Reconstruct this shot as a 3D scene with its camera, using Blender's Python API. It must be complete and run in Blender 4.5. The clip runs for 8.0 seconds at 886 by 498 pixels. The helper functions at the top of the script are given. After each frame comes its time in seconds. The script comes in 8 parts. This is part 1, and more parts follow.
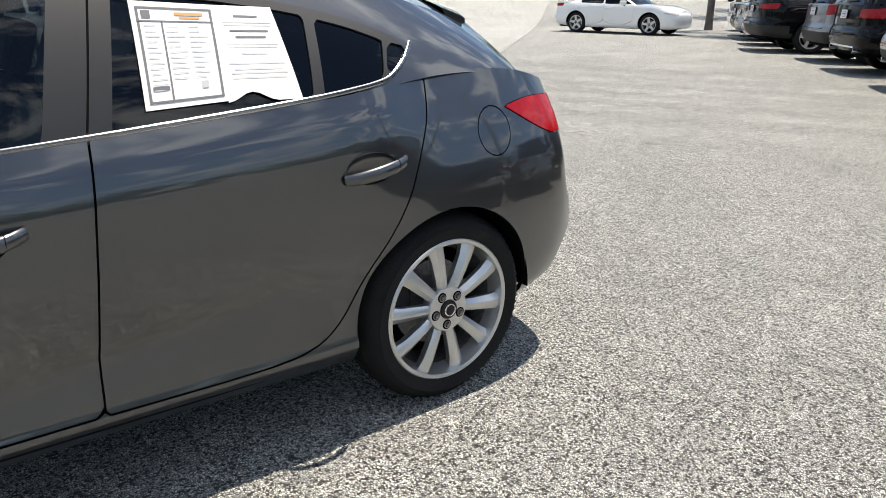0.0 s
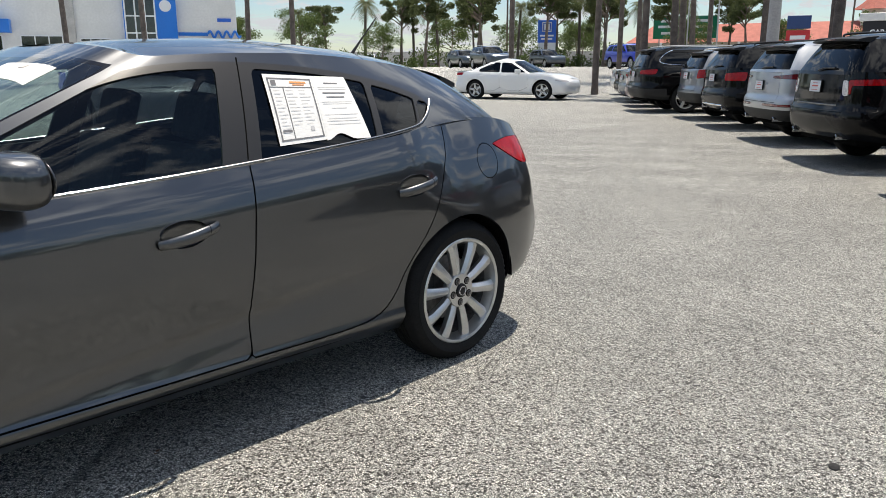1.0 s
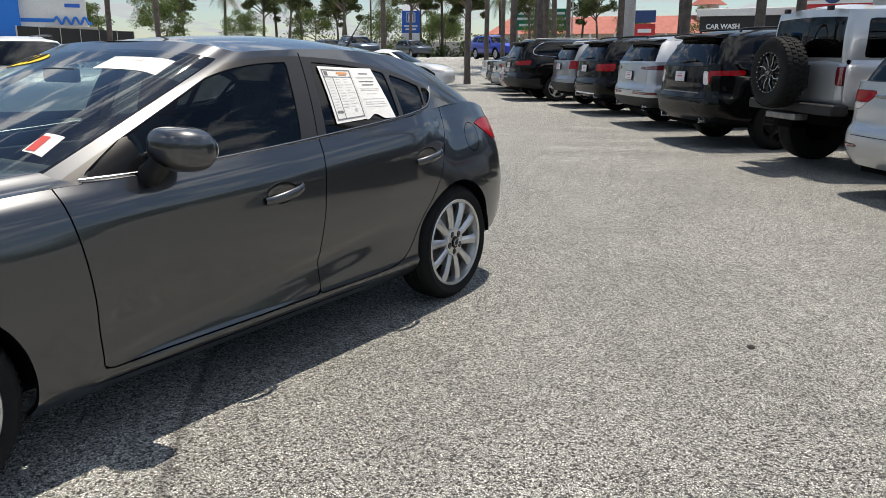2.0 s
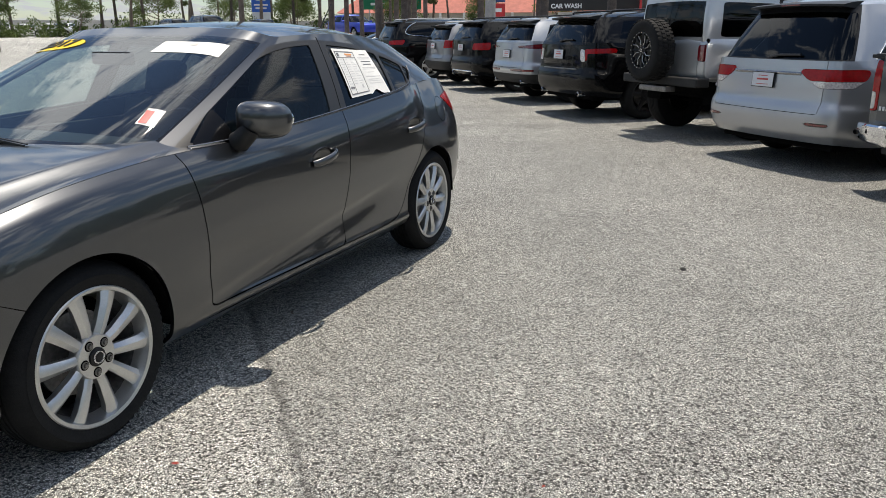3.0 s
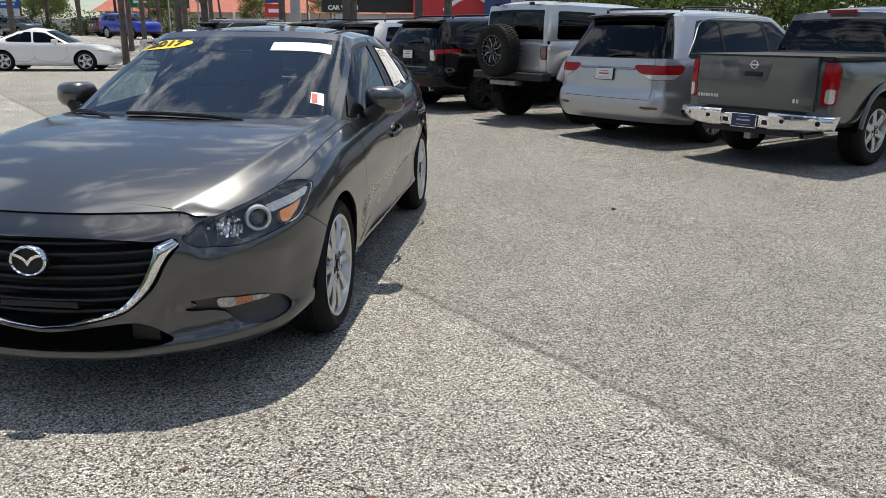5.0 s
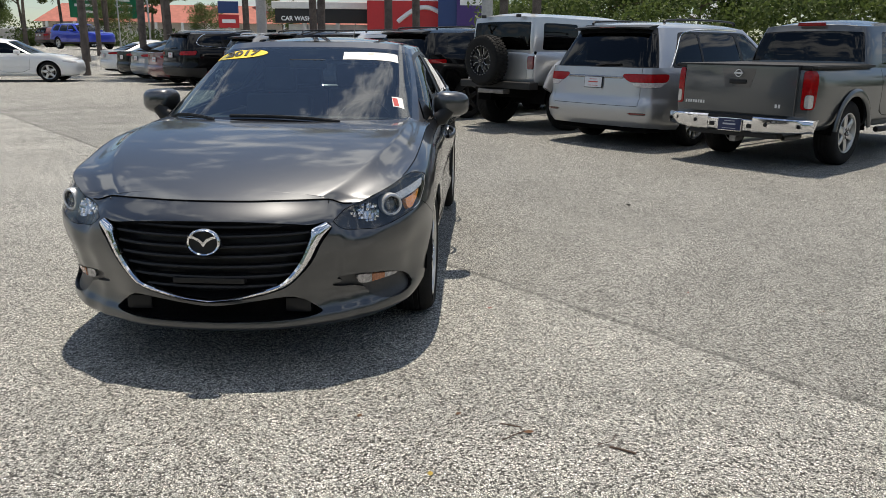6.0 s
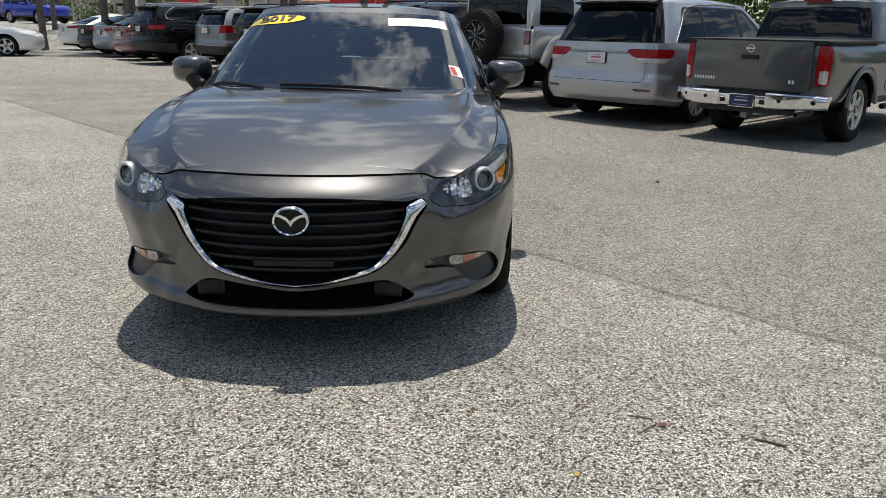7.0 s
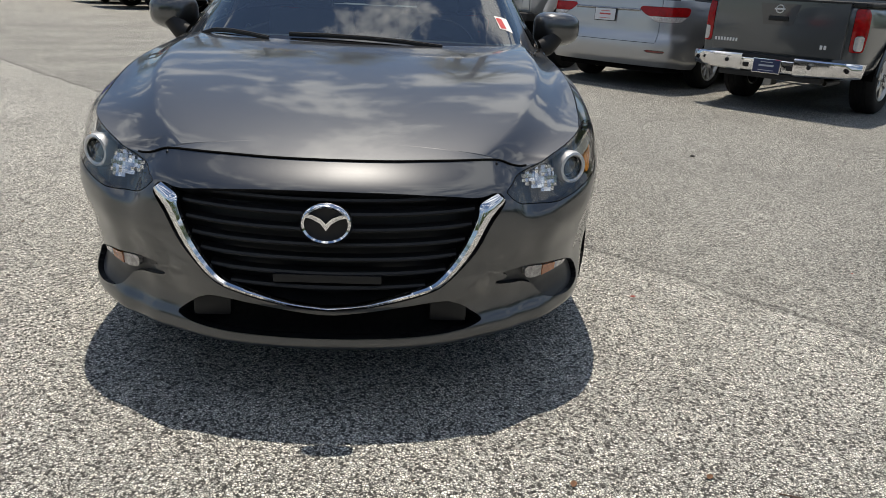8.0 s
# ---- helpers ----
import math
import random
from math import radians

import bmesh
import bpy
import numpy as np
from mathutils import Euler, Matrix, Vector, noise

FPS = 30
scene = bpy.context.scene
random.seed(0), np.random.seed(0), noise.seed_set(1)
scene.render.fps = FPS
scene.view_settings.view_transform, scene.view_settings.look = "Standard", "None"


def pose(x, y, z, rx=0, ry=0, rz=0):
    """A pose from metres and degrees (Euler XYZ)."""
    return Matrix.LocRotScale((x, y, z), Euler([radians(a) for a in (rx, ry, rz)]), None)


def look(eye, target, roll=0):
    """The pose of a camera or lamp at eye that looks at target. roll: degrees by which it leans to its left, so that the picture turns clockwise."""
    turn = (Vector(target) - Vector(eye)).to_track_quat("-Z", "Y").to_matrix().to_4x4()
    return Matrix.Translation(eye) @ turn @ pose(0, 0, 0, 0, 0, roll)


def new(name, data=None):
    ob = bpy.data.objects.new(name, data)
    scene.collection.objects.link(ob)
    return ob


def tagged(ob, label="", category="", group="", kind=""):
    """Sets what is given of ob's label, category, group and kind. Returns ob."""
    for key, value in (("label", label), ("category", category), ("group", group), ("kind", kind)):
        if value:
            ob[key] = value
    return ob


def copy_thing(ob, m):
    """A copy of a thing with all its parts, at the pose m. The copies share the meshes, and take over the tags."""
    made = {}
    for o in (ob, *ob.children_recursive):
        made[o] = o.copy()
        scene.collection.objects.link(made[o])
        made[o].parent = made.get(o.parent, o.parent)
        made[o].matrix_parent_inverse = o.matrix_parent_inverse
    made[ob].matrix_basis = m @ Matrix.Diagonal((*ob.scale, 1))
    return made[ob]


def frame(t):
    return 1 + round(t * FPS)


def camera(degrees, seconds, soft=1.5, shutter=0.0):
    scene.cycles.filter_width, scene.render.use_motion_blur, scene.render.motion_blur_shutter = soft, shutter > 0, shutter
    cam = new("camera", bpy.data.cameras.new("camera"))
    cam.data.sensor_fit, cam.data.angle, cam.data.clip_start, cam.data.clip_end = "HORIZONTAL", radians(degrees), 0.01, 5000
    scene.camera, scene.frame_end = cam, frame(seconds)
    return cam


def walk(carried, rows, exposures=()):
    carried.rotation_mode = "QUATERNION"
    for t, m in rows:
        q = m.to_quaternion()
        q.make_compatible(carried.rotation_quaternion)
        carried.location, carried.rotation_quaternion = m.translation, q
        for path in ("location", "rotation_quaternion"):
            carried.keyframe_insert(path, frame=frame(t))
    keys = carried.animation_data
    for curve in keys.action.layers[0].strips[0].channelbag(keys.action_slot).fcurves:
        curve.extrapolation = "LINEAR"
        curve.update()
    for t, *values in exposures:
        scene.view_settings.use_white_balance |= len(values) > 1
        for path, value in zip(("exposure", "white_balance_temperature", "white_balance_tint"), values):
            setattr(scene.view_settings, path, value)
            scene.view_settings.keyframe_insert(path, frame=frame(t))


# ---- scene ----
cam = camera(60.1, 8.0, soft=0.8)
PATH = [
    (0, (2.67, -0.089, 1.306), (1.171, 1.072, 0.67), 0.7),
    (0.5, (2.926, -0.565, 1.318), (1.469, 0.702, 0.797), -0.1),
    (1, (3.118, -1.06, 1.311), (1.75, 0.321, 0.841), -0.2),
    (1.5, (3.195, -1.583, 1.324), (1.952, -0.089, 0.851), 0.0),
    (1.7, (3.175, -1.792, 1.337), (1.987, -0.256, 0.857), 0.1),
    (2.8, (2.937, -2.871, 1.324), (2.103, -1.134, 0.786), -0.1),
    (3, (2.849, -3.053, 1.357), (2.079, -1.289, 0.813), -0.1),
    (3.5, (2.646, -3.506, 1.353), (2.043, -1.683, 0.794), 0.0),
    (4, (2.335, -3.935, 1.338), (1.884, -2.069, 0.778), -0.1),
    (4.5, (2.053, -4.361, 1.345), (1.731, -2.467, 0.792), 0.1),
    (4.7, (1.943, -4.518, 1.374), (1.665, -2.615, 0.826), 0.2),
    (5.8, (1.182, -5.209, 1.366), (1.07, -3.281, 0.846), 0.5),
    (6, (1.095, -5.27, 1.368), (1.002, -3.34, 0.853), 0.4),
    (6.5, (0.792, -5.239, 1.32), (0.752, -3.311, 0.791), 0.5),
    (7, (0.527, -5.038, 1.29), (0.539, -3.119, 0.726), 0.9),
    (7.5, (0.386, -4.671, 1.271), (0.447, -2.769, 0.657), 1.6),
    (8, (0.197, -4.291, 1.226), (0.299, -2.409, 0.558), 2.8),
]
walk(cam, [(t, look(eye, target, roll)) for t, eye, target, roll in PATH], [(0.0, 0.62, 6780, 10), (1.0, 0.38, 6780, 10), (3.0, 0.20, 6780, 10), (4.5, 0.20, 6850, 10), (6.0, 0.06, 6950, 10), (8.0, 0.04, 6950, 10)])

# ---- world, sun, exposure ----
SUN_FROM = Vector((-0.03, 0.29, 1.0)).normalized()
world = bpy.data.worlds.new("sky")
scene.world = world
world.use_nodes = True
wn, wl = world.node_tree.nodes, world.node_tree.links
wn.clear()
w_out, w_bg = wn.new("ShaderNodeOutputWorld"), wn.new("ShaderNodeBackground")
w_sky = wn.new("ShaderNodeTexSky")
w_sky.sky_type, w_sky.sun_disc = "NISHITA", False
w_sky.sun_elevation = math.asin(SUN_FROM.z)
w_sky.sun_rotation = math.atan2(SUN_FROM.x, SUN_FROM.y)
w_sky.dust_density, w_sky.air_density = 0.25, 1.0
w_co, w_map = wn.new("ShaderNodeTexCoord"), wn.new("ShaderNodeMapping")
w_sep, w_den, w_flat = wn.new("ShaderNodeSeparateXYZ"), wn.new("ShaderNodeMath"), wn.new("ShaderNodeVectorMath")
w_noise, w_ramp, w_mix = wn.new("ShaderNodeTexNoise"), wn.new("ShaderNodeValToRGB"), wn.new("ShaderNodeMix")
# clouds lie on a flat layer: the direction divided by its height
wl.new(w_co.outputs["Generated"], w_sep.inputs[0])
w_den.operation = "ADD"
w_den.inputs[1].default_value = 0.16
wl.new(w_sep.outputs["Z"], w_den.inputs[0])
w_flat.operation = "DIVIDE"
w_cmb = wn.new("ShaderNodeCombineXYZ")
for k in range(3):
    wl.new(w_den.outputs[0], w_cmb.inputs[k])
wl.new(w_co.outputs["Generated"], w_flat.inputs[0])
wl.new(w_cmb.outputs[0], w_flat.inputs[1])
wl.new(w_flat.outputs[0], w_map.inputs[0])
w_map.inputs["Location"].default_value = (14.73, -15.26, 0.0)
wl.new(w_map.outputs[0], w_noise.inputs["Vector"])
w_noise.inputs["Scale"].default_value = 2.9
w_noise.inputs["Detail"].default_value = 9.0
w_noise.inputs["Roughness"].default_value = 0.66
w_noise.inputs["Distortion"].default_value = 0.5
w_ramp.color_ramp.elements[0].position, w_ramp.color_ramp.elements[1].position = 0.505, 0.59
wl.new(w_noise.outputs["Fac"], w_ramp.inputs[0])
w_mix.data_type = "RGBA"
wl.new(w_ramp.outputs[0], w_mix.inputs[0])
# clouds high up stand near the sun and are brighter than those along the horizon
w_high, w_lit = wn.new("ShaderNodeMapRange"), wn.new("ShaderNodeVectorMath")
for k, v in enumerate((0.05, 0.65, 0.42, 1.0)):
    w_high.inputs[k + 1].default_value = v
wl.new(w_sep.outputs["Z"], w_high.inputs[0])
w_lit.operation = "SCALE"
w_lit.inputs[0].default_value = (13.0, 13.8, 14.8)
wl.new(w_high.outputs[0], w_lit.inputs["Scale"])
wl.new(w_lit.outputs[0], w_mix.inputs[7])
w_tint = wn.new("ShaderNodeVectorMath")
w_tint.operation = "MULTIPLY"
w_tint.inputs[1].default_value = (0.86, 0.95, 1.04)
wl.new(w_sky.outputs[0], w_tint.inputs[0])
wl.new(w_tint.outputs[0], w_mix.inputs[6])
wl.new(w_mix.outputs[2], w_bg.inputs[0])
w_bg.inputs[1].default_value = 0.09
wl.new(w_bg.outputs[0], w_out.inputs[0])

sun = new("sun", bpy.data.lights.new("sun", "SUN"))
sun.data.energy, sun.data.angle, sun.data.color = 4.9, radians(0.53), (1.0, 0.93, 0.83)
sun.matrix_world = look(SUN_FROM * 50, (0, 0, 0))


# ---- materials ----
MATS = {}


def material(name, color, rough=0.5, metal=0.0, coat=0.0, spec=0.5, vary=0.0, scale=8.0, bump=0.0, bump_scale=60.0, tint=None, trans=0.0, alpha=1.0):
    """A principled material with colour variation at two scales and fine relief."""
    if name in MATS:
        return MATS[name]
    m = bpy.data.materials.new(name)
    m.use_nodes = True
    n, l = m.node_tree.nodes, m.node_tree.links
    p = n["Principled BSDF"]
    p.inputs["Base Color"].default_value = (*color, 1)
    p.inputs["Roughness"].default_value = rough
    p.inputs["Metallic"].default_value = metal
    p.inputs["Coat Weight"].default_value = coat
    p.inputs["Coat Roughness"].default_value = 0.03
    p.inputs["Coat IOR"].default_value = 1.68 if color[0] > 0.01 else 1.45
    p.inputs["Specular IOR Level"].default_value = spec
    p.inputs["Transmission Weight"].default_value = trans
    p.inputs["Alpha"].default_value = alpha
    if vary > 0 or bump > 0:
        co = n.new("ShaderNodeTexCoord")
    if vary > 0:
        a, b, mx, add = n.new("ShaderNodeTexNoise"), n.new("ShaderNodeTexNoise"), n.new("ShaderNodeMix"), n.new("ShaderNodeMath")
        a.inputs["Scale"].default_value, b.inputs["Scale"].default_value = scale, scale * 9
        a.inputs["Detail"].default_value = b.inputs["Detail"].default_value = 4
        l.new(co.outputs["Object"], a.inputs["Vector"])
        l.new(co.outputs["Object"], b.inputs["Vector"])
        add.operation = "MULTIPLY"
        l.new(a.outputs["Fac"], add.inputs[0])
        l.new(b.outputs["Fac"], add.inputs[1])
        rmp = n.new("ShaderNodeMapRange")
        rmp.inputs[1].default_value, rmp.inputs[2].default_value = 0.12, 0.40
        l.new(add.outputs[0], rmp.inputs[0])
        mx.data_type = "RGBA"
        mx.inputs[6].default_value = (*[max(0.0, c * (1 - vary)) for c in color], 1)
        mx.inputs[7].default_value = (*(tint or [min(1.0, c * (1 + vary)) for c in color]), 1)
        l.new(rmp.outputs[0], mx.inputs[0])
        l.new(mx.outputs[2], p.inputs["Base Color"])
    if bump > 0:
        bn, bp = n.new("ShaderNodeTexNoise"), n.new("ShaderNodeBump")
        bn.inputs["Scale"].default_value, bn.inputs["Detail"].default_value = bump_scale, 3
        l.new(co.outputs["Object"], bn.inputs["Vector"])
        bp.inputs["Strength"].default_value, bp.inputs["Distance"].default_value = bump, 0.01
        l.new(bn.outputs["Fac"], bp.inputs["Height"])
        l.new(bp.outputs["Normal"], p.inputs["Normal"])
    MATS[name] = m
    return m


def paint(name, color, metal=0.6, rough=0.36, dust=0.08, spec=0.5):
    """Car paint: metallic base with flakes under a clear coat, with thin dust."""
    if name in MATS:
        return MATS[name]
    m = material(name, color, rough, metal, 1.0, spec)
    n, l = m.node_tree.nodes, m.node_tree.links
    p = n["Principled BSDF"]
    co, fl, big, mx, ramp = (n.new(k) for k in ("ShaderNodeTexCoord", "ShaderNodeTexVoronoi", "ShaderNodeTexNoise", "ShaderNodeMix", "ShaderNodeMapRange"))
    fl.inputs["Scale"].default_value = 900.0
    big.inputs["Scale"].default_value, big.inputs["Detail"].default_value = 3.0, 6
    l.new(co.outputs["Object"], fl.inputs["Vector"])
    l.new(co.outputs["Object"], big.inputs["Vector"])
    mx.data_type = "RGBA"
    mx.inputs[6].default_value = (*[c * 0.93 for c in color], 1)
    mx.inputs[7].default_value = (*[min(1, c * 1.08) for c in color], 1)
    l.new(fl.outputs["Color"], mx.inputs[0])
    l.new(mx.outputs[2], p.inputs["Base Color"])
    ramp.inputs[1].default_value, ramp.inputs[2].default_value = 0.35, 0.7
    ramp.inputs[3].default_value, ramp.inputs[4].default_value = 0.05, 0.05 + dust
    l.new(big.outputs["Fac"], ramp.inputs[0])
    l.new(ramp.outputs[0], p.inputs["Coat Roughness"])
    return m


def glass(name, color, ior=1.55, gain_at=1.7):
    """Tinted car glass: a clear tint seen through under a mirror-like face."""
    if name in MATS:
        return MATS[name]
    m = bpy.data.materials.new(name)
    m.use_nodes = True
    n, l = m.node_tree.nodes, m.node_tree.links
    n.clear()
    o, tr, gl, mx, fr = (n.new(k) for k in ("ShaderNodeOutputMaterial", "ShaderNodeBsdfTransparent", "ShaderNodeBsdfGlossy", "ShaderNodeMixShader", "ShaderNodeLayerWeight"))
    base = gain_at * ((ior - 1) / (ior + 1)) ** 2
    steep, gain = n.new("ShaderNodeMath"), n.new("ShaderNodeMath")
    steep.operation, gain.operation = "POWER", "MULTIPLY_ADD"
    steep.inputs[1].default_value = 4.5
    gain.inputs[1].default_value, gain.inputs[2].default_value = 1 - base, base
    l.new(fr.outputs["Facing"], steep.inputs[0])
    l.new(steep.outputs[0], gain.inputs[0])
    tr.inputs[0].default_value = (*color, 1)
    gl.inputs["Roughness"].default_value = 0.015
    l.new(gain.outputs[0], mx.inputs[0])
    l.new(tr.outputs[0], mx.inputs[1])
    l.new(gl.outputs[0], mx.inputs[2])
    l.new(mx.outputs[0], o.inputs[0])
    MATS[name] = m
    return m


def asphalt():
    """Old sun-bleached asphalt: pale stones in a darker binder, worn patches, one darker strip past a ragged joint."""
    m = bpy.data.materials.new("bleached_asphalt")
    m.use_nodes = True
    n, l = m.node_tree.nodes, m.node_tree.links
    p = n["Principled BSDF"]
    p.inputs["Roughness"].default_value = 0.74
    p.inputs["Specular IOR Level"].default_value = 0.6
    co = n.new("ShaderNodeTexCoord")

    def noise_node(scale, detail=4, rough=0.6):
        t = n.new("ShaderNodeTexNoise")
        t.inputs["Scale"].default_value, t.inputs["Detail"].default_value, t.inputs["Roughness"].default_value = scale, detail, rough
        l.new(co.outputs["Object"], t.inputs["Vector"])
        return t.outputs["Fac"]

    def span(fac, a, b, c, d):
        r = n.new("ShaderNodeMapRange")
        for k, v in enumerate((a, b, c, d)):
            r.inputs[k + 1].default_value = v
        l.new(fac, r.inputs[0])
        return r.outputs[0]

    def both(op, a, b):
        t = n.new("ShaderNodeMath")
        t.operation = op
        for k, v in enumerate((a, b)):
            if isinstance(v, float):
                t.inputs[k].default_value = v
            else:
                l.new(v, t.inputs[k])
        return t.outputs[0]

    vor = n.new("ShaderNodeTexVoronoi")
    vor.inputs["Scale"].default_value, vor.inputs["Randomness"].default_value = 130.0, 1.0
    l.new(co.outputs["Object"], vor.inputs["Vector"])
    edge = n.new("ShaderNodeTexVoronoi")
    edge.feature = "DISTANCE_TO_EDGE"
    edge.inputs["Scale"].default_value = 130.0
    l.new(co.outputs["Object"], edge.inputs["Vector"])
    stone = n.new("ShaderNodeSeparateColor")
    l.new(vor.outputs["Color"], stone.inputs[0])
    bright = both("MULTIPLY", span(stone.outputs[0], 0.0, 1.0, 0.62, 1.36), span(stone.outputs[2], 0.09, 0.15, 0.10, 1.04))
    joint = span(edge.outputs["Distance"], 0.03, 0.17, 0.05, 1.06)
    coarse = n.new("ShaderNodeTexVoronoi")
    coarse.inputs["Scale"].default_value = 78.0
    l.new(co.outputs["Object"], coarse.inputs["Vector"])
    lump = n.new("ShaderNodeSeparateColor")
    l.new(coarse.outputs["Color"], lump.inputs[0])
    bright = both("MULTIPLY", bright, span(lump.outputs[0], 0.0, 1.0, 0.84, 1.18))
    worn = span(noise_node(0.7, 6, 0.7), 0.3, 0.7, 0.80, 1.14)
    mid = span(noise_node(9.0, 5, 0.7), 0.3, 0.7, 0.80, 1.16)
    # hollows in the binder, their shadow darkened into the colour
    pits = both("MULTIPLY", span(noise_node(80.0, 3, 0.75), 0.39, 0.43, 0.04, 1.05), span(noise_node(34.0, 4, 0.8), 0.365, 0.41, 0.12, 1.06))
    # the strip beyond the joint
    sep = n.new("ShaderNodeSeparateXYZ")
    l.new(co.outputs["Object"], sep.inputs[0])
    wob = both("MULTIPLY", both("SUBTRACT", noise_node(1.6, 5, 0.65), 0.5), 0.14)
    line = both("ADD", both("ADD", both("MULTIPLY", sep.outputs["X"], JOINT[0]), both("MULTIPLY", sep.outputs["Y"], JOINT[1])), JOINT[2])
    line = both("ADD", line, wob)
    strip = span(line, -0.015, 0.02, 1.09, 0.84)
    crack = span(both("ABSOLUTE", line, 0.0), 0.0, 0.035, 0.48, 1.0)
    v = both("MULTIPLY", both("MULTIPLY", bright, joint), both("MULTIPLY", worn, mid))
    v = both("MULTIPLY", both("MULTIPLY", v, pits), both("MULTIPLY", strip, crack))
    hue = n.new("ShaderNodeMix")
    hue.data_type = "RGBA"
    hue.inputs[6].default_value = (0.625, 0.612, 0.556, 1)
    hue.inputs[7].default_value = (0.585, 0.596, 0.568, 1)
    l.new(stone.outputs[1], hue.inputs[0])
    mul = n.new("ShaderNodeVectorMath")
    mul.operation = "SCALE"
    l.new(hue.outputs[2], mul.inputs[0])
    l.new(v, mul.inputs["Scale"])
    l.new(mul.outputs[0], p.inputs["Base Color"])
    bp = n.new("ShaderNodeBump")
    bp.inputs["Strength"].default_value, bp.inputs["Distance"].default_value = 0.9, 0.006
    height = both("ADD", both("MULTIPLY", joint, 0.7), both("MULTIPLY", pits, 0.6))
    l.new(height, bp.inputs["Height"])
    l.new(bp.outputs["Normal"], p.inputs["Normal"])
    return m


JOINT = (0.733, 0.681, -0.30)
GRAY_PAINT = paint("dark_gray_metallic_paint", (0.072, 0.075, 0.080), 1.0, 0.35, 0.006)
GRAY_PAINT.node_tree.nodes["Principled BSDF"].inputs["Coat IOR"].default_value = 1.68
CLEAR = glass("windscreen_glass", (0.80, 0.92, 0.89), 1.52, 3.8)
TINT = glass("tinted_side_glass", (0.42, 0.50, 0.50), 1.5, 1.0)
PRIVACY = glass("privacy_glass", (0.09, 0.105, 0.115), 1.5, 1.0)
BLACK = material("satin_black_plastic", (0.010, 0.010, 0.011), 0.42, spec=0.35, bump=0.04, bump_scale=300)
# near-black for liners and seams, also for shade in cabins and lug pockets
DARK = material("dark_liner_and_gloom", (0.005, 0.005, 0.005), 0.95, spec=0.05, vary=0.3)
RUBBER = material("tyre_rubber", (0.013, 0.013, 0.013), 0.78, spec=0.2, vary=0.25, scale=14, bump=0.15, bump_scale=200)
ALLOY = material("silver_alloy", (0.62, 0.62, 0.61), 0.32, 0.85, 0.3, vary=0.06, scale=20)
DARK_ALLOY = material("dark_alloy", (0.035, 0.035, 0.037), 0.35, 0.8)
SATIN = material("satin_chrome", (0.30, 0.30, 0.31), 0.22, 1.0, vary=0.1, scale=20)
CHROME = material("chrome", (0.83, 0.83, 0.84), 0.07, 1.0)
STEEL = material("dull_steel", (0.25, 0.24, 0.23), 0.5, 0.9, vary=0.3)
RED_LENS = material("red_lamp_lens", (0.32, 0.003, 0.005), 0.2, 0.0, 0.35, spec=0.1, vary=0.3, scale=30, tint=(0.45, 0.004, 0.007))
DARK_RED = material("dark_red_lamp_lens", (0.14, 0.006, 0.01), 0.1, 0.0, 1.0)
WHITE_LENS = material("clear_lamp_lens", (0.62, 0.60, 0.58), 0.15, 0.3, 1.0, vary=0.2, scale=60)
AMBER = material("amber_lens", (0.95, 0.30, 0.03), 0.2, 0.0, 1.0, vary=0.2, scale=80)
PAPER = material("white_paper", (0.78, 0.78, 0.76), 0.75, vary=0.05)
INK = material("grey_ink", (0.16, 0.16, 0.17), 0.8)
PLATE = material("plate_white", (0.66, 0.66, 0.68), 0.4, vary=0.06, scale=30)
PLATE_RED = material("plate_red_print", (0.5, 0.06, 0.05), 0.4)


# ---- shapes ----
def curve1(pts):
    """Smooth one-dimensional curve through (t, value) pairs, with no overshoot."""
    t, v = np.array([p[0] for p in pts], float), np.array([p[1] for p in pts], float)
    h, d = np.diff(t), np.diff(v) / np.diff(t)
    m = np.zeros(len(t))
    if len(t) > 2:
        same = d[:-1] * d[1:] > 0
        w1, w2 = 2 * h[1:] + h[:-1], h[1:] + 2 * h[:-1]
        with np.errstate(divide="ignore", invalid="ignore"):
            hm = (w1 + w2) / (w1 / d[:-1] + w2 / d[1:])
        m[1:-1] = np.where(same, hm, 0)
        m[0], m[-1] = d[0], d[-1]
    else:
        m[:] = d[0]

    def at(x):
        x = np.asarray(x, float)
        k = np.clip(np.searchsorted(t, x, "right") - 1, 0, len(t) - 2)
        u = np.clip((x - t[k]) / h[k], 0, 1)
        return (2 * u**3 - 3 * u**2 + 1) * v[k] + (u**3 - 2 * u**2 + u) * h[k] * m[k] + (3 * u**2 - 2 * u**3) * v[k + 1] + (u**3 - u**2) * h[k] * m[k + 1]

    return at


def catmull(cols, per, flip=()):
    """Points on a Catmull-Rom curve through the rows, per steps a span, and the row number at each.
    flip: columns that change sign beyond both ends, where the curve meets its mirror image."""
    p = np.array(cols, float)
    q = np.vstack([2 * p[0] - p[1], p, 2 * p[-1] - p[-2]])
    if flip:
        sign = np.array([-1.0 if k in flip else 1.0 for k in range(p.shape[1])])
        q[0], q[-1] = p[1] * sign, p[-2] * sign
    out, num = [], []
    for k in range(len(p) - 1):
        a, b, c, d = q[k : k + 4]
        n_here = per[k] if isinstance(per, (list, tuple)) else per
        for j in range(n_here):
            u = j / n_here
            out.append(0.5 * (2 * b + (c - a) * u + (2 * a - 5 * b + 4 * c - d) * u**2 + (3 * b - a - 3 * c + d) * u**3))
            num.append(k + u)
    out.append(p[-1])
    num.append(len(p) - 1.0)
    return np.array(out), np.array(num)


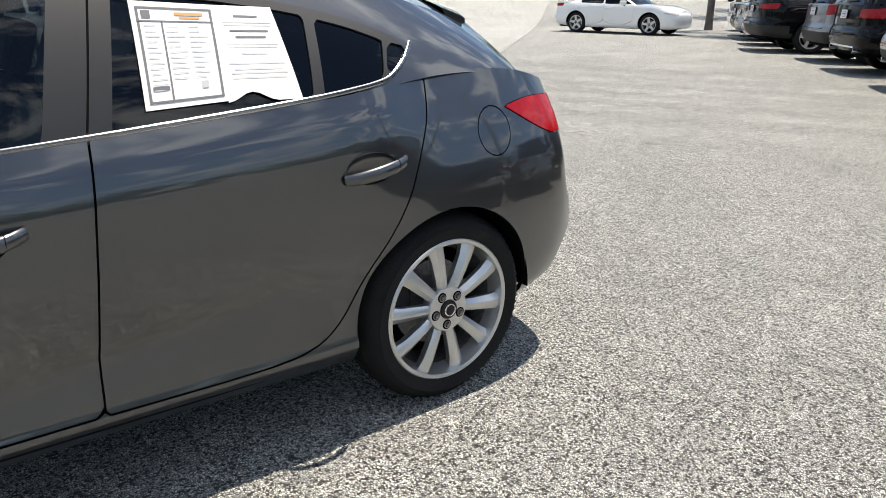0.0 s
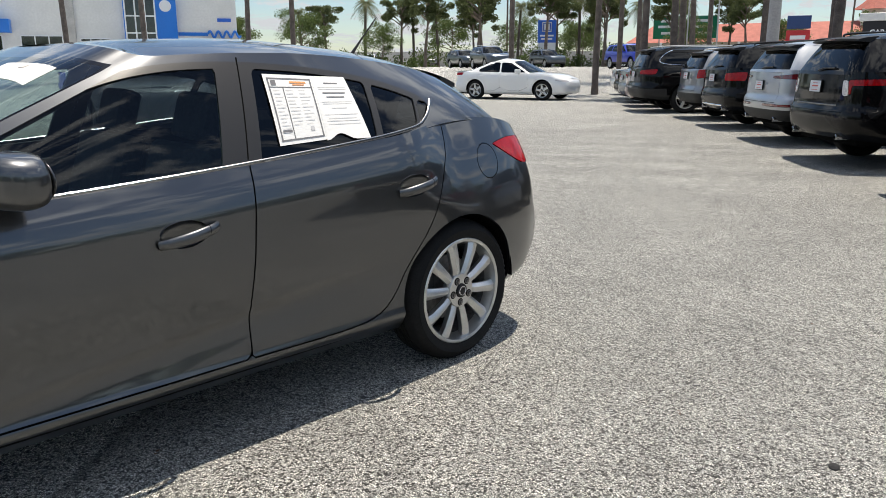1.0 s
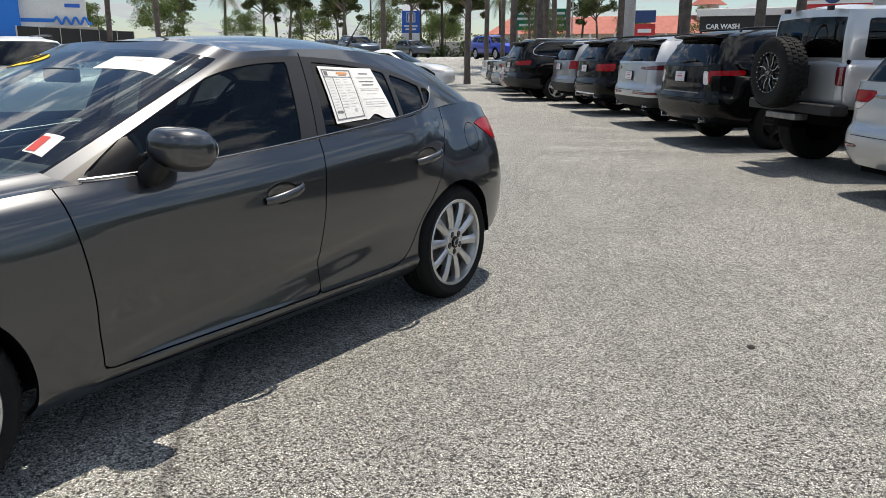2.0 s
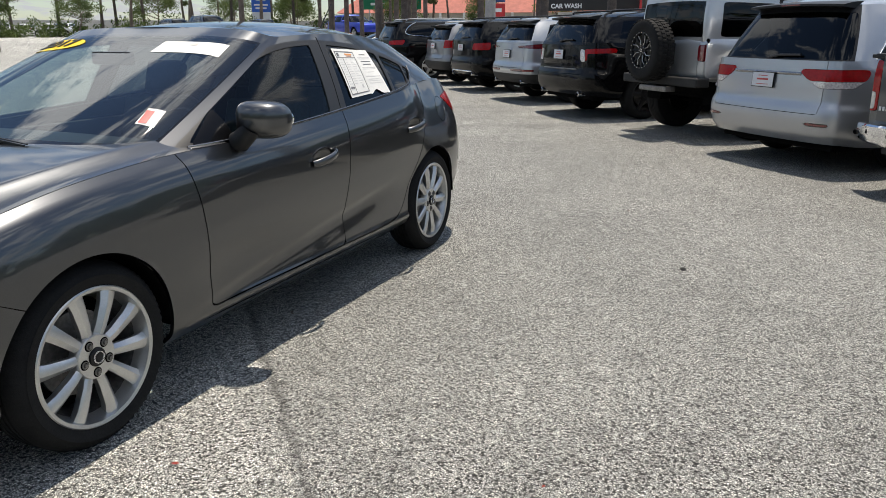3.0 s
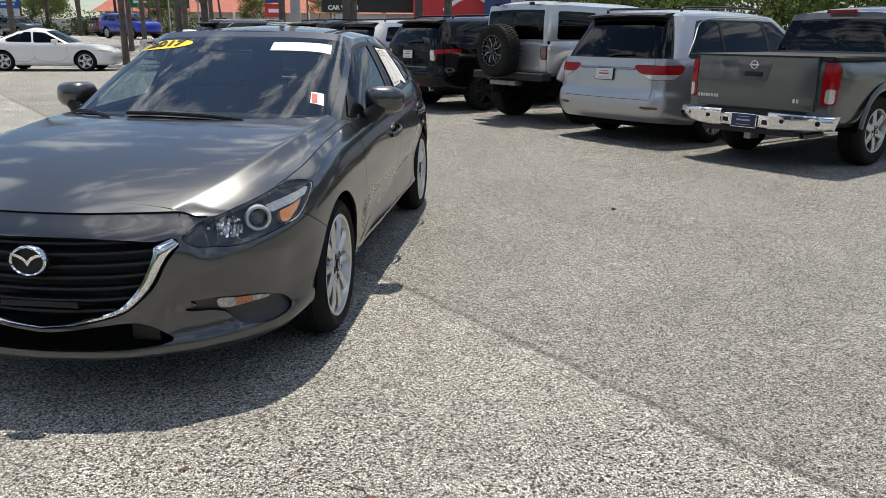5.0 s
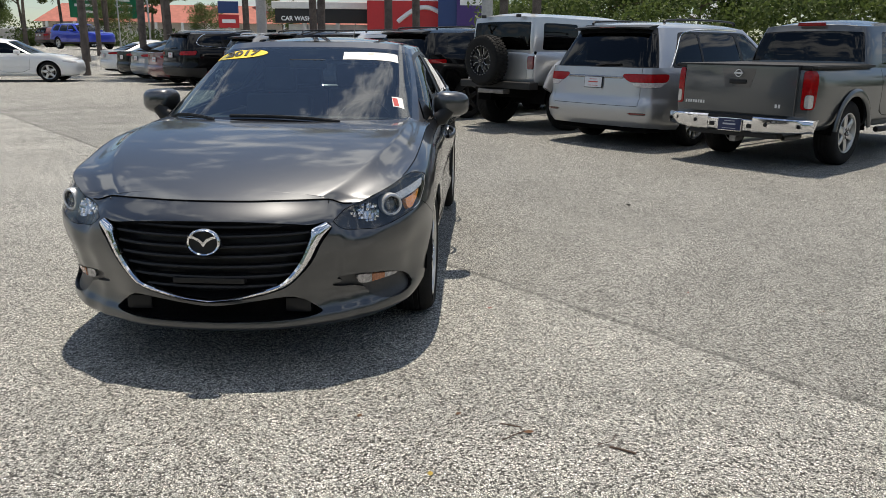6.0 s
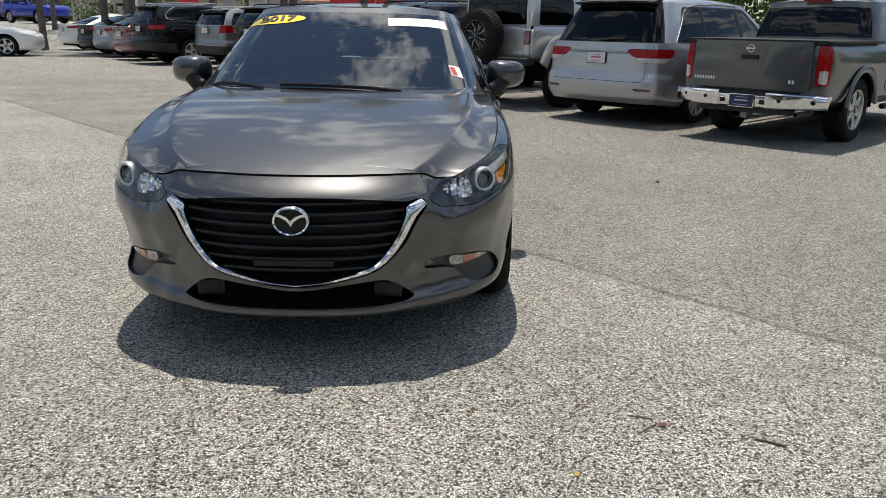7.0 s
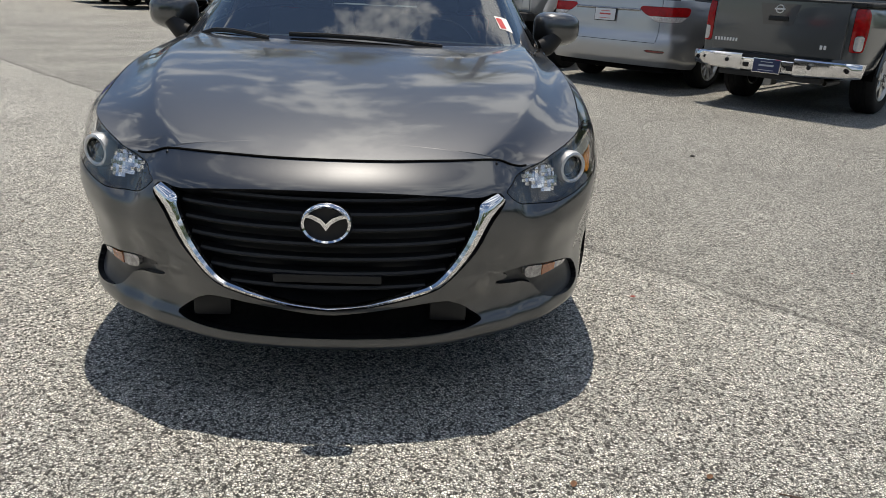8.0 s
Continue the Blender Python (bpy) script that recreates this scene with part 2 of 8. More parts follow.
def smooth_rows(a, rounds, mirror_start=None):
    """Evens out an array along its first axis; the ends stay."""
    a = a.copy()
    for _ in range(rounds):
        a[1:-1] = 0.25 * a[:-2] + 0.5 * a[1:-1] + 0.25 * a[2:]
    return a


class Surf:
    """A piece of sheet: points x, y, z, u, h, their normals, and faces."""

    def __init__(self, v, nrm, faces):
        self.v, self.n, self.f = np.asarray(v, float).reshape(-1, 5), np.asarray(nrm, float).reshape(-1, 3), faces

    @classmethod
    def grid(cls, p, u, h, flip=False):
        rows, cols = p.shape[:2]
        du, dh = np.gradient(p, axis=0), np.gradient(p, axis=1)
        nrm = np.cross(du, dh)
        ln = np.linalg.norm(nrm, axis=2, keepdims=True)
        for _ in range(3):  # points where the grid pinches take their neighbours' normal
            bad = ln[..., 0] < 1e-9
            if not bad.any():
                break
            nb = np.roll(nrm, 1, 0) + np.roll(nrm, -1, 0) + np.roll(nrm, -1, 1)
            nrm[bad] = nb[bad]
            ln = np.linalg.norm(nrm, axis=2, keepdims=True)
        nrm = nrm / np.maximum(ln, 1e-12)
        mid = np.abs(p[..., 0]) < 1e-6
        nrm[mid, 0] = 0
        nrm = nrm / np.maximum(np.linalg.norm(nrm, axis=2, keepdims=True), 1e-9)
        if flip:
            nrm = -nrm
        v = np.concatenate([p, np.broadcast_to(np.asarray(u)[:, None, None], (rows, cols, 1)), np.broadcast_to(np.asarray(h)[None, :, None], (rows, cols, 1))], 2)
        faces = []
        for i in range(rows - 1):
            for j in range(cols - 1):
                a, b, c, d = i * cols + j, (i + 1) * cols + j, (i + 1) * cols + j + 1, i * cols + j + 1
                faces.append((a, d, c, b) if flip else (a, b, c, d))
        return cls(v.reshape(-1, 5), nrm.reshape(-1, 3), faces)

    def compact(self, faces, v=None, nrm=None):
        v, nrm = self.v if v is None else v, self.n if nrm is None else nrm
        used = sorted({k for f in faces for k in f})
        at = {k: i for i, k in enumerate(used)}
        return Surf(v[used], nrm[used], [tuple(at[k] for k in f) for f in faces])

    def split(self, fn):
        """The parts where fn is below and above zero, cut cleanly along the line."""
        if not self.f:
            return self, self
        val = fn(self.v)
        val = np.where(np.abs(val) < 1e-7, 1e-7, val)
        v, nrm, made = list(self.v), list(self.n), {}
        neg, pos = [], []
        for f in self.f:
            s = [val[k] < 0 for k in f]
            if all(s):
                neg.append(f)
            elif not any(s):
                pos.append(f)
            else:
                a, b = [], []
                for i, k in enumerate(f):
                    (a if s[i] else b).append(k)
                    k2 = f[(i + 1) % len(f)]
                    if (val[k] < 0) != (val[k2] < 0):
                        e = (min(k, k2), max(k, k2))
                        if e not in made:
                            w = val[e[0]] / (val[e[0]] - val[e[1]])
                            made[e] = len(v)
                            v.append(self.v[e[0]] * (1 - w) + self.v[e[1]] * w)
                            nn = self.n[e[0]] * (1 - w) + self.n[e[1]] * w
                            nrm.append(nn / max(np.linalg.norm(nn), 1e-9))
                        a.append(made[e])
                        b.append(made[e])
                if len(a) > 2:
                    neg.append(tuple(a))
                if len(b) > 2:
                    pos.append(tuple(b))
        v, nrm = np.array(v), np.array(nrm)
        return self.compact(neg, v, nrm), self.compact(pos, v, nrm)

    def offset(self, d):
        v = self.v.copy()
        v[:, :3] += self.n * d
        return Surf(v, self.n, self.f)

    def mirror(self):
        v, nrm = self.v.copy(), self.n.copy()
        v[:, 0] *= -1
        nrm[:, 0] *= -1
        return Surf(v, nrm, [f[::-1] for f in self.f])

    def plus(self, other):
        if not self.f:
            return other
        if not other.f:
            return self
        k = len(self.v)
        return Surf(np.vstack([self.v, other.v]), np.vstack([self.n, other.n]), self.f + [tuple(i + k for i in f) for f in other.f])

    def rim(self, depth):
        """Gives the sheet an edge turned inwards along its border."""
        count = {}
        for f in self.f:
            for i, k in enumerate(f):
                e = (k, f[(i + 1) % len(f)])
                count[e] = count.get(e, 0) + 1
        v, nrm, faces = list(self.v), list(self.n), list(self.f)
        centre_free = self.v
        for a, b in count:
            if (b, a) in count:
                continue
            if abs(centre_free[a][0]) < 1e-5 and abs(centre_free[b][0]) < 1e-5:
                continue  # the middle line joins its mirror half
            side = np.cross(self.v[b][:3] - self.v[a][:3], self.n[a])
            side = side / max(np.linalg.norm(side), 1e-9)
            k = len(v)
            for p, off in ((a, 0), (b, 0), (b, depth), (a, depth)):
                q = self.v[p].copy()
                q[:3] -= self.n[p] * off
                v.append(q)
                nrm.append(side)
            faces.append((k + 1, k, k + 3, k + 2))
        return Surf(np.array(v), np.array(nrm), faces)

    def mesh(self, name):
        me = bpy.data.meshes.new(name)
        me.from_pydata([tuple(p[:3]) for p in self.v], [], self.f)
        me.update()
        me.shade_smooth()
        if len(me.vertices):
            me.normals_split_custom_set_from_vertices([tuple(k) for k in self.n])
        return me


def outline(pts, rounds=2, keep=()):
    """A closed outline with its corners rounded off; corners listed in keep stay sharp."""
    p = [np.array(q, float) for q in pts]
    sharp = [k in keep for k in range(len(p))]
    for _ in range(rounds):
        out, sh = [], []
        for k in range(len(p)):
            if sharp[k]:
                out.append(p[k])
                sh.append(True)
            else:
                out += [p[k] * 0.75 + p[k - 1] * 0.25, p[k] * 0.75 + p[(k + 1) % len(p)] * 0.25]
                sh += [False, False]
        p, sharp = out, sh
    return np.array(p)


def rounded(pts, r, steps=4):
    """A closed outline whose corners are rounded with about the radius r."""
    p = [np.array(q, float) for q in pts]
    out = []
    for k in range(len(p)):
        a, b, c = p[k - 1], p[k], p[(k + 1) % len(p)]
        d1, d2 = min(r, np.linalg.norm(a - b) * 0.45), min(r, np.linalg.norm(c - b) * 0.45)
        q0, q1 = b + (a - b) / np.linalg.norm(a - b) * d1, b + (c - b) / np.linalg.norm(c - b) * d2
        for j in range(steps + 1):
            t = j / steps
            out.append(q0 * (1 - t) ** 2 + 2 * b * t * (1 - t) + q1 * t * t)
    return np.array(out)


def inside(poly, ax, ay, grow=0.0):
    """Distance to a closed outline in the columns ax, ay: below zero inside."""
    a, b = np.asarray(poly), np.roll(np.asarray(poly), -1, 0)

    def fn(v):
        p = v[:, [ax, ay]]
        d = np.full(len(p), 1e9)
        odd = np.zeros(len(p), bool)
        for q, r in zip(a, b):
            e, w = r - q, p - q
            t = np.clip((w @ e) / max(e @ e, 1e-12), 0, 1)
            d = np.minimum(d, np.linalg.norm(w - t[:, None] * e, axis=1))
            with np.errstate(divide="ignore", invalid="ignore"):
                x = q[0] + (p[:, 1] - q[1]) / (e[1] if abs(e[1]) > 1e-12 else 1e-12) * e[0]
            odd ^= ((q[1] > p[:, 1]) != (r[1] > p[:, 1])) & (p[:, 0] < x)
        return np.where(odd, -d, d) - grow

    return fn


def holder(name, m, label, category, group="", kind=""):
    ob = new(name)
    ob.matrix_world = m
    ob.empty_display_size = 0.3
    return tagged(ob, label, category, group, kind)


def part(name, shape, mat, parent=None, label="", smooth=True):
    """One mesh object of a Surf, a bmesh or a mesh, under a thing or a part."""
    if isinstance(shape, Surf):
        me = shape.mesh(name)
    elif isinstance(shape, bmesh.types.BMesh):
        me = bpy.data.meshes.new(name)
        shape.normal_update()
        shape.to_mesh(me)
        shape.free()
        if smooth:
            me.shade_smooth()
            me.set_sharp_from_angle(angle=radians(38))
    else:
        me = shape
    me.materials.clear()
    for mm in mat if isinstance(mat, (list, tuple)) else [mat]:
        me.materials.append(mm)
    ob = new(name, me)
    if parent is not None:
        ob.parent = parent
    if label:
        ob["label"] = label
    return ob


def box_bm(x0, x1, y0, y1, z0, z1, bevel=0.0, segs=2, bm=None):
    own = bm or bmesh.new()
    g = bmesh.ops.create_cube(own, size=1.0)
    bmesh.ops.transform(own, matrix=Matrix.LocRotScale(((x0 + x1) / 2, (y0 + y1) / 2, (z0 + z1) / 2), None, (x1 - x0, y1 - y0, z1 - z0)), verts=g["verts"])
    if bevel > 0:
        edges = list({e for v in g["verts"] for e in v.link_edges})
        bmesh.ops.bevel(own, geom=edges, offset=bevel, segments=segs, affect="EDGES", profile=0.7)
    return own


def lathe_bm(profile, segs=48, axis="x", bm=None, at=(0, 0, 0), arc=(0.0, 2 * math.pi)):
    """Turns a profile of (along, radius) round an axis."""
    own = bm or bmesh.new()
    full = abs(arc[1] - arc[0] - 2 * math.pi) < 1e-6
    rings = []
    count = segs if full else segs + 1
    for k in range(count):
        a = arc[0] + (arc[1] - arc[0]) * k / segs
        c, s = math.cos(a), math.sin(a)
        ring = []
        for d, r in profile:
            q = {"x": (d, r * c, r * s), "y": (r * c, d, r * s), "z": (r * c, r * s, d)}[axis]
            ring.append(own.verts.new((q[0] + at[0], q[1] + at[1], q[2] + at[2])))
        rings.append(ring)
    for k in range(segs):
        a, b = rings[k], rings[(k + 1) % count]
        for j in range(len(profile) - 1):
            try:
                own.faces.new((a[j], a[j + 1], b[j + 1], b[j]))
            except ValueError:
                pass
    bmesh.ops.remove_doubles(own, verts=own.verts, dist=1e-5)
    bmesh.ops.recalc_face_normals(own, faces=own.faces)
    return own


def tube_bm(points, radius, sides=8, bm=None, flat=1.0, radii=None, up=(0, 0, 1)):
    """A round or flattened bar along points."""
    own = bm or bmesh.new()
    pts = [Vector(p) for p in points]
    rings = []
    for k, p in enumerate(pts):
        d = (pts[min(k + 1, len(pts) - 1)] - pts[max(k - 1, 0)]).normalized()
        a = d.cross(Vector(up))
        if a.length < 1e-4:
            a = d.cross(Vector((1, 0, 0)))
        a.normalize()
        b = a.cross(d).normalized()
        r = radii[k] if radii else radius
        rings.append([own.verts.new(p + a * (r * math.cos(2 * math.pi * j / sides)) + b * (r * flat * math.sin(2 * math.pi * j / sides))) for j in range(sides)])
    for k in range(len(rings) - 1):
        for j in range(sides):
            own.faces.new((rings[k][j], rings[k][(j + 1) % sides], rings[k + 1][(j + 1) % sides], rings[k + 1][j]))
    own.faces.new(rings[0][::-1])
    own.faces.new(rings[-1])
    return own


def plate_bm(poly, y0, y1, plane="xz", bm=None):
    """A flat plate with an outline, between two depths."""
    own = bm or bmesh.new()

    def q(a, b, d):
        return {"xz": (a, d, b), "yz": (d, a, b), "xy": (a, b, d)}[plane]

    f = [own.verts.new(q(a, b, y0)) for a, b in poly]
    g = [own.verts.new(q(a, b, y1)) for a, b in poly]
    fs = [own.faces.new(f), own.faces.new(g[::-1])]
    for k in range(len(poly)):
        fs.append(own.faces.new((f[k], g[k], g[(k + 1) % len(poly)], f[(k + 1) % len(poly)])))
    bmesh.ops.recalc_face_normals(own, faces=fs)
    return own


# ---- vehicles ----
PROFILES = {
    "nose": [(0, 0.13), (0.1, 0.04), (0.25, 0.01), (0.5, 0.0), (0.75, 0.01), (0.9, 0.04), (1, 0.12)],
    "corner": [(0, 0.12), (0.1, 0.04), (0.3, 0.01), (0.5, 0.0), (0.75, 0.02), (0.9, 0.05), (1, 0.10)],
    "side": [(0, 0.09), (0.1, 0.03), (0.3, 0.01), (0.5, 0.0), (0.7, 0.0), (0.88, 0.02), (1, 0.055)],
    "tail": [(0, 0.10), (0.12, 0.03), (0.3, 0.0), (0.42, 0.01), (0.5, 0.04), (0.75, 0.05), (1, 0.07)],
    "flat": [(0, 0.05), (0.1, 0.01), (0.3, 0.0), (0.5, 0.0), (0.7, 0.0), (0.9, 0.01), (1, 0.03)],
}


def skin_of(ctrl, steps, rows, evening=3):
    """The sheet that goes round a vehicle from the middle of its nose to the middle of its tail, left half.
    ctrl rows: x, y, bottom z, top z, profile."""
    pts, num = catmull([c[:4] for c in ctrl], steps, (0,))
    pts = smooth_rows(pts, evening)
    xy = pts[:, :2]
    tan = np.gradient(xy, axis=0)
    tan[0], tan[-1] = (1, 0), (-1, 0)
    tan /= np.linalg.norm(tan, axis=1, keepdims=True)
    nrm = np.stack([tan[:, 1], -tan[:, 0]], 1)
    h = np.linspace(0, 1, rows)
    prof = np.array([curve1(PROFILES[c[4]] if isinstance(c[4], str) else c[4])(h) for c in ctrl])
    k = np.clip(num.astype(int), 0, len(ctrl) - 2)
    w = (num - k)[:, None]
    w = w * w * (3 - 2 * w)
    d = smooth_rows(prof[k] * (1 - w) + prof[k + 1] * w, evening)
    p = np.zeros((len(pts), rows, 3))
    p[..., 0] = xy[:, 0, None] - nrm[:, 0, None] * d
    p[..., 1] = xy[:, 1, None] - nrm[:, 1, None] * d
    p[..., 2] = pts[:, 2, None] + h * (pts[:, 3] - pts[:, 2])[:, None]
    p[0, :, 0] = p[-1, :, 0] = 0
    arc = np.r_[0, np.cumsum(np.linalg.norm(np.diff(xy, axis=0), axis=1))]
    return p, arc, h


def cap_of(edge, mid_z, cols, power=2.0, num=None):
    """A crowned sheet from an edge line inwards to the middle line."""
    t = np.linspace(0, 1, cols)
    p = np.zeros((len(edge), cols, 3))
    zc = mid_z(edge[:, 1])
    p[..., 0] = edge[:, 0, None] * (1 - t)
    p[..., 1] = edge[:, 1, None]
    p[..., 2] = edge[:, 2, None] + (zc - edge[:, 2])[:, None] * (1 - (1 - t) ** power)
    return p, np.arange(len(edge)) if num is None else num, t


def house_of(ctrl, steps, rows, bow=0.02, evening=2):
    """The sheet of windows and pillars between the waist line and the roof edge.
    ctrl rows: x, y, z at the waist, x, y, z at the roof edge."""
    pts, num = catmull(ctrl, steps, (0, 3))
    pts = smooth_rows(pts, evening)
    lo, hi = pts[:, :3], pts[:, 3:]
    lo[[0, -1], 0] = hi[[0, -1], 0] = 0
    h = np.linspace(0, 1, rows)
    tan = np.gradient((lo + hi)[:, :2], axis=0)
    tan[0], tan[-1] = (1, 0), (-1, 0)
    tan /= np.maximum(np.linalg.norm(tan, axis=1, keepdims=True), 1e-9)
    out = np.stack([tan[:, 1], -tan[:, 0], 0 * tan[:, 0]], 1)
    p = lo[:, None] * (1 - h[None, :, None]) + hi[:, None] * h[None, :, None]
    p = p + out[:, None] * (bow * 4 * h * (1 - h))[None, :, None]
    p[[0, -1], :, 0] = 0
    return p, num, h


def wheel_parts(parent, radius, width, rim_r, spokes, rim_mat, style="straight", detail=True):
    """A wheel at the origin, its face to +x: tyre, rim, spokes, cap, nuts."""
    w = width / 2
    prof = [(-w + 0.02, rim_r - 0.01), (-w + 0.004, rim_r + 0.02), (-w, (radius + rim_r) / 2), (-w + 0.012, radius - 0.022), (-w + 0.035, radius - 0.005)]
    grooves = [-0.5, -0.17, 0.17, 0.5]
    for g in grooves:
        c = g * (w - 0.03)
        prof += [(c - 0.006, radius), (c - 0.005, radius - 0.007), (c + 0.005, radius - 0.007), (c + 0.006, radius)]
    prof += [(w - 0.035, radius - 0.005), (w - 0.012, radius - 0.022), (w - 0.002, radius - 0.045), (w, (radius + rim_r) / 2), (w - 0.004, rim_r + 0.022), (w - 0.02, rim_r - 0.008)]
    segs = 144 if detail else 32
    bm = lathe_bm(prof, segs)
    if detail:  # cross grooves in the shoulders
        for v in bm.verts:
            r = math.hypot(v.co.y, v.co.z)
            if abs(v.co.x) > w - 0.05 and r > radius - 0.026:
                k = int(round(math.atan2(v.co.z, v.co.y) / (2 * math.pi) * segs)) % segs
                if k % 2:
                    q = (r - 0.009) / r
                    v.co.y, v.co.z = v.co.y * q, v.co.z * q
    tyre = part("tyre", bm, RUBBER, parent)
    part("rim_lip", lathe_bm([(w - 0.012, rim_r + 0.004), (w - 0.008, rim_r), (w - 0.012, rim_r - 0.012), (w - 0.03, rim_r - 0.016), (w - 0.06, rim_r - 0.03), (-w + 0.03, rim_r - 0.03), (-w + 0.02, rim_r)], segs), rim_mat, parent)
    part("brake_disc", lathe_bm([(w - 0.115, 0.0), (w - 0.115, rim_r * 0.62), (w - 0.13, rim_r * 0.62), (w - 0.13, 0.0)], 32), STEEL, parent)
    part("back_plate", lathe_bm([(-w + 0.04, 0.0), (-w + 0.04, rim_r - 0.03)], 32), DARK, parent)
    spoke_me = None
    for k in range(spokes):
        a = 2 * math.pi * k / spokes
        if style == "straight":
            # a bar that widens a little to the rim, with a bevelled face
            r0, r1 = 0.045, rim_r - 0.012
            wid = [0.018, 0.0205, 0.0245, 0.030]
            rr = [r0, r0 + (r1 - r0) * 0.35, r0 + (r1 - r0) * 0.75, r1]
            dep = [w - 0.028, w - 0.018, w - 0.016, w - 0.022]
        elif style == "five":
            r0, r1 = 0.04, rim_r - 0.012
            wid = [0.05, 0.040, 0.036, 0.046]
            rr = [r0, r0 + (r1 - r0) * 0.35, r0 + (r1 - r0) * 0.75, r1]
            dep = [w - 0.03, w - 0.02, w - 0.02, w - 0.025]
        else:
            r0, r1 = 0.04, rim_r - 0.012
            wid = [0.016, 0.012, 0.013, 0.02]
            rr = [r0, r0 + (r1 - r0) * 0.35, r0 + (r1 - r0) * 0.75, r1]
            dep = [w - 0.045, w - 0.03, w - 0.02, w - 0.02]
        if spoke_me is None:
            bm = bmesh.new()
            rings = []
            for r, ww, dd in zip(rr, wid, dep):
                rings.append([bm.verts.new((dd + dx, s * ww, r)) for dx, s in ((-0.038, -0.82), (-0.015, -1.0), (0.0, -0.28), (-0.002, 0.62), (-0.010, 1.0), (-0.038, 0.82))])
            for j in range(len(rings) - 1):
                for i in range(6):
                    bm.faces.new((rings[j][i], rings[j][(i + 1) % 6], rings[j + 1][(i + 1) % 6], rings[j + 1][i]))
            bm.faces.new(rings[0])
            bm.faces.new(rings[-1][::-1])
            bmesh.ops.recalc_face_normals(bm, faces=bm.faces)
            so = part("spoke", bm, rim_mat, parent)
            spoke_me = so.data
        else:
            so = part("spoke", spoke_me, rim_mat, parent)
        so.rotation_euler = (a, 0, 0)
    part("hub", lathe_bm([(w - 0.06, 0.080), (w - 0.026, 0.078), (w - 0.020, 0.074), (w - 0.020, 0.034), (w - 0.024, 0.032)], 32), rim_mat, parent)
    part("hub_cap", lathe_bm([(w - 0.024, 0.033), (w - 0.014, 0.031), (w - 0.011, 0.024), (w - 0.010, 0.0)], 32), BLACK, parent)
    if detail:
        part("cap_ring", lathe_bm([(w - 0.0105, 0.022), (w - 0.008, 0.021), (w - 0.008, 0.018), (w - 0.0105, 0.017)], 32), CHROME, parent)
        nut_me = pocket_me = None
        # flat near-black discs on the hub, painting the shade of the lug pockets
        for k in range(5):
            a = 2 * math.pi * (k + 0.5) / 5
            if pocket_me is None:
                o = part("lug_pocket", lathe_bm([(w - 0.0195, 0.0175), (w - 0.0188, 0.0165), (w - 0.0188, 0.0)], 16), DARK, parent)
                pocket_me = o.data
            else:
                o = part("lug_pocket", pocket_me, DARK, parent)
            o.location = (0, 0.053 * math.cos(a), 0.053 * math.sin(a))
        for k in range(5):
            a = 2 * math.pi * (k + 0.5) / 5
            if nut_me is None:
                bm = lathe_bm([(w - 0.024, 0.013), (w - 0.0185, 0.0125), (w - 0.0185, 0.0092), (w - 0.028, 0.009), (w - 0.028, 0.0065), (w - 0.014, 0.006), (w - 0.013, 0.0)], 12)
                o = part("lug_nut", bm, STEEL, parent)
                nut_me = o.data
            else:
                o = part("lug_nut", nut_me, STEEL, parent)
            o.location = (0.003, 0.053 * math.cos(a), 0.053 * math.sin(a))
    return tyre


def wheels_on(car, axles, half_track, radius, width, rim_r, spokes, rim_mat, style="straight", detail=True, turn=0.0):
    """Four wheels under a vehicle: one is built, and its parts are shared by the others."""
    first = None
    for ay in axles:
        for sx in (1, -1):
            m = pose(sx * half_track, ay, radius - 0.004, turn, 0, 0 if sx > 0 else 180)
            if first is None:
                w = width / 2
                first = part("wheel", lathe_bm([(w - 0.05, rim_r - 0.024), (0.0, rim_r - 0.045), (-w + 0.03, rim_r - 0.034)], 40), STEEL, car)
                first.matrix_local = m
                wheel_parts(first, radius, width, rim_r, spokes, rim_mat, style, detail)
            else:
                o = first.copy()
                scene.collection.objects.link(o)
                o.matrix_local = m
                for ch in first.children:
                    c = ch.copy()
                    scene.collection.objects.link(c)
                    c.parent = o


def circle_cut(cy, cz, r, side_x=0.3):
    """Below zero inside a wheel opening, on the flanks alone."""

    def fn(v):
        d = np.hypot(v[:, 1] - cy, v[:, 2] - cz) - r
        return np.where(v[:, 0] > side_x, d, np.abs(d) + 1.0)

    return fn


def arch_liner(car, axles, half, r, cz, depth=0.30):
    for ay in axles:
        for sx in (1, -1):
            bm = lathe_bm([(sx * (half - depth), 0.0), (sx * (half - depth), r), (sx * (half - 0.012), r)], 24, at=(0, ay, cz), arc=(0.0, math.pi))
            part("wheel_housing", bm, DARK, car)


# ---- ground ----
def gz(x, y):
    """Height of the ground: flat under the near cars, a slight rise along the row, a gentle rise towards the far side of the lot."""
    t = min(1.0, max(0.0, (-0.8 * x + 0.6 * y - 29.0) / 18.0))
    s = min(1.0, max(0.0, (-0.5 * x + 0.866 * y - 5.0) / 9.0))
    return 0.9 * t * t * (3 - 2 * t) + 0.05 * s * s * (3 - 2 * s)


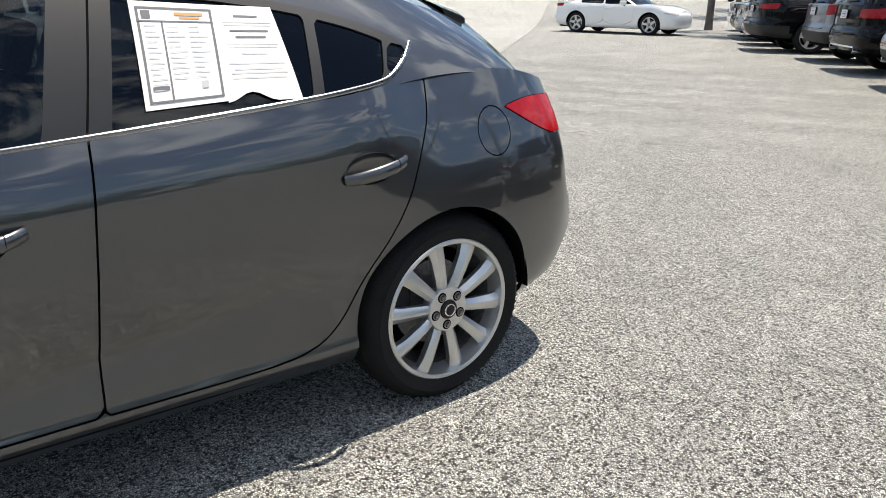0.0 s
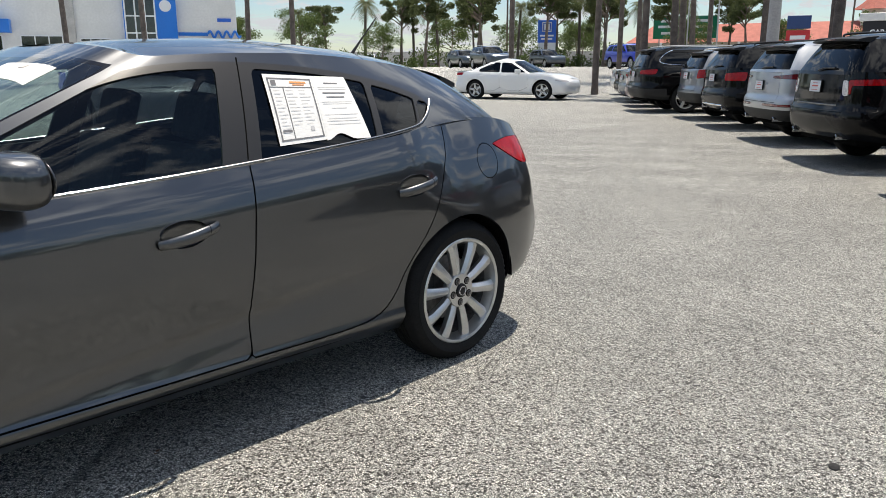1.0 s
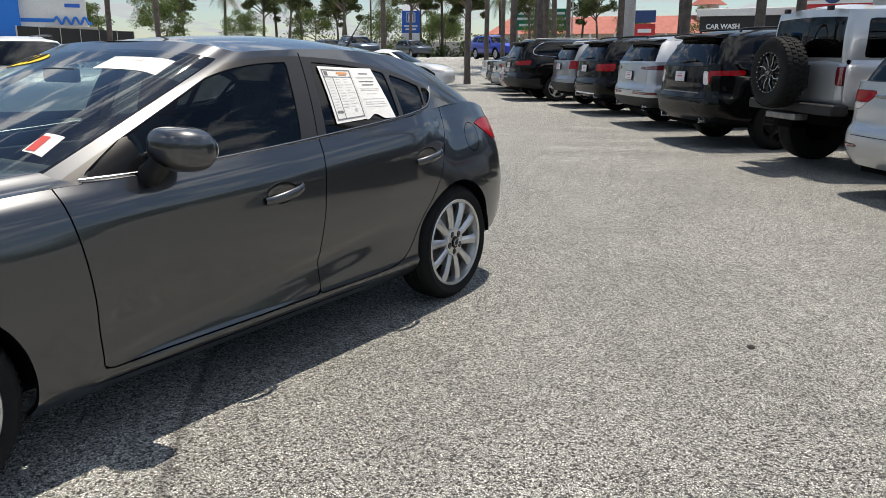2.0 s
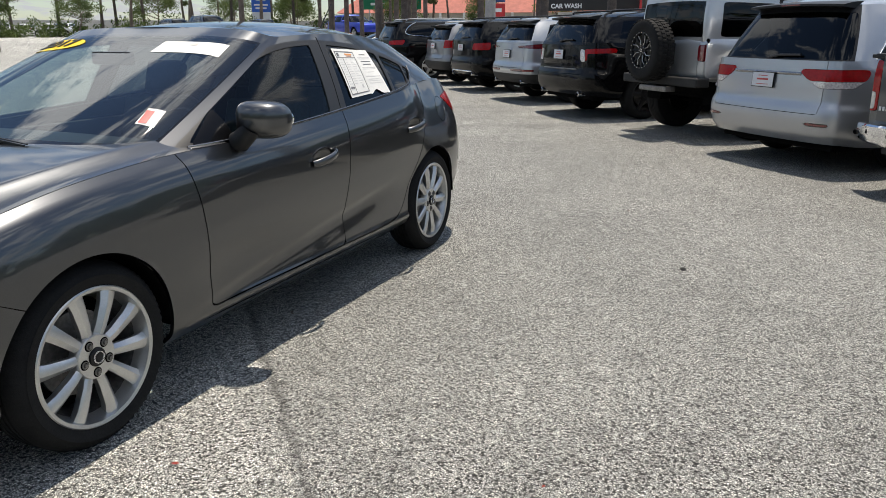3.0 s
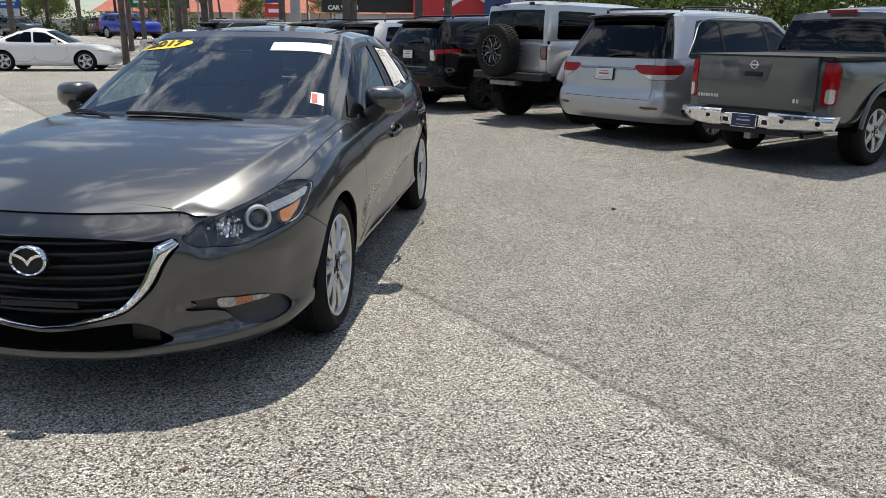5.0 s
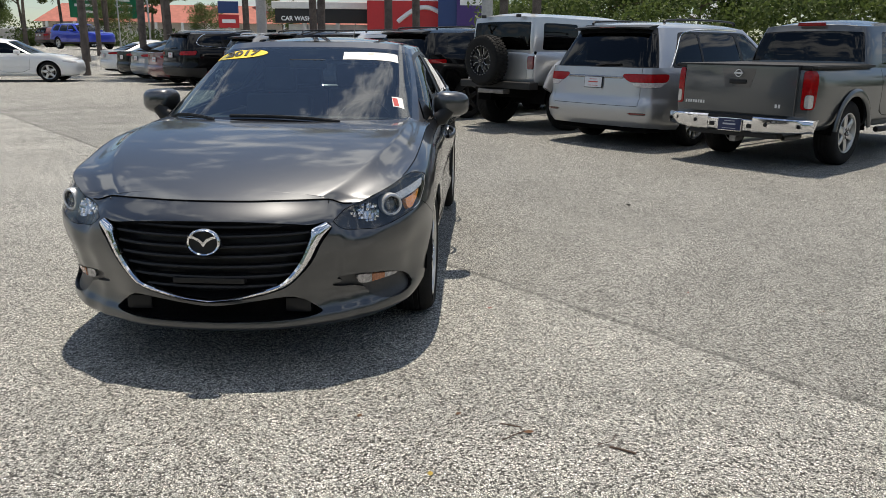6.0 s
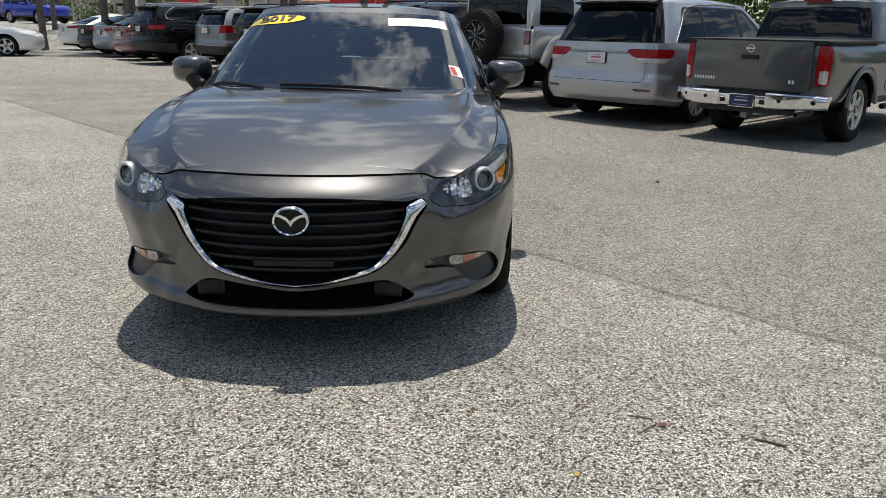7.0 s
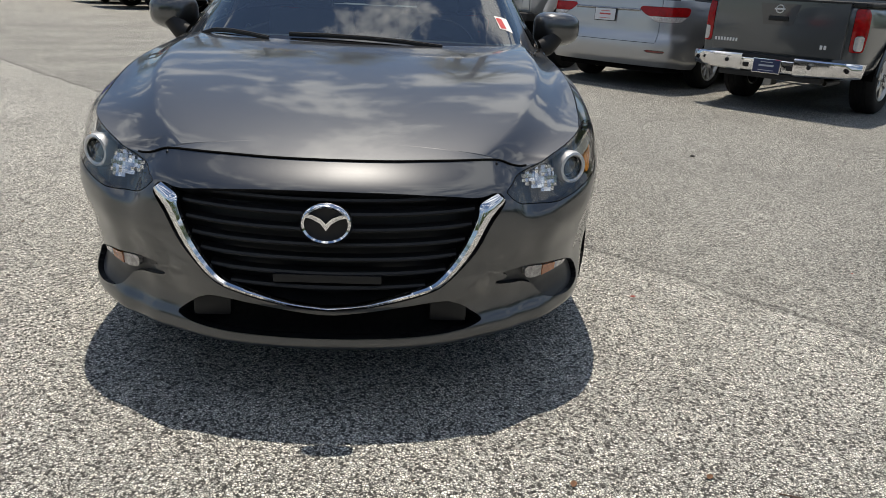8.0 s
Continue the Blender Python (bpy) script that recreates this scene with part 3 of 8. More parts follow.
bm = bmesh.new()
STEPS = 110
axis = [math.copysign(abs(k / STEPS) ** 2.3, k) * 900 for k in range(-STEPS, STEPS + 1)]
rows = [[bm.verts.new((x, y, gz(x, y))) for x in axis] for y in axis]
for r0, r1 in zip(rows[:-1], rows[1:]):
    for k in range(2 * STEPS):
        bm.faces.new((r0[k], r0[k + 1], r1[k + 1], r1[k]))
ground = part("ground", bm, asphalt())
tagged(ground, "sun-bleached asphalt of a car lot with pale stones", "ground", kind="structure")


# ---- the grey hatchback ----
def mirrored(poly):
    """A half outline from the middle line, closed over its mirror image."""
    p = [tuple(q) for q in poly]
    return p + [(-x, z) for x, z in reversed(p) if abs(x) > 1e-6]


def both_sides(name, surf, mat, car, label="", edge=0.012):
    a = part(name, surf.rim(edge) if edge else surf, mat, car, label)
    b = part(name, (surf.rim(edge) if edge else surf).mirror(), mat, car, label)
    return a, b


def whole(surf):
    return surf.plus(surf.mirror())


def ray_on(tree, origin, way):
    hit, nrm, _, _ = tree.ray_cast(Vector(origin), Vector(way))
    return hit, nrm


def tree_of(*surfs):
    from mathutils.bvhtree import BVHTree

    v, f = [], []
    for s in surfs:
        k = len(v)
        v += [tuple(p[:3]) for p in s.v]
        f += [tuple(i + k for i in q) for q in s.f]
    return BVHTree.FromPolygons(v, f)


def ribbon_on(tree, path, way, lift, half, thick, origin):
    """A strip laid on a sheet along a path of points seen along a direction."""
    pts = []
    for q in path:
        hit, nrm = ray_on(tree, origin(q), way)
        if hit is not None:
            pts.append(hit - Vector(way) * lift)
    return tube_bm(pts, half, 8, flat=thick, up=way)


def resample(poly, step, closed=False):
    p = [np.array(q, float) for q in poly] + ([np.array(poly[0], float)] if closed else [])
    out = []
    for a, b in zip(p[:-1], p[1:]):
        n = max(1, int(np.linalg.norm(b - a) / step))
        out += [a + (b - a) * k / n for k in range(n)]
    return out + [p[-1]]


FOLD = (0.455, 0.125)


def hatchback(m):
    car = holder("hatchback_car", m, "dark grey metallic hatchback with papers in its windows", "car")
    flank = [(0, 0.085), (0.05, 0.045), (0.105, 0.022), (0.13, 0.03), (0.3, 0.036), (0.5, 0.010), (0.62, 0.0), (0.8, 0.003), (0.9, 0.018), (1, 0.052)]
    wing = [(0, 0.08), (0.08, 0.03), (0.3, 0.012), (0.5, 0.0), (0.7, 0.0), (0.85, 0.015), (0.94, 0.04), (1, 0.085)]
    nose = [(0, 0.075), (0.03, 0.03), (0.06, 0.012), (0.11, 0.016), (0.17, 0.030), (0.23, 0.029), (0.30, 0.016), (0.5, 0.008), (0.7, 0.012), (0.79, 0.022), (0.86, 0.044), (1, 0.138)]
    rake = [(0, 0.07), (0.03, 0.040), (0.06, 0.028), (0.11, 0.030), (0.18, 0.046), (0.25, 0.052), (0.45, 0.036), (0.68, 0.012), (0.76, 0.014), (0.86, 0.036), (1, 0.110)]
    corner = [(0, 0.06), (0.03, 0.040), (0.06, 0.030), (0.11, 0.032), (0.18, 0.048), (0.25, 0.054), (0.45, 0.038), (0.66, 0.012), (0.72, 0.014), (0.80, 0.034), (0.88, 0.052), (1, 0.078)]
    haunch = [(0, 0.10), (0.08, 0.04), (0.25, 0.01), (0.42, 0.0), (0.6, 0.012), (0.8, 0.055), (0.9, 0.09), (1, 0.13)]
    tail = [(0, 0.15), (0.1, 0.06), (0.27, 0.0), (0.40, 0.012), (0.55, 0.09), (0.75, 0.12), (1, 0.17)]
    ring = [
        (0, -2.335, 0.186, 0.742, nose), (0.28, -2.306, 0.187, 0.737, nose), (0.51, -2.214, 0.190, 0.718, rake), (0.605, -2.152, 0.196, 0.713, corner), (0.698, -2.088, 0.204, 0.738, corner),
        (0.820, -1.922, 0.216, 0.788, corner), (0.876, -1.66, 0.220, 0.830, wing), (0.892, -1.35, 0.215, 0.886, wing), (0.888, -0.95, 0.215, 0.918, wing),
        (0.884, -0.5, 0.215, 0.932, flank), (0.884, 0.0, 0.215, 0.957, flank), (0.886, 0.5, 0.215, 0.990, flank), (0.893, 1.0, 0.215, 1.035, flank),
        (0.893, 1.35, 0.22, 1.075, haunch), (0.872, 1.68, 0.24, 1.068, haunch), (0.812, 1.92, 0.27, 1.025, haunch), (0.69, 2.065, 0.29, 1.0, tail),
        (0.42, 2.145, 0.30, 0.985, tail), (0, 2.175, 0.30, 0.98, tail),
    ]
    p, arc, h = skin_of(ring, 14, 64, 4)
    # a fold along the lower doors that rises to the rear wheel
    fold = FOLD[0] + FOLD[1] * p[..., 1] - p[..., 2]
    ease = lambda a: np.clip(a, 0, 1) ** 2 * (3 - 2 * np.clip(a, 0, 1))
    deep = ease(fold / 0.045) * (1 - ease((fold - 0.05) / 0.11)) * ease((p[..., 1] + 1.0) / 0.5) * ease((0.92 - p[..., 1]) / 0.45)
    p[..., 0] -= np.where(p[..., 0] > 0.7, 0.011 * deep, 0)
    # one even curve down the middle of the bonnet
    mid_z = np.poly1d(np.polyfit([-2.3, -2.175, -2.1, -2.0, -1.7, -1.4, -1.1, -0.8], [0.690, 0.743, 0.771, 0.803, 0.880, 0.931, 0.962, 0.978], 4))
    ridge_of = np.poly1d(np.polyfit([-2.15, -2.1, -2.0, -1.85, -1.7, -1.4, -1.1, -0.8], [0.41, 0.445, 0.505, 0.575, 0.632, 0.680, 0.700, 0.695], 4))
    crown_of = lambda y: 0.012 + 0.013 * (1 - ease((y + 2.22) / 0.55))
    # the nose meets the bonnet along one line
    tx, ty, tz = p[:, -1].T
    want = mid_z(ty) - crown_of(ty) * (tx / ridge_of(ty)) ** 2
    move = (want - tz) * (1 - ease((tx - ridge_of(ty)) / 0.11)) * (ty < -1.7)
    soft = np.hanning(13)[1:-1]
    move = np.convolve(np.pad(move, 5, mode="edge"), soft / soft.sum(), mode="valid")
    p[..., 2] += move[:, None] * h**3
    skin = Surf.grid(p, arc, h)
    top = p[:, -1]
    side_i = np.where((p[:, 40, 1] > -1.5) & (p[:, 40, 1] < 1.7))[0]

    def arc_at(y):
        return float(np.interp(y, p[side_i, 40, 1], arc[side_i]))

    # -- bonnet and the sheet between nose and screen
    deck = top[top[:, 1] < -0.72]
    deck = deck[: int(np.argmax(deck[:, 1])) + 1]
    cp, cu, ct = cap_of(deck, mid_z, 96, 2.4)
    # a crease from the badge panel back to the screen pillar, the sheet falling away outside it
    edge_x, x = cp[:, :1, 0], cp[..., 0]
    ridge_x = ridge_of(cp[:, :1, 1])
    zm, ze = mid_z(cp[:, :1, 1]), cp[:, :1, 2]
    crown = crown_of(cp[:, :1, 1])
    main = zm - crown * (x / ridge_x) ** 2
    reach = np.maximum(edge_x - ridge_x, 0.04)
    rise = np.clip((zm - crown - ze) / reach, 0.02, 1.0)
    t = np.clip((edge_x - x) / reach, 0, 1)
    apart = np.clip((edge_x - ridge_x) / 0.06, 0, 1)
    flanked = ze + rise * (edge_x - x) - 0.010 * np.sin(math.pi * t) * apart + 0.2 * (1 - apart)
    made = -np.log(np.exp(-420 * (main - ze)) + np.exp(-420 * (flanked - ze))) / 420 + ze
    cp[..., 2] = made + (ze - made[:, :1]) * np.exp(-(edge_x - x) / 0.05)
    sheet = Surf.grid(cp, cu, ct)
    ring_xy = mirrored([(0, deck[0, 1])] + [(q[0], q[1]) for q in deck] + [(0, deck[-1, 1])])
    seam_gap = inside(np.array(ring_xy), 0, 1)
    sheet, _ = sheet.split(lambda v: seam_gap(v) + np.where((np.abs(v[:, 0]) > 0.54) & (v[:, 1] < -1.86), 0.0, 0.005))
    bonnet, cowl = sheet.split(lambda v: v[:, 1] - (-1.14 + 0.34 * (v[:, 0] / 0.7) ** 2))
    part("bonnet", whole(bonnet).rim(0.02), GRAY_PAINT, car)
    lip = [q for q in deck if q[1] < -1.98 and q[0] < 0.565]
    lip = [Vector((-q[0], q[1] - 0.001, q[2] + 0.001)) for q in lip[::-1]] + [Vector((q[0], q[1] - 0.001, q[2] + 0.001)) for q in lip[1:]]
    part("bonnet_gap", tube_bm(lip, 0.0032, 6), DARK, car, "dark gap before the bonnet")
    part("cowl", whole(cowl).offset(-0.02), BLACK, car, "black plastic cowl under the windscreen")

    # -- windows and pillars
    house = [
        (0, -1.20, 0.915, 0, -0.03, 1.385), (0.33, -1.18, 0.912, 0.315, -0.024, 1.382), (0.60, -1.095, 0.905, 0.542, -0.004, 1.367), (0.738, -0.90, 0.90, 0.608, 0.09, 1.341),
        (0.812, -0.62, 0.915, 0.622, 0.22, 1.345), (0.828, -0.1, 0.94, 0.628, 0.45, 1.352), (0.83, 0.45, 0.978, 0.622, 0.72, 1.35), (0.828, 0.95, 1.02, 0.598, 1.02, 1.33),
        (0.785, 1.35, 1.066, 0.572, 1.30, 1.295), (0.735, 1.66, 1.055, 0.525, 1.52, 1.25), (0.655, 1.85, 1.01, 0.455, 1.66, 1.222), (0.48, 1.965, 0.985, 0.34, 1.75, 1.235),
        (0, 2.03, 0.975, 0, 1.80, 1.262),
    ]
    gp, gu, gh = house_of(house, 12, 34, 0.016)
    green = Surf.grid(gp, gu, gh)
    roof_mid = curve1([(-0.1, 1.365), (0.0, 1.384), (0.3, 1.412), (0.62, 1.42), (1.0, 1.398), (1.4, 1.348), (1.72, 1.288), (1.82, 1.255)])
    rp, ru, rt = cap_of(gp[:, -1], roof_mid, 20, 2.2)
    roof = Surf.grid(rp, ru, rt)
    part("roof", whole(roof).rim(0.01), GRAY_PAINT, car)

    def flank_only(fn, lo=3.12, hi=11.0):
        return lambda v: np.where((v[:, 3] > lo) & (v[:, 3] < hi), fn(v), np.abs(fn(v)) + 0.5)

    light = outline([(-0.80, 0.925), (-0.62, 1.035), (-0.42, 1.135), (-0.25, 1.215), (-0.05, 1.285), (0.15, 1.318), (0.4, 1.323), (0.67, 1.305), (0.9, 1.275), (1.1, 1.233), (1.30, 1.155), (1.17, 1.058), (0.9, 1.00), (0.4, 0.955), (0, 0.92), (-0.4, 0.90)], 2, keep=(0,))
    frame_s, pillars = green.split(flank_only(inside(light, 1, 2)))
    # windscreen and rear window
    screen, pillars = pillars.split(lambda v: np.maximum(v[:, 3] - 2.80, v[:, 4] - 0.925))
    glass_s, frit = screen.split(lambda v: np.maximum.reduce([v[:, 3] - 2.74, v[:, 4] - 0.905, 0.13 - v[:, 4]]))
    back, pillars = pillars.split(lambda v: np.maximum.reduce([10.45 - v[:, 3], v[:, 4] - 0.9, 0.1 - v[:, 4]]))
    seam_s, pillars = pillars.split(lambda v: np.abs(v[:, 3] - 9.45) - 0.022)
    both_sides("hatch_seam", seam_s.offset(-0.005), DARK, car, "", 0)
    both_sides("pillar", pillars, GRAY_PAINT, car, "", 0.02)
    part("windscreen", whole(glass_s), CLEAR, car, "windscreen glass with papers behind it")
    part("windscreen_border", whole(frit), material("black_glass_border", (0.008, 0.008, 0.009), 0.08, 0, 0.6), car)
    part("rear_window", whole(back), PRIVACY, car)
    # panes in the side frames
    panes = {
        "front": outline([(-0.72, 0.945), (-0.58, 1.03), (-0.40, 1.122), (-0.23, 1.20), (-0.05, 1.263), (0.14, 1.293), (0.315, 1.298), (0.225, 0.96), (-0.06, 0.93), (-0.4, 0.91)], 2, keep=(0, 6, 7)),
        "rear": outline([(0.455, 1.297), (0.67, 1.282), (0.87, 1.256), (0.955, 1.24), (0.905, 1.02), (0.6, 0.99), (0.375, 0.965)], 1, keep=(0, 3, 4, 6)),
        "quarter": outline([(0.985, 1.232), (1.09, 1.207), (1.192, 1.170), (1.147, 1.066), (1.05, 1.038), (0.938, 1.018)], 1, keep=(0, 2, 3, 5)),
        "corner": outline([(1.205, 1.166), (1.286, 1.146), (1.225, 1.092), (1.160, 1.071)], 1, keep=(0, 1, 3)),
    }
    rest = frame_s
    for name, poly in panes.items():
        pane, rest = rest.split(inside(poly, 1, 2))
        both_sides("side_window", pane.offset(-0.004), TINT if name == "front" else PRIVACY, car, "", 0)
    both_sides("window_frame", rest.offset(0.001), material("satin_dark_pillar", (0.022, 0.022, 0.023), 0.38, spec=0.4, bump=0.03, bump_scale=300), car, "satin black window frame", 0.012)

    pillar_tree = tree_of(green)
    for sx in (1, -1):
        pts = []
        for z in np.linspace(0.965, 1.335, 14):
            hit, _ = ray_on(pillar_tree, (3, 0.325 + (z - 0.98) * 0.25, z), (-1, 0, 0))
            if hit is not None:
                pts.append(Vector((sx * (hit.x + 0.0005), hit.y, hit.z)))
        part("door_seam", tube_bm(pts, 0.0032, 6, flat=0.6, up=(1, 0, 0)), DARK, car)

    # -- flank, nose and tail panels
    arch_r, arch_z = 0.352, 0.318
    for ay in (-1.35, 1.35):
        _, skin = skin.split(circle_cut(ay, arch_z, arch_r))
    whole_tree = tree_of(skin, green)
    f_door = outline([(-0.865, 1.3), (-0.855, 0.95), (-0.825, 0.80), (-0.79, 0.6), (-0.772, 0.36), (-0.768, 0.31), (-0.755, 0.299), (-0.70, 0.298), (0.275, 0.30), (0.29, 0.62), (0.325, 0.98), (0.36, 1.3)], 2, keep=(0, 8, 11))
    r_door = outline([(0.275, 0.30), (0.80, 0.297), (0.93, 0.35), (1.03, 0.50), (1.16, 0.69), (1.235, 0.86), (1.30, 0.99), (1.33, 1.3), (0.36, 1.3), (0.325, 0.98), (0.29, 0.62)], 2, keep=(0, 7, 8))
    g = 0.0028
    rest = skin
    flanks = lambda fn: (lambda v: np.where(v[:, 0] > 0.5, fn(v), np.abs(fn(v)) + 1))
    grille_o = outline(mirrored([(0, 0.322), (0.10, 0.335), (0.19, 0.354), (0.27, 0.375), (0.325, 0.395), (0.39, 0.456), (0.424, 0.50), (0.456, 0.57), (0.482, 0.606), (0.500, 0.634), (0.474, 0.660), (0.43, 0.647), (0.39, 0.648), (0.34, 0.655), (0.18, 0.666), (0, 0.668)]), 1)
    grille_in = outline(mirrored([(0, 0.350), (0.188, 0.380), (0.289, 0.408), (0.313, 0.419), (0.376, 0.507), (0.415, 0.604), (0.404, 0.630), (0.34, 0.651), (0.18, 0.662), (0, 0.664)]), 1)
    intake_o = outline(mirrored([(0, 0.310), (0.09, 0.319), (0.23, 0.343), (0.30, 0.352), (0.355, 0.346), (0.452, 0.268), (0.43, 0.256), (0.38, 0.249), (0.27, 0.246), (0, 0.243)]), 1, keep=(5, 14))
    fog_o = outline([(0.490, 0.408), (0.575, 0.410), (0.66, 0.404), (0.735, 0.386), (0.778, 0.352), (0.804, 0.296), (0.775, 0.276), (0.735, 0.270), (0.665, 0.284), (0.628, 0.318), (0.600, 0.352), (0.487, 0.368), (0.487, 0.377), (0.535, 0.388)], 1, keep=(0, 11, 12))
    front = lambda fn: (lambda v: np.where(v[:, 1] < -1.6, fn(v), np.abs(fn(v)) + 1))
    hole, rest = rest.split(front(inside(grille_o, 0, 2)))
    low, rest = rest.split(front(inside(intake_o, 0, 2)))
    fog, rest = rest.split(front(inside(fog_o, 0, 2)))
    lamp_o = outline([(0.535, 0.655), (0.640, 0.703), (0.72, 0.724), (0.818, 0.750), (0.91, 0.773), (0.997, 0.789), (1.08, 0.796), (1.149, 0.796), (1.228, 0.778), (1.16, 0.722), (1.075, 0.669), (1.02, 0.655), (0.957, 0.650), (0.88, 0.634), (0.794, 0.616), (0.72, 0.606), (0.606, 0.612), (0.56, 0.630)], 1, keep=(0, 8))
    lamp, rest = rest.split(inside(lamp_o, 3, 2))
    _, rest = rest.split(inside(lamp_o, 3, 2, 0.0025))
    ua, ub = arc_at(1.615), float(arc[-1])
    tail_o = outline([(ua, 0.955), (ua + 0.13, 0.976), (ua + 0.30, 0.970), (ua + 0.66, 0.945), (ua + 0.66, 0.88), (ua + 0.29, 0.835), (ua + 0.17, 0.868)], 2, keep=(0,))
    tail_l, rest = rest.split(inside(tail_o, 3, 2))
    _, rest = rest.split(inside(tail_o, 3, 2, 0.0025))
    d1, rest = rest.split(flanks(inside(f_door, 1, 2, -g)))
    d2, rest = rest.split(flanks(inside(r_door, 1, 2, -g)))
    _, rest = rest.split(flanks(inside(f_door, 1, 2, g)))
    _, rest = rest.split(flanks(inside(r_door, 1, 2, g)))
    # fuel flap
    fuel = lambda v: np.where(v[:, 0] > 0.5, np.hypot((v[:, 1] - 1.545) / 0.92, v[:, 2] - 0.885) - 0.077, 1.0)
    flap, rest = rest.split(lambda v: fuel(v) + 0.002)
    _, rest = rest.split(lambda v: fuel(v) - 0.002)
    # the bumper ends along a seam from the lamp down to the wheel arch
    bumper_line = lambda v: np.where(v[:, 1] < -1.4, v[:, 2] - 0.584 + 0.52 * (v[:, 1] + 1.633), 1.0)
    nose_s, rest = rest.split(bumper_line)
    _, rest = rest.split(lambda v: bumper_line(v) - 0.0035)
    r_bump, rest = rest.split(lambda v: np.where(v[:, 1] > 1.60, np.maximum(v[:, 2] - (0.70 - 0.35 * np.clip(1.95 - v[:, 1], 0, 1)), 1.62 - v[:, 1]), 1.0))
    sill, rest = rest.split(lambda v: np.where(np.abs(v[:, 1]) < 1.2, v[:, 2] - 0.296, 1.0))
    wing_s, quarter = rest.split(lambda v: v[:, 1] - 0.2)
    part("front_bumper", whole(nose_s).rim(0.016), GRAY_PAINT, car)
    part("rear_bumper", whole(r_bump).rim(0.016), GRAY_PAINT, car)
    both_sides("front_wing", wing_s, GRAY_PAINT, car, "", 0.016)
    both_sides("rear_quarter", quarter, GRAY_PAINT, car, "", 0.016)
    both_sides("sill", sill, GRAY_PAINT, car, "", 0.016)
    CUPS = ((0.06, 0.79), (1.055, 0.835))

    def cup_cut(hy, hz):
        return lambda v: np.where(v[:, 0] > 0.5, np.hypot((v[:, 1] - hy + 0.012) / 0.083, (v[:, 2] - hz + 0.002) / 0.0455) - 1, 1.0)

    _, d1 = d1.split(cup_cut(*CUPS[0]))
    _, d2 = d2.split(cup_cut(*CUPS[1]))
    doors = []
    for name, s in (("front_door", d1), ("rear_door", d2)):
        doors.append(both_sides(name, s, GRAY_PAINT, car, "", 0.016))
    both_sides("fuel_flap", flap, GRAY_PAINT, car, "", 0.01)
    liner, _ = Surf.grid(p, arc, h).split(lambda v: v[:, 2] - 0.99)
    for ay in (-1.35, 1.35):
        _, liner = liner.split(circle_cut(ay, arch_z, arch_r + 0.012))
    for o in (grille_o, intake_o, fog_o):
        _, liner = liner.split(front(inside(o, 0, 2, 0.02)))
    _, liner = liner.split(inside(lamp_o, 3, 2, 0.01))
    for c in CUPS:
        _, liner = liner.split(lambda v, c=c: cup_cut(*c)(v) - 0.1)
    part("inner_body", whole(liner).offset(-0.018), DARK, car)
    arch_liner(car, (-1.35, 1.35), 0.87, arch_r + 0.004, arch_z)
    part("underbody", box_bm(-0.62, 0.62, -1.95, 1.80, 0.215, 0.26, 0.02), DARK, car)

    # -- grille, intake, lamps
    behind = part("grille", whole(hole).offset(-0.075), BLACK, car, "black grille with horizontal bars inside a chrome wing")
    rim_g = whole(hole).rim(0.075)
    rim_only = Surf(rim_g.v, rim_g.n, rim_g.f[len(whole(hole).f):])
    part("grille_surround", rim_only, BLACK, behind)
    full_tree = tree_of(Surf.grid(p, arc, h), Surf.grid(p, arc, h).mirror())
    front_o = lambda q: (q[0], -4.0, q[1])
    gl = np.array(grille_in)
    for z in (0.405, 0.447, 0.489, 0.531, 0.573, 0.615, 0.65):
        xs = []
        for a, b in zip(gl, np.roll(gl, -1, 0)):
            if (a[1] - z) * (b[1] - z) < 0:
                xs.append(a[0] + (z - a[1]) / (b[1] - a[1]) * (b[0] - a[0]))
        w = max(xs) - 0.004
        bm = bmesh.new()
        rows = []
        for k in range(25):
            x = -w + 2 * w * k / 24
            hit, _ = ray_on(full_tree, (x, -4, z), (0, 1, 0))
            y, zz = hit.y + 0.022, z - 0.010 * (1 - (x / 0.45) ** 2)
            rows.append([bm.verts.new(c) for c in ((x, y + 0.03, zz + 0.009), (x, y, zz + 0.006), (x, y - 0.004, zz), (x, y, zz - 0.006), (x, y + 0.03, zz - 0.005))])
        for a, b in zip(rows[:-1], rows[1:]):
            for j in range(4):
                bm.faces.new((a[j], a[j + 1], b[j + 1], b[j]))
        part("grille_bar", bm, BLACK, behind)
    part("plate_mount", box_bm(-0.15, 0.15, -2.312, -2.28, 0.412, 0.436, 0.005), BLACK, behind)
    low_b = part("lower_intake", whole(low).offset(-0.07), DARK, car, "black lower air intake")
    rl = whole(low).rim(0.07)
    part("intake_surround", Surf(rl.v, rl.n, rl.f[len(whole(low).f):]), BLACK, low_b)
    for sx in (1, -1):
        part("intake_block", box_bm(sx * 0.345 - 0.055, sx * 0.345 + 0.055, -2.215, -2.15, 0.262, 0.325, 0.012), BLACK, low_b)
    # the chrome wing: a ridged band along the lower edge of the grille that widens up to the lamps
    inner = [(0, 0.342), (0.10, 0.355), (0.188, 0.377), (0.250, 0.394), (0.298, 0.414), (0.345, 0.462), (0.378, 0.512), (0.400, 0.560), (0.414, 0.602), (0.416, 0.630), (0.440, 0.644), (0.470, 0.656)]
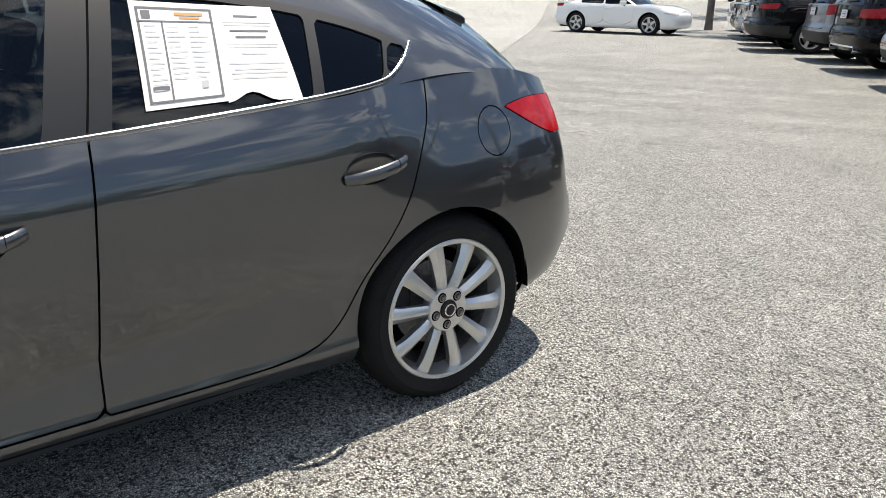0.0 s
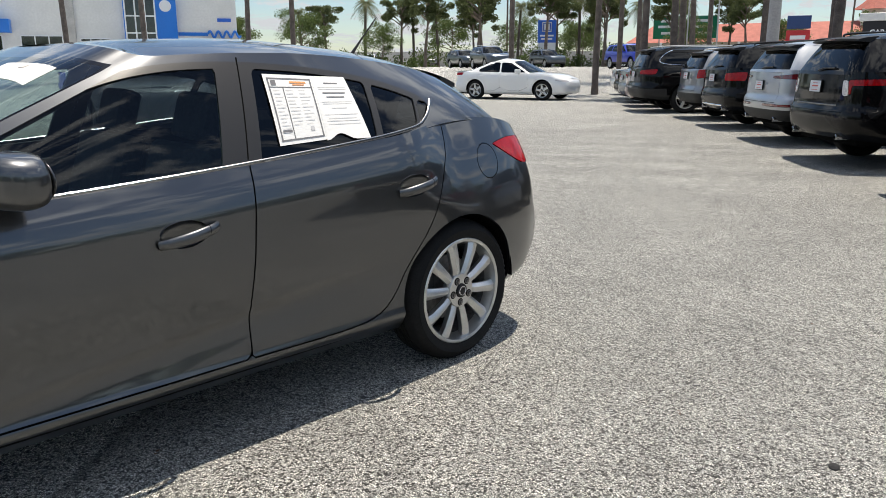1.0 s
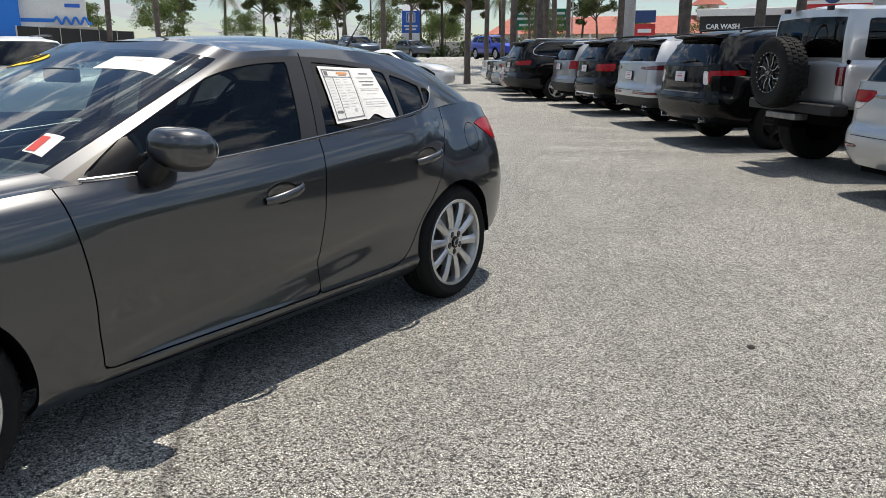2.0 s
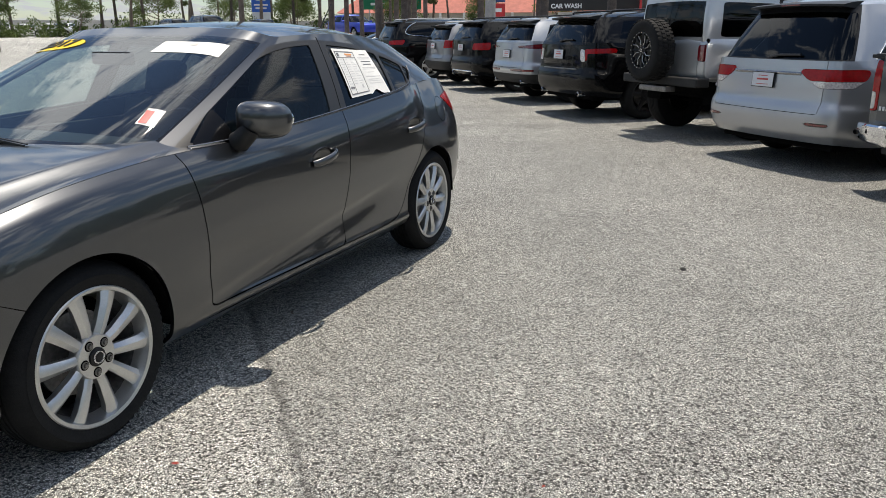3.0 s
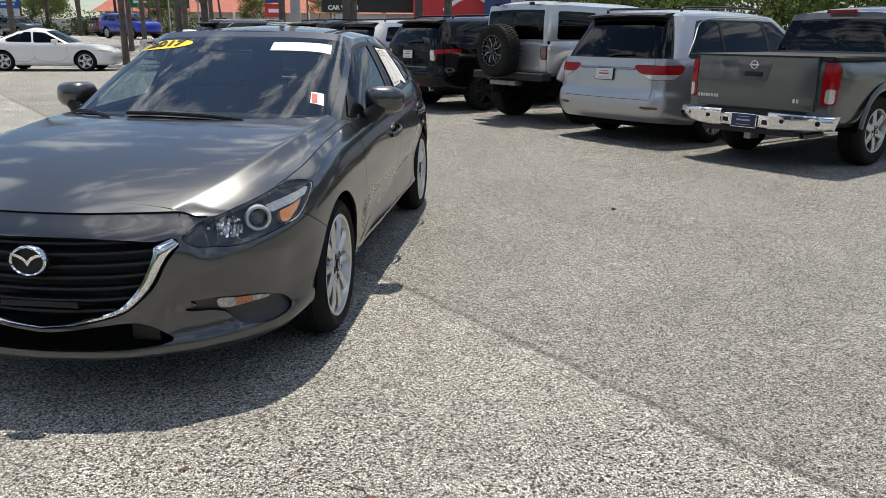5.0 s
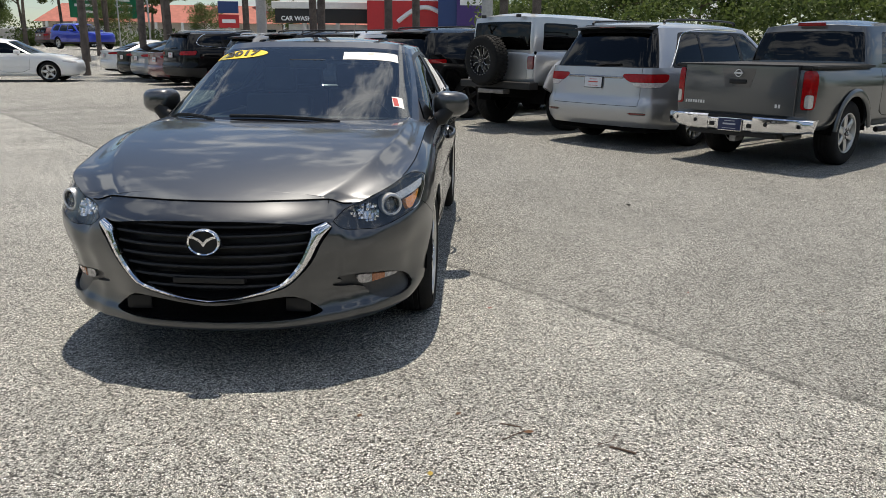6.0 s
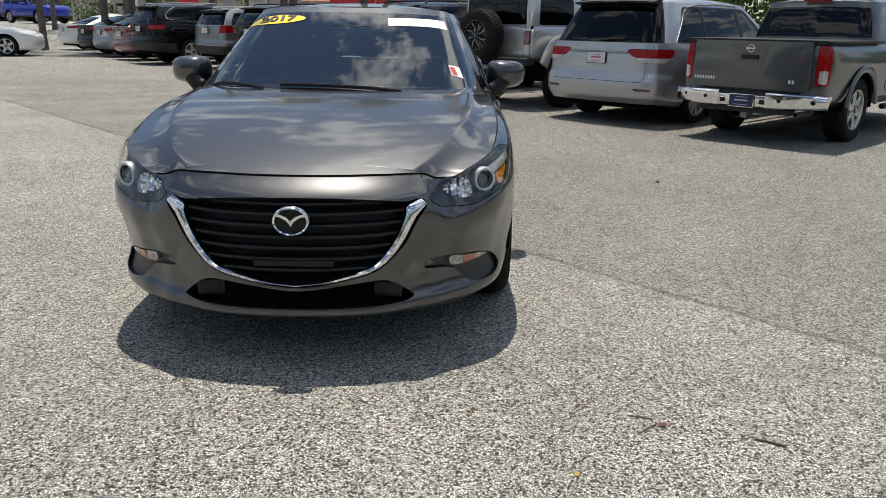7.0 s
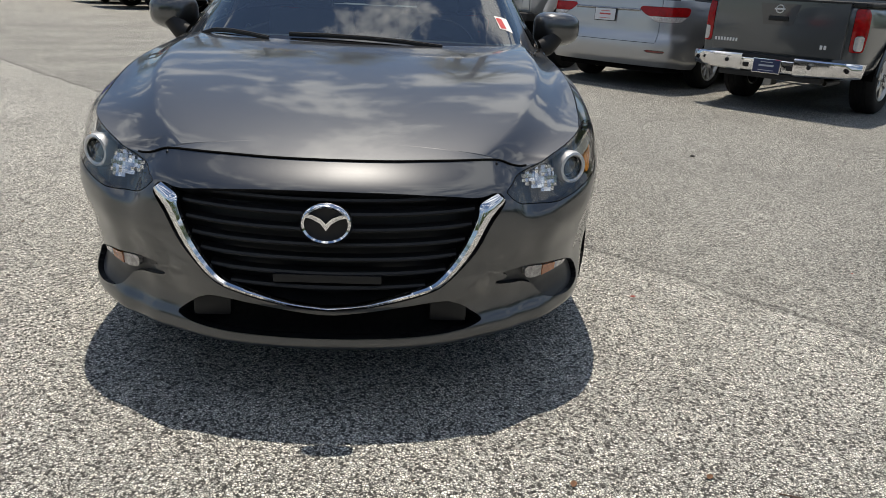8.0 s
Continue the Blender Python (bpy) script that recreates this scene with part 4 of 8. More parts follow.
    outer = [(0, 0.328), (0.10, 0.341), (0.192, 0.361), (0.262, 0.379), (0.320, 0.400), (0.372, 0.448), (0.410, 0.500), (0.440, 0.560), (0.462, 0.598), (0.476, 0.614), (0.487, 0.624), (0.496, 0.636)]
    ip, op = catmull(inner, 5)[0], catmull(outer, 5)[0]
    pairs = [((-a[0], a[1]), (-b[0], b[1])) for a, b in zip(ip[::-1], op[::-1])] + [(a, b) for a, b in zip(ip[1:], op[1:])]
    bm, rows = bmesh.new(), []
    for a, b in pairs:
        row = []
        for w, out in ((0.0, -0.012), (0.06, 0.004), (0.38, 0.011), (0.80, 0.009), (0.95, 0.004), (1.0, -0.012)):
            x, z = a[0] + (b[0] - a[0]) * w, a[1] + (b[1] - a[1]) * w
            hit, _ = ray_on(full_tree, (x, -4, z), (0, 1, 0))
            row.append(bm.verts.new((x, hit.y - out, z)))
        rows.append(row)
    for a, b in zip(rows[:-1], rows[1:]):
        for j in range(5):
            bm.faces.new((a[j], b[j], b[j + 1], a[j + 1]))
    bm.faces.new(rows[0])
    bm.faces.new(rows[-1][::-1])
    bmesh.ops.recalc_face_normals(bm, faces=bm.faces)
    part("chrome_wing", bm, CHROME, car, "bright chrome trim along the lower grille edge")
    # badge: ring with spread wings
    BZ = 0.592
    badge = part("badge", lathe_bm([(-2.322, 0.057), (-2.340, 0.0565), (-2.346, 0.052), (-2.342, 0.047), (-2.322, 0.0455)], 48, "y", at=(0, 0, BZ)), CHROME, car, "oval chrome badge with spread wings")
    badge.matrix_local = pose(0, 0, BZ) @ Matrix.Diagonal((1.24, 1, 0.98, 1)) @ pose(0, 0, -BZ)
    for sx in (1, -1):
        pl = [(0.0, BZ - 0.018), (0.012 * sx, BZ + 0.003), (0.030 * sx, BZ + 0.016), (0.046 * sx, BZ + 0.020), (0.049 * sx, BZ + 0.030), (0.030 * sx, BZ + 0.027), (0.012 * sx, BZ + 0.017), (0.0, BZ + 0.002)]
        part("badge_wing", plate_bm(pl, -2.343, -2.325), CHROME, badge)
    part("badge_plate", lathe_bm([(-2.327, 0.0), (-2.327, 0.049)], 32, "y", at=(0, 0, BZ)), BLACK, badge)
    # headlamps
    lens = glass("lamp_cover_glass", (0.95, 0.965, 0.97), 1.42, 3.0)
    bowl = material("lamp_bowl", (0.045, 0.045, 0.047), 0.4, 0.3, 0.0, vary=0.35, scale=30)
    for sx in (1, -1):
        flip = (lambda s: s) if sx > 0 else (lambda s: s.mirror())
        hl = part("headlight", flip(lamp.offset(-0.042)), bowl, car, "clear headlight with projector lens and amber corner")
        r = lamp.rim(0.042)
        part("lamp_side", flip(Surf(r.v, r.n, r.f[len(lamp.f):])), bowl, hl)
        part("lens_cover", flip(lamp), lens, hl)
        c = (sx * 0.712, -1.972, 0.690)
        turn = pose(*c, 0, 0, sx * 30)
        for nm, prof, mt in (("projector_ring", [(-0.022, 0.037), (-0.026, 0.041), (-0.024, 0.048), (-0.012, 0.051), (0.03, 0.048)], material("projector_ring_grey", (0.62, 0.62, 0.63), 0.3, 0.5)), ("projector_ring", [(-0.016, 0.033), (-0.014, 0.036), (-0.004, 0.034), (0.02, 0.033)], CHROME), ("projector_lens", [(-0.020, 0.0), (-0.017, 0.015), (-0.008, 0.027), (0.004, 0.033)], material("projector_glass", (0.05, 0.06, 0.07), 0.03, 0.0, 1.0))):
            o = part(nm, lathe_bm(prof, 32, "y"), mt, hl)
            o.matrix_local = turn
        # the reflector: small bright facets, each tilted its own way
        rng, bm = random.Random(5), bmesh.new()
        cell = inside(outline([(0.548, 0.672), (0.582, 0.698), (0.645, 0.708), (0.668, 0.672), (0.668, 0.634), (0.625, 0.630), (0.578, 0.648)], 1), 0, 1)
        for i in range(12):
            for j in range(8):
                x, z = 0.548 + 0.0105 * i + 0.002 * rng.random(), 0.634 + 0.0105 * j + 0.002 * rng.random()
                if cell(np.array([[x, z]]))[0] > 0:
                    continue
                hit, nrm = ray_on(full_tree, (x, -4, z), (0, 1, 0))
                w, hh, tx_, tz_ = 0.0052, 0.0052, rng.uniform(-0.5, 0.5), rng.uniform(-0.2, 0.9)
                quad = [bm.verts.new((sx * (x + a * w), hit.y + 0.034 + a * w * tx_ + b * hh * tz_, z + b * hh)) for a, b in ((-1, -1), (1, -1), (1, 1), (-1, 1))]
                bm.faces.new(quad if sx > 0 else quad[::-1])
        part("reflector", bm, material("faceted_reflector", (0.80, 0.80, 0.82), 0.2, 1.0, vary=0.25, scale=60), hl, "faceted clear reflector", smooth=False)
        amb, _ = lamp.split(inside(outline([(0.972, 0.702), (1.05, 0.713), (1.135, 0.734), (1.072, 0.692), (1.012, 0.664), (0.968, 0.661)], 0), 3, 2))
        part("turn_signal", flip(amb.offset(-0.012).rim(0.02)), AMBER, hl, "amber turn signal")
        strip, _ = lamp.split(inside(outline([(0.905, 0.735), (1.029, 0.749), (1.200, 0.773), (1.151, 0.740), (1.059, 0.721), (0.926, 0.705)], 0), 3, 2))
        part("light_strip", flip(strip.offset(-0.010).rim(0.02)), WHITE_LENS, hl, "clear strip above the amber turn signal")
        edge_s, _ = lamp.split(lambda v: -inside(lamp_o, 3, 2, -0.0045)(v))
        edge_s, _ = edge_s.split(lambda v: np.maximum(1.0 - v[:, 3], v[:, 2] - 0.775))
        part("lamp_edge", flip(edge_s.offset(-0.002)), WHITE_LENS, hl, "bright edge of the headlight")
        # fog lamp recess
        fg = part("fog_recess", flip(fog.offset(-0.018)), material("grey_fog_panel", (0.035, 0.035, 0.036), 0.4, 0.0, vary=0.1), car, "black fog recess with a clear lamp strip")
        r = fog.rim(0.03)
        part("recess_side", flip(Surf(r.v, r.n, r.f[len(fog.f):])), BLACK, fg)
        strip, _ = fog.split(inside(outline([(0.588, 0.362), (0.615, 0.356), (0.67, 0.364), (0.735, 0.364), (0.750, 0.372), (0.70, 0.388), (0.60, 0.402), (0.583, 0.396)], 1), 0, 2))
        part("fog_lamp", flip(strip.offset(-0.004).rim(0.02)), material("smoky_clear_lens", (0.36, 0.34, 0.33), 0.15, 0.3, 1.0, vary=0.5, scale=70), fg, "clear lamp strip")
        strip, _ = strip.split(lambda v: np.abs(v[:, 0] - 0.668) - 0.024)
        part("side_marker", flip(strip.offset(-0.001).rim(0.01)), material("dull_amber_lens", (0.42, 0.14, 0.05), 0.25, 0.0, 0.6, vary=0.35, scale=90), fg, "amber marker")
        part("tail_light", flip(tail_l.offset(0.004).rim(0.03)), RED_LENS, car, "glossy red tail light")
    # -- chrome line under the windows
    low_l = [(-0.74, 0.930), (-0.4, 0.940), (0, 0.961), (0.4, 0.988), (0.8, 1.021), (1.0, 1.041), (1.14, 1.062), (1.20, 1.088), (1.25, 1.122), (1.293, 1.162)]
    lp, _ = catmull(low_l, 8)
    for sx in (1, -1):
        pts = []
        for y, z in lp:
            hit, nrm = ray_on(whole_tree, (3, y, z), (-1, 0, 0))
            if hit is not None:
                pts.append(Vector((sx * (hit.x + 0.004), hit.y, hit.z)))
        part("window_trim", tube_bm(pts, 0.0075, 8, flat=0.5, up=(1, 0, 0)), SATIN, car, "thin chrome trim below the windows")
    # -- door handles over their cups
    for (d_l, d_r), (hy, hz) in zip(doors, CUPS):
        for sx, dd in ((1, d_l), (-1, d_r)):
            hit, nrm = ray_on(full_tree, (3, hy - 0.012, hz), (-1, 0, 0))
            x0 = hit.x
            cup = bmesh.new()
            bmesh.ops.create_uvsphere(cup, u_segments=36, v_segments=20, radius=1.0)
            bmesh.ops.transform(cup, matrix=Matrix.Rotation(math.pi / 2, 4, "Y"), verts=cup.verts)
            bmesh.ops.delete(cup, geom=[v for v in cup.verts if v.co.x > 0.05], context="VERTS")
            for v in cup.verts:
                v.co = (v.co.x * 0.03, v.co.y * 0.084, v.co.z * 0.0465)
            bmesh.ops.transform(cup, matrix=Matrix.Diagonal((sx, 1, 1, 1)), verts=cup.verts)
            bmesh.ops.transform(cup, matrix=pose(sx * (x0 - 0.001), hy - 0.012, hz - 0.002, 0, sx * 9), verts=cup.verts)
            bmesh.ops.recalc_face_normals(cup, faces=cup.faces)
            bmesh.ops.reverse_faces(cup, faces=cup.faces)
            part("handle_cup", cup, GRAY_PAINT, dd)
            hp = []
            for k in range(15):
                t = k / 14
                hp.append(Vector((sx * (x0 + 0.006 + 0.034 * math.sin(math.pi * t) ** 0.6), hy - 0.10 + 0.20 * t, hz - 0.006 + 0.036 * (t - 0.5))))
            rr = [0.010 + 0.009 * math.sin(math.pi * (0.08 + 0.84 * k / 14)) ** 0.4 for k in range(15)]
            part("door_handle", tube_bm(hp, 0.018, 14, flat=0.6, radii=rr, up=(1, 0, 0)), GRAY_PAINT, dd, "grey door handle")
            part("key_seam", tube_bm([hp[11] + Vector((0, -0.001, 0)), hp[11] + Vector((0, 0.001, 0))], rr[11] + 0.0007, 14, flat=0.62, up=(1, 0, 0)), DARK, dd)
    # -- mirrors
    for sx in (1, -1):
        bm = bmesh.new()
        bmesh.ops.create_uvsphere(bm, u_segments=32, v_segments=20, radius=1.0)
        for v in bm.verts:
            x, y, z = v.co
            sq = lambda c, e: math.copysign(abs(c) ** e, c)
            fwd = -0.115 * abs(y) ** 0.8 if y < 0 else 0.05 * min(1.0, y * 1.8)
            v.co = (0.112 * sq(x, 0.62), fwd * (1 - 0.35 * max(0.0, x)), 0.078 * sq(z, 0.66) * (1 - 0.14 * x) + (0.012 if y < 0 else 0) * -y)
        bmesh.ops.transform(bm, matrix=pose(sx * 0.918, -0.425, 1.012, 0, 0, sx * 12) @ Matrix.Diagonal((sx, 1, 1, 1)), verts=bm.verts)
        bmesh.ops.recalc_face_normals(bm, faces=bm.faces)
        mir = part("side_mirror", bm, GRAY_PAINT, car, "grey side mirror on a black foot")
        gl_b = bmesh.new()
        bmesh.ops.create_uvsphere(gl_b, u_segments=28, v_segments=10, radius=1.0)
        bmesh.ops.transform(gl_b, matrix=pose(sx * 0.918, -0.376, 1.012, 0, 0, sx * 12) @ Matrix.Diagonal((0.094, 0.006, 0.06, 1)), verts=gl_b.verts)
        part("mirror_glass", gl_b, material("mirror_glass", (0.9, 0.9, 0.9), 0.02, 1.0), mir)
        part("mirror_foot", tube_bm([(sx * 0.83, -0.53, 0.925), (sx * 0.86, -0.525, 0.935), (sx * 0.885, -0.515, 0.962), (sx * 0.90, -0.51, 0.985)], 0.03, 12, flat=0.8, radii=[0.040, 0.046, 0.044, 0.046], up=(0, 1, 0)), BLACK, mir)
        sail, _ = green.split(flank_only(inside(np.array([(-0.72, 0.935), (-0.52, 1.06), (-0.50, 0.93)]), 1, 2)))
        sail = sail.offset(0.004)
        part("mirror_sail", sail if sx > 0 else sail.mirror(), material("gloss_black_sail", (0.004, 0.004, 0.0045), 0.2, spec=0.25), mir)
    # -- wipers
    for x0, x1, y0, y1 in ((-0.36, -0.69, -1.075, -0.90), (0.34, -0.28, -1.09, -1.05)):
        def on_screen(x, y):
            hit, _ = ray_on(tree_of(glass_s, glass_s.mirror(), frit, frit.mirror()), (x, y, 3), (0, 0, -1))
            return hit.z if hit else 0.95
        a = [Vector((x0 + (x1 - x0) * t, y0 + (y1 - y0) * t, 0)) for t in (0, 0.25, 0.5, 0.75, 1)]
        for q in a:
            q.z = on_screen(q.x, q.y) + 0.016
        arm = part("wiper", tube_bm(a, 0.005, 8, flat=0.6), BLACK, car, "black wiper resting on the windscreen")
        b = [q + Vector((0, -0.012, -0.008)) for q in a]
        part("wiper_blade", tube_bm(b, 0.004, 6, flat=1.8), BLACK, arm)
    # -- aerial and spoiler
    part("aerial", tube_bm([(0, 1.45, 1.36), (0, 1.52, 1.44), (0, 1.62, 1.545)], 0.004, 6, radii=[0.009, 0.004, 0.003]), BLACK, car)
    sp = [(0.0, 1.76), (0.30, 1.75), (0.47, 1.68), (0.50, 1.74), (0.40, 1.90), (0.0, 1.93)]
    bm = bmesh.new()
    rows = []
    for k in range(21):
        x = -0.47 + 0.94 * k / 20
        t = (x / 0.47) ** 2
        y0, y1 = 1.66 - 0.06 * t, 1.83 - 0.12 * t
        z0 = float(roof_mid(1.66)) - 0.045 * t - 0.004
        rows.append([bm.verts.new(c) for c in ((x, y0, z0 + 0.004), (x, (y0 + y1) / 2, z0 - 0.012), (x, y1, z0 - 0.034), (x, y1, z0 - 0.052), (x, y0 + 0.05, z0 - 0.055))])
    for a, b in zip(rows[:-1], rows[1:]):
        for j in range(4):
            bm.faces.new((a[j], b[j], b[j + 1], a[j + 1]))
    bm.faces.new(rows[0])
    bm.faces.new(rows[-1][::-1])
    bmesh.ops.recalc_face_normals(bm, faces=bm.faces)
    part("roof_spoiler", bm, GRAY_PAINT, car)
    # -- wheels
    wheels_on(car, (-1.35, 1.35), 0.772, 0.322, 0.21, 0.238, 10, ALLOY, "straight", True, 12)
    # -- inside
    cloth = material("black_cloth", (0.04, 0.04, 0.042), 0.9, vary=0.3, bump=0.2, bump_scale=400)
    for x, y in ((0.36, -0.05), (-0.36, -0.05), (0.36, 0.85), (0.0, 0.85), (-0.36, 0.85)):
        w = 0.24 if y < 0.5 else 0.17
        seat = part("car_seat", box_bm(x - w, x + w, y - 0.25, y + 0.25, 0.36, 0.52, 0.06, 3), cloth, car, "black cloth seat")
        bm = box_bm(-w, w, -0.06, 0.06, 0.0, 0.56, 0.055, 3)
        bmesh.ops.transform(bm, matrix=pose(x, y + 0.24, 0.48, -18), verts=bm.verts)
        part("seat_back", bm, cloth, seat)
        bm = box_bm(-0.12, 0.12, -0.045, 0.045, 0.58, 0.76, 0.04, 3)
        bmesh.ops.transform(bm, matrix=pose(x, y + 0.24, 0.48, -18), verts=bm.verts)
        part("headrest", bm, cloth, seat)
    grey_in = material("dashboard_plastic", (0.03, 0.03, 0.031), 0.7, vary=0.2, bump=0.1, bump_scale=300)
    part("dashboard", box_bm(-0.68, 0.68, -1.0, -0.45, 0.55, 0.905, 0.09, 4), grey_in, car)
    st = part("steering_wheel", lathe_bm([(0.0, 0.17), (0.012, 0.178), (0.0, 0.188), (-0.012, 0.178), (0.0, 0.17)], 32, "y"), grey_in, car)
    st.matrix_local = pose(0.36, -0.36, 0.86, -25)
    part("steering_hub", lathe_bm([(0.02, 0.0), (0.015, 0.07), (-0.03, 0.09)], 20, "y"), grey_in, st)
    part("rear_view_mirror", box_bm(-0.12, 0.12, -0.33, -0.30, 1.215, 1.275, 0.015), BLACK, car)
    part("cabin_floor", box_bm(-0.7, 0.7, -0.9, 1.7, 0.26, 0.30), DARK, car)
    for sx in (1, -1):
        part("door_sill", box_bm(sx * 0.77 - 0.075, sx * 0.77 + 0.075, -0.90, 0.96, 0.255, 0.305), DARK, car)
        part("door_card", box_bm(sx * 0.765 - 0.025, sx * 0.765 + 0.025, -0.86, 1.25, 0.30, 0.885, 0.02), grey_in, car)
    return car, whole_tree, tree_of(green, green.mirror())


def sheet_on(name, tree, corner, way, origin, n_a, n_b, mat, parent, label, lift=0.003, torn=None):
    """A thin sheet laid on glass; corner: four places in the two coordinates seen along the way."""
    c = [np.array(q, float) for q in corner]
    bm = bmesh.new()
    rows = []
    for i in range(n_a + 1):
        row = []
        for j in range(n_b + 1):
            s, t = i / n_a, j / n_b
            if torn:
                t = t * torn(s)
            q = c[0] * (1 - s) * (1 - t) + c[1] * s * (1 - t) + c[2] * s * t + c[3] * (1 - s) * t
            hit, nrm = ray_on(tree, origin(q), way)
            row.append(bm.verts.new(hit - Vector(way) * lift))
        rows.append(row)
    for a, b in zip(rows[:-1], rows[1:]):
        for j in range(n_b):
            bm.faces.new((a[j], a[j + 1], b[j + 1], b[j]))
    return part(name, bm, mat, parent, label)


STAND = pose(-0.012, 0, 0)
CAR, CAR_TREE, SCREEN_TREE = hatchback(STAND)


def papers():
    side_o = lambda q: (3.0, q[0], q[1])
    way = (-1, 0, 0)
    orange, grey = material("orange_print", (0.70, 0.30, 0.10), 0.7), material("light_grey_print", (0.52, 0.52, 0.53), 0.8)
    corners = [(0.490, 1.279), (0.702, 1.268), (0.672, 1.040), (0.466, 1.030)]
    one = tagged(sheet_on("window_form", CAR_TREE, corners, way, side_o, 6, 6, PAPER, None, ""), "white printed form with a dark border in a car window", "paper form")

    def at(s, t, c=corners):
        c = [np.array(q) for q in c]
        return tuple(c[0] * (1 - s) * (1 - t) + c[1] * s * (1 - t) + c[2] * s * t + c[3] * (1 - s) * t)

    def bar(s0, s1, t0, t1, mat, parent, lift=0.0045, c=corners):
        sheet_on("print_bar", CAR_TREE, [at(s0, t0, c), at(s1, t0, c), at(s1, t1, c), at(s0, t1, c)], way, side_o, 2, 2, mat, parent, "", lift)

    for s0, s1, t0, t1 in ((0.06, 0.95, 0.05, 0.068), (0.06, 0.95, 0.925, 0.945), (0.06, 0.09, 0.05, 0.945), (0.925, 0.955, 0.05, 0.945), (0.06, 0.95, 0.178, 0.19), (0.33, 0.35, 0.19, 0.93)):
        bar(s0, s1, t0, t1, INK, one)
    bar(0.12, 0.22, 0.085, 0.16, INK, one)
    bar(0.50, 0.84, 0.095, 0.125, orange, one)
    bar(0.55, 0.80, 0.138, 0.155, orange, one)
    rng = random.Random(4)
    for k in range(13):
        t = 0.225 + 0.05 * k
        if k < 11:
            bar(0.38, 0.38 + 0.12 + 0.10 * rng.random(), t, t + 0.008, grey, one)
            bar(0.64, 0.64 + 0.12 + 0.14 * rng.random(), t, t + 0.008, grey, one)
        bar(0.13, 0.13 + 0.10 + 0.08 * rng.random(), t, t + 0.008, grey, one)
    bar(0.12, 0.31, 0.795, 0.83, INK, one)
    bar(0.70, 0.78, 0.77, 0.84, grey, one)
    c2 = [(0.700, 1.268), (0.862, 1.262), (0.874, 1.034), (0.670, 1.036)]
    two = tagged(sheet_on("window_notice", CAR_TREE, c2, way, side_o, 12, 10, PAPER, None, "", 0.004, lambda s: 1.0 - 0.10 * math.sin(math.pi * min(1, s * 1.5)) ** 2 if s < 0.67 else 1.0), "white printed notice torn along its lower edge", "paper notice")
    for k, (t, w) in enumerate(((0.10, 0.40), (0.17, 0.8), (0.20, 0.78), (0.255, 0.62), (0.32, 0.48), (0.40, 0.8), (0.43, 0.75), (0.50, 0.4), (0.60, 0.82), (0.66, 0.7), (0.70, 0.8), (0.75, 0.78))):
        bar(0.5 - w / 2, 0.5 + w / 2, t, t + (0.018 if k in (0, 3, 4) else 0.008), INK if k in (0, 3, 4) else grey, two, 0.0055, c2)
    # windscreen: white sheet, red and white tag, yellow oval with the year
    up_o, down = (lambda q: (q[0], q[1], 3.0)), (0, 0, -1)
    sh = tagged(sheet_on("windscreen_sheet", SCREEN_TREE, [(0.215, -0.200), (0.555, -0.165), (0.575, -0.275), (0.225, -0.312)], down, up_o, 8, 4, PAPER, None, "", 0.002), "white price sheet at the top of the windscreen", "price sheet")
    sheet_on("print_mark", SCREEN_TREE, [(0.37, -0.20), (0.41, -0.193), (0.412, -0.218), (0.373, -0.224)], down, up_o, 2, 2, material("faint_print", (0.66, 0.60, 0.55), 0.8), sh, "", 0.004)
    tg = tagged(sheet_on("windscreen_tag", SCREEN_TREE, [(0.580, -0.72), (0.640, -0.69), (0.662, -0.79), (0.600, -0.82)], down, up_o, 3, 3, PAPER, None, "", 0.002), "small red and white tag in the windscreen corner", "tag")
    sheet_on("tag_print", SCREEN_TREE, [(0.585, -0.735), (0.613, -0.722), (0.632, -0.795), (0.606, -0.812)], down, up_o, 2, 2, PLATE_RED, tg, "", 0.004)
    yellow = material("yellow_sticker", (0.80, 0.56, 0.02), 0.5)
    cx, cy, ra, rb = -0.445, -0.215, 0.165, 0.062
    bm = bmesh.new()
    ring = []
    for k in range(40):
        a = 2 * math.pi * k / 40
        x, y = cx + ra * math.cos(a), cy + rb * math.sin(a) + 0.02 * (-(ra * math.cos(a)))
        hit, _ = ray_on(SCREEN_TREE, (x, y, 3), (0, 0, -1))
        if hit is not None:
            ring.append(bm.verts.new(hit + Vector((0, 0, 0.003))))
    hit, nrm = ray_on(SCREEN_TREE, (cx, cy, 3), (0, 0, -1))
    mid = bm.verts.new(hit + Vector((0, 0, 0.003)))
    for a, b in zip(ring, ring[1:] + ring[:1]):
        bm.faces.new((a, b, mid))
    bmesh.ops.recalc_face_normals(bm, faces=bm.faces)
    ov = tagged(part("year_sticker", bm, yellow), "yellow oval sticker with a black year", "sticker")
    cu = bpy.data.curves.new("lettering", "FONT")
    cu.body, cu.size, cu.align_x, cu.align_y, cu.offset, cu.extrude = "2017", 0.115, "CENTER", "CENTER", 0.003, 0.0015
    ob = new("lettering", cu)
    me = bpy.data.meshes.new_from_object(ob.evaluated_get(bpy.context.evaluated_depsgraph_get()))
    bpy.data.objects.remove(ob)
    for v in me.vertices:
        x, y = cx + v.co.x * 0.92, cy + v.co.y * 0.92 - 0.02 * v.co.x
        hit, _ = ray_on(SCREEN_TREE, (x, y, 3), (0, 0, -1))
        v.co = (hit if hit is not None else Vector((x, y, 1.3))) + Vector((0, 0, 0.006 + v.co.z))
    part("lettering", me, material("black_print", (0.02, 0.02, 0.02), 0.6), ov, "black digits")
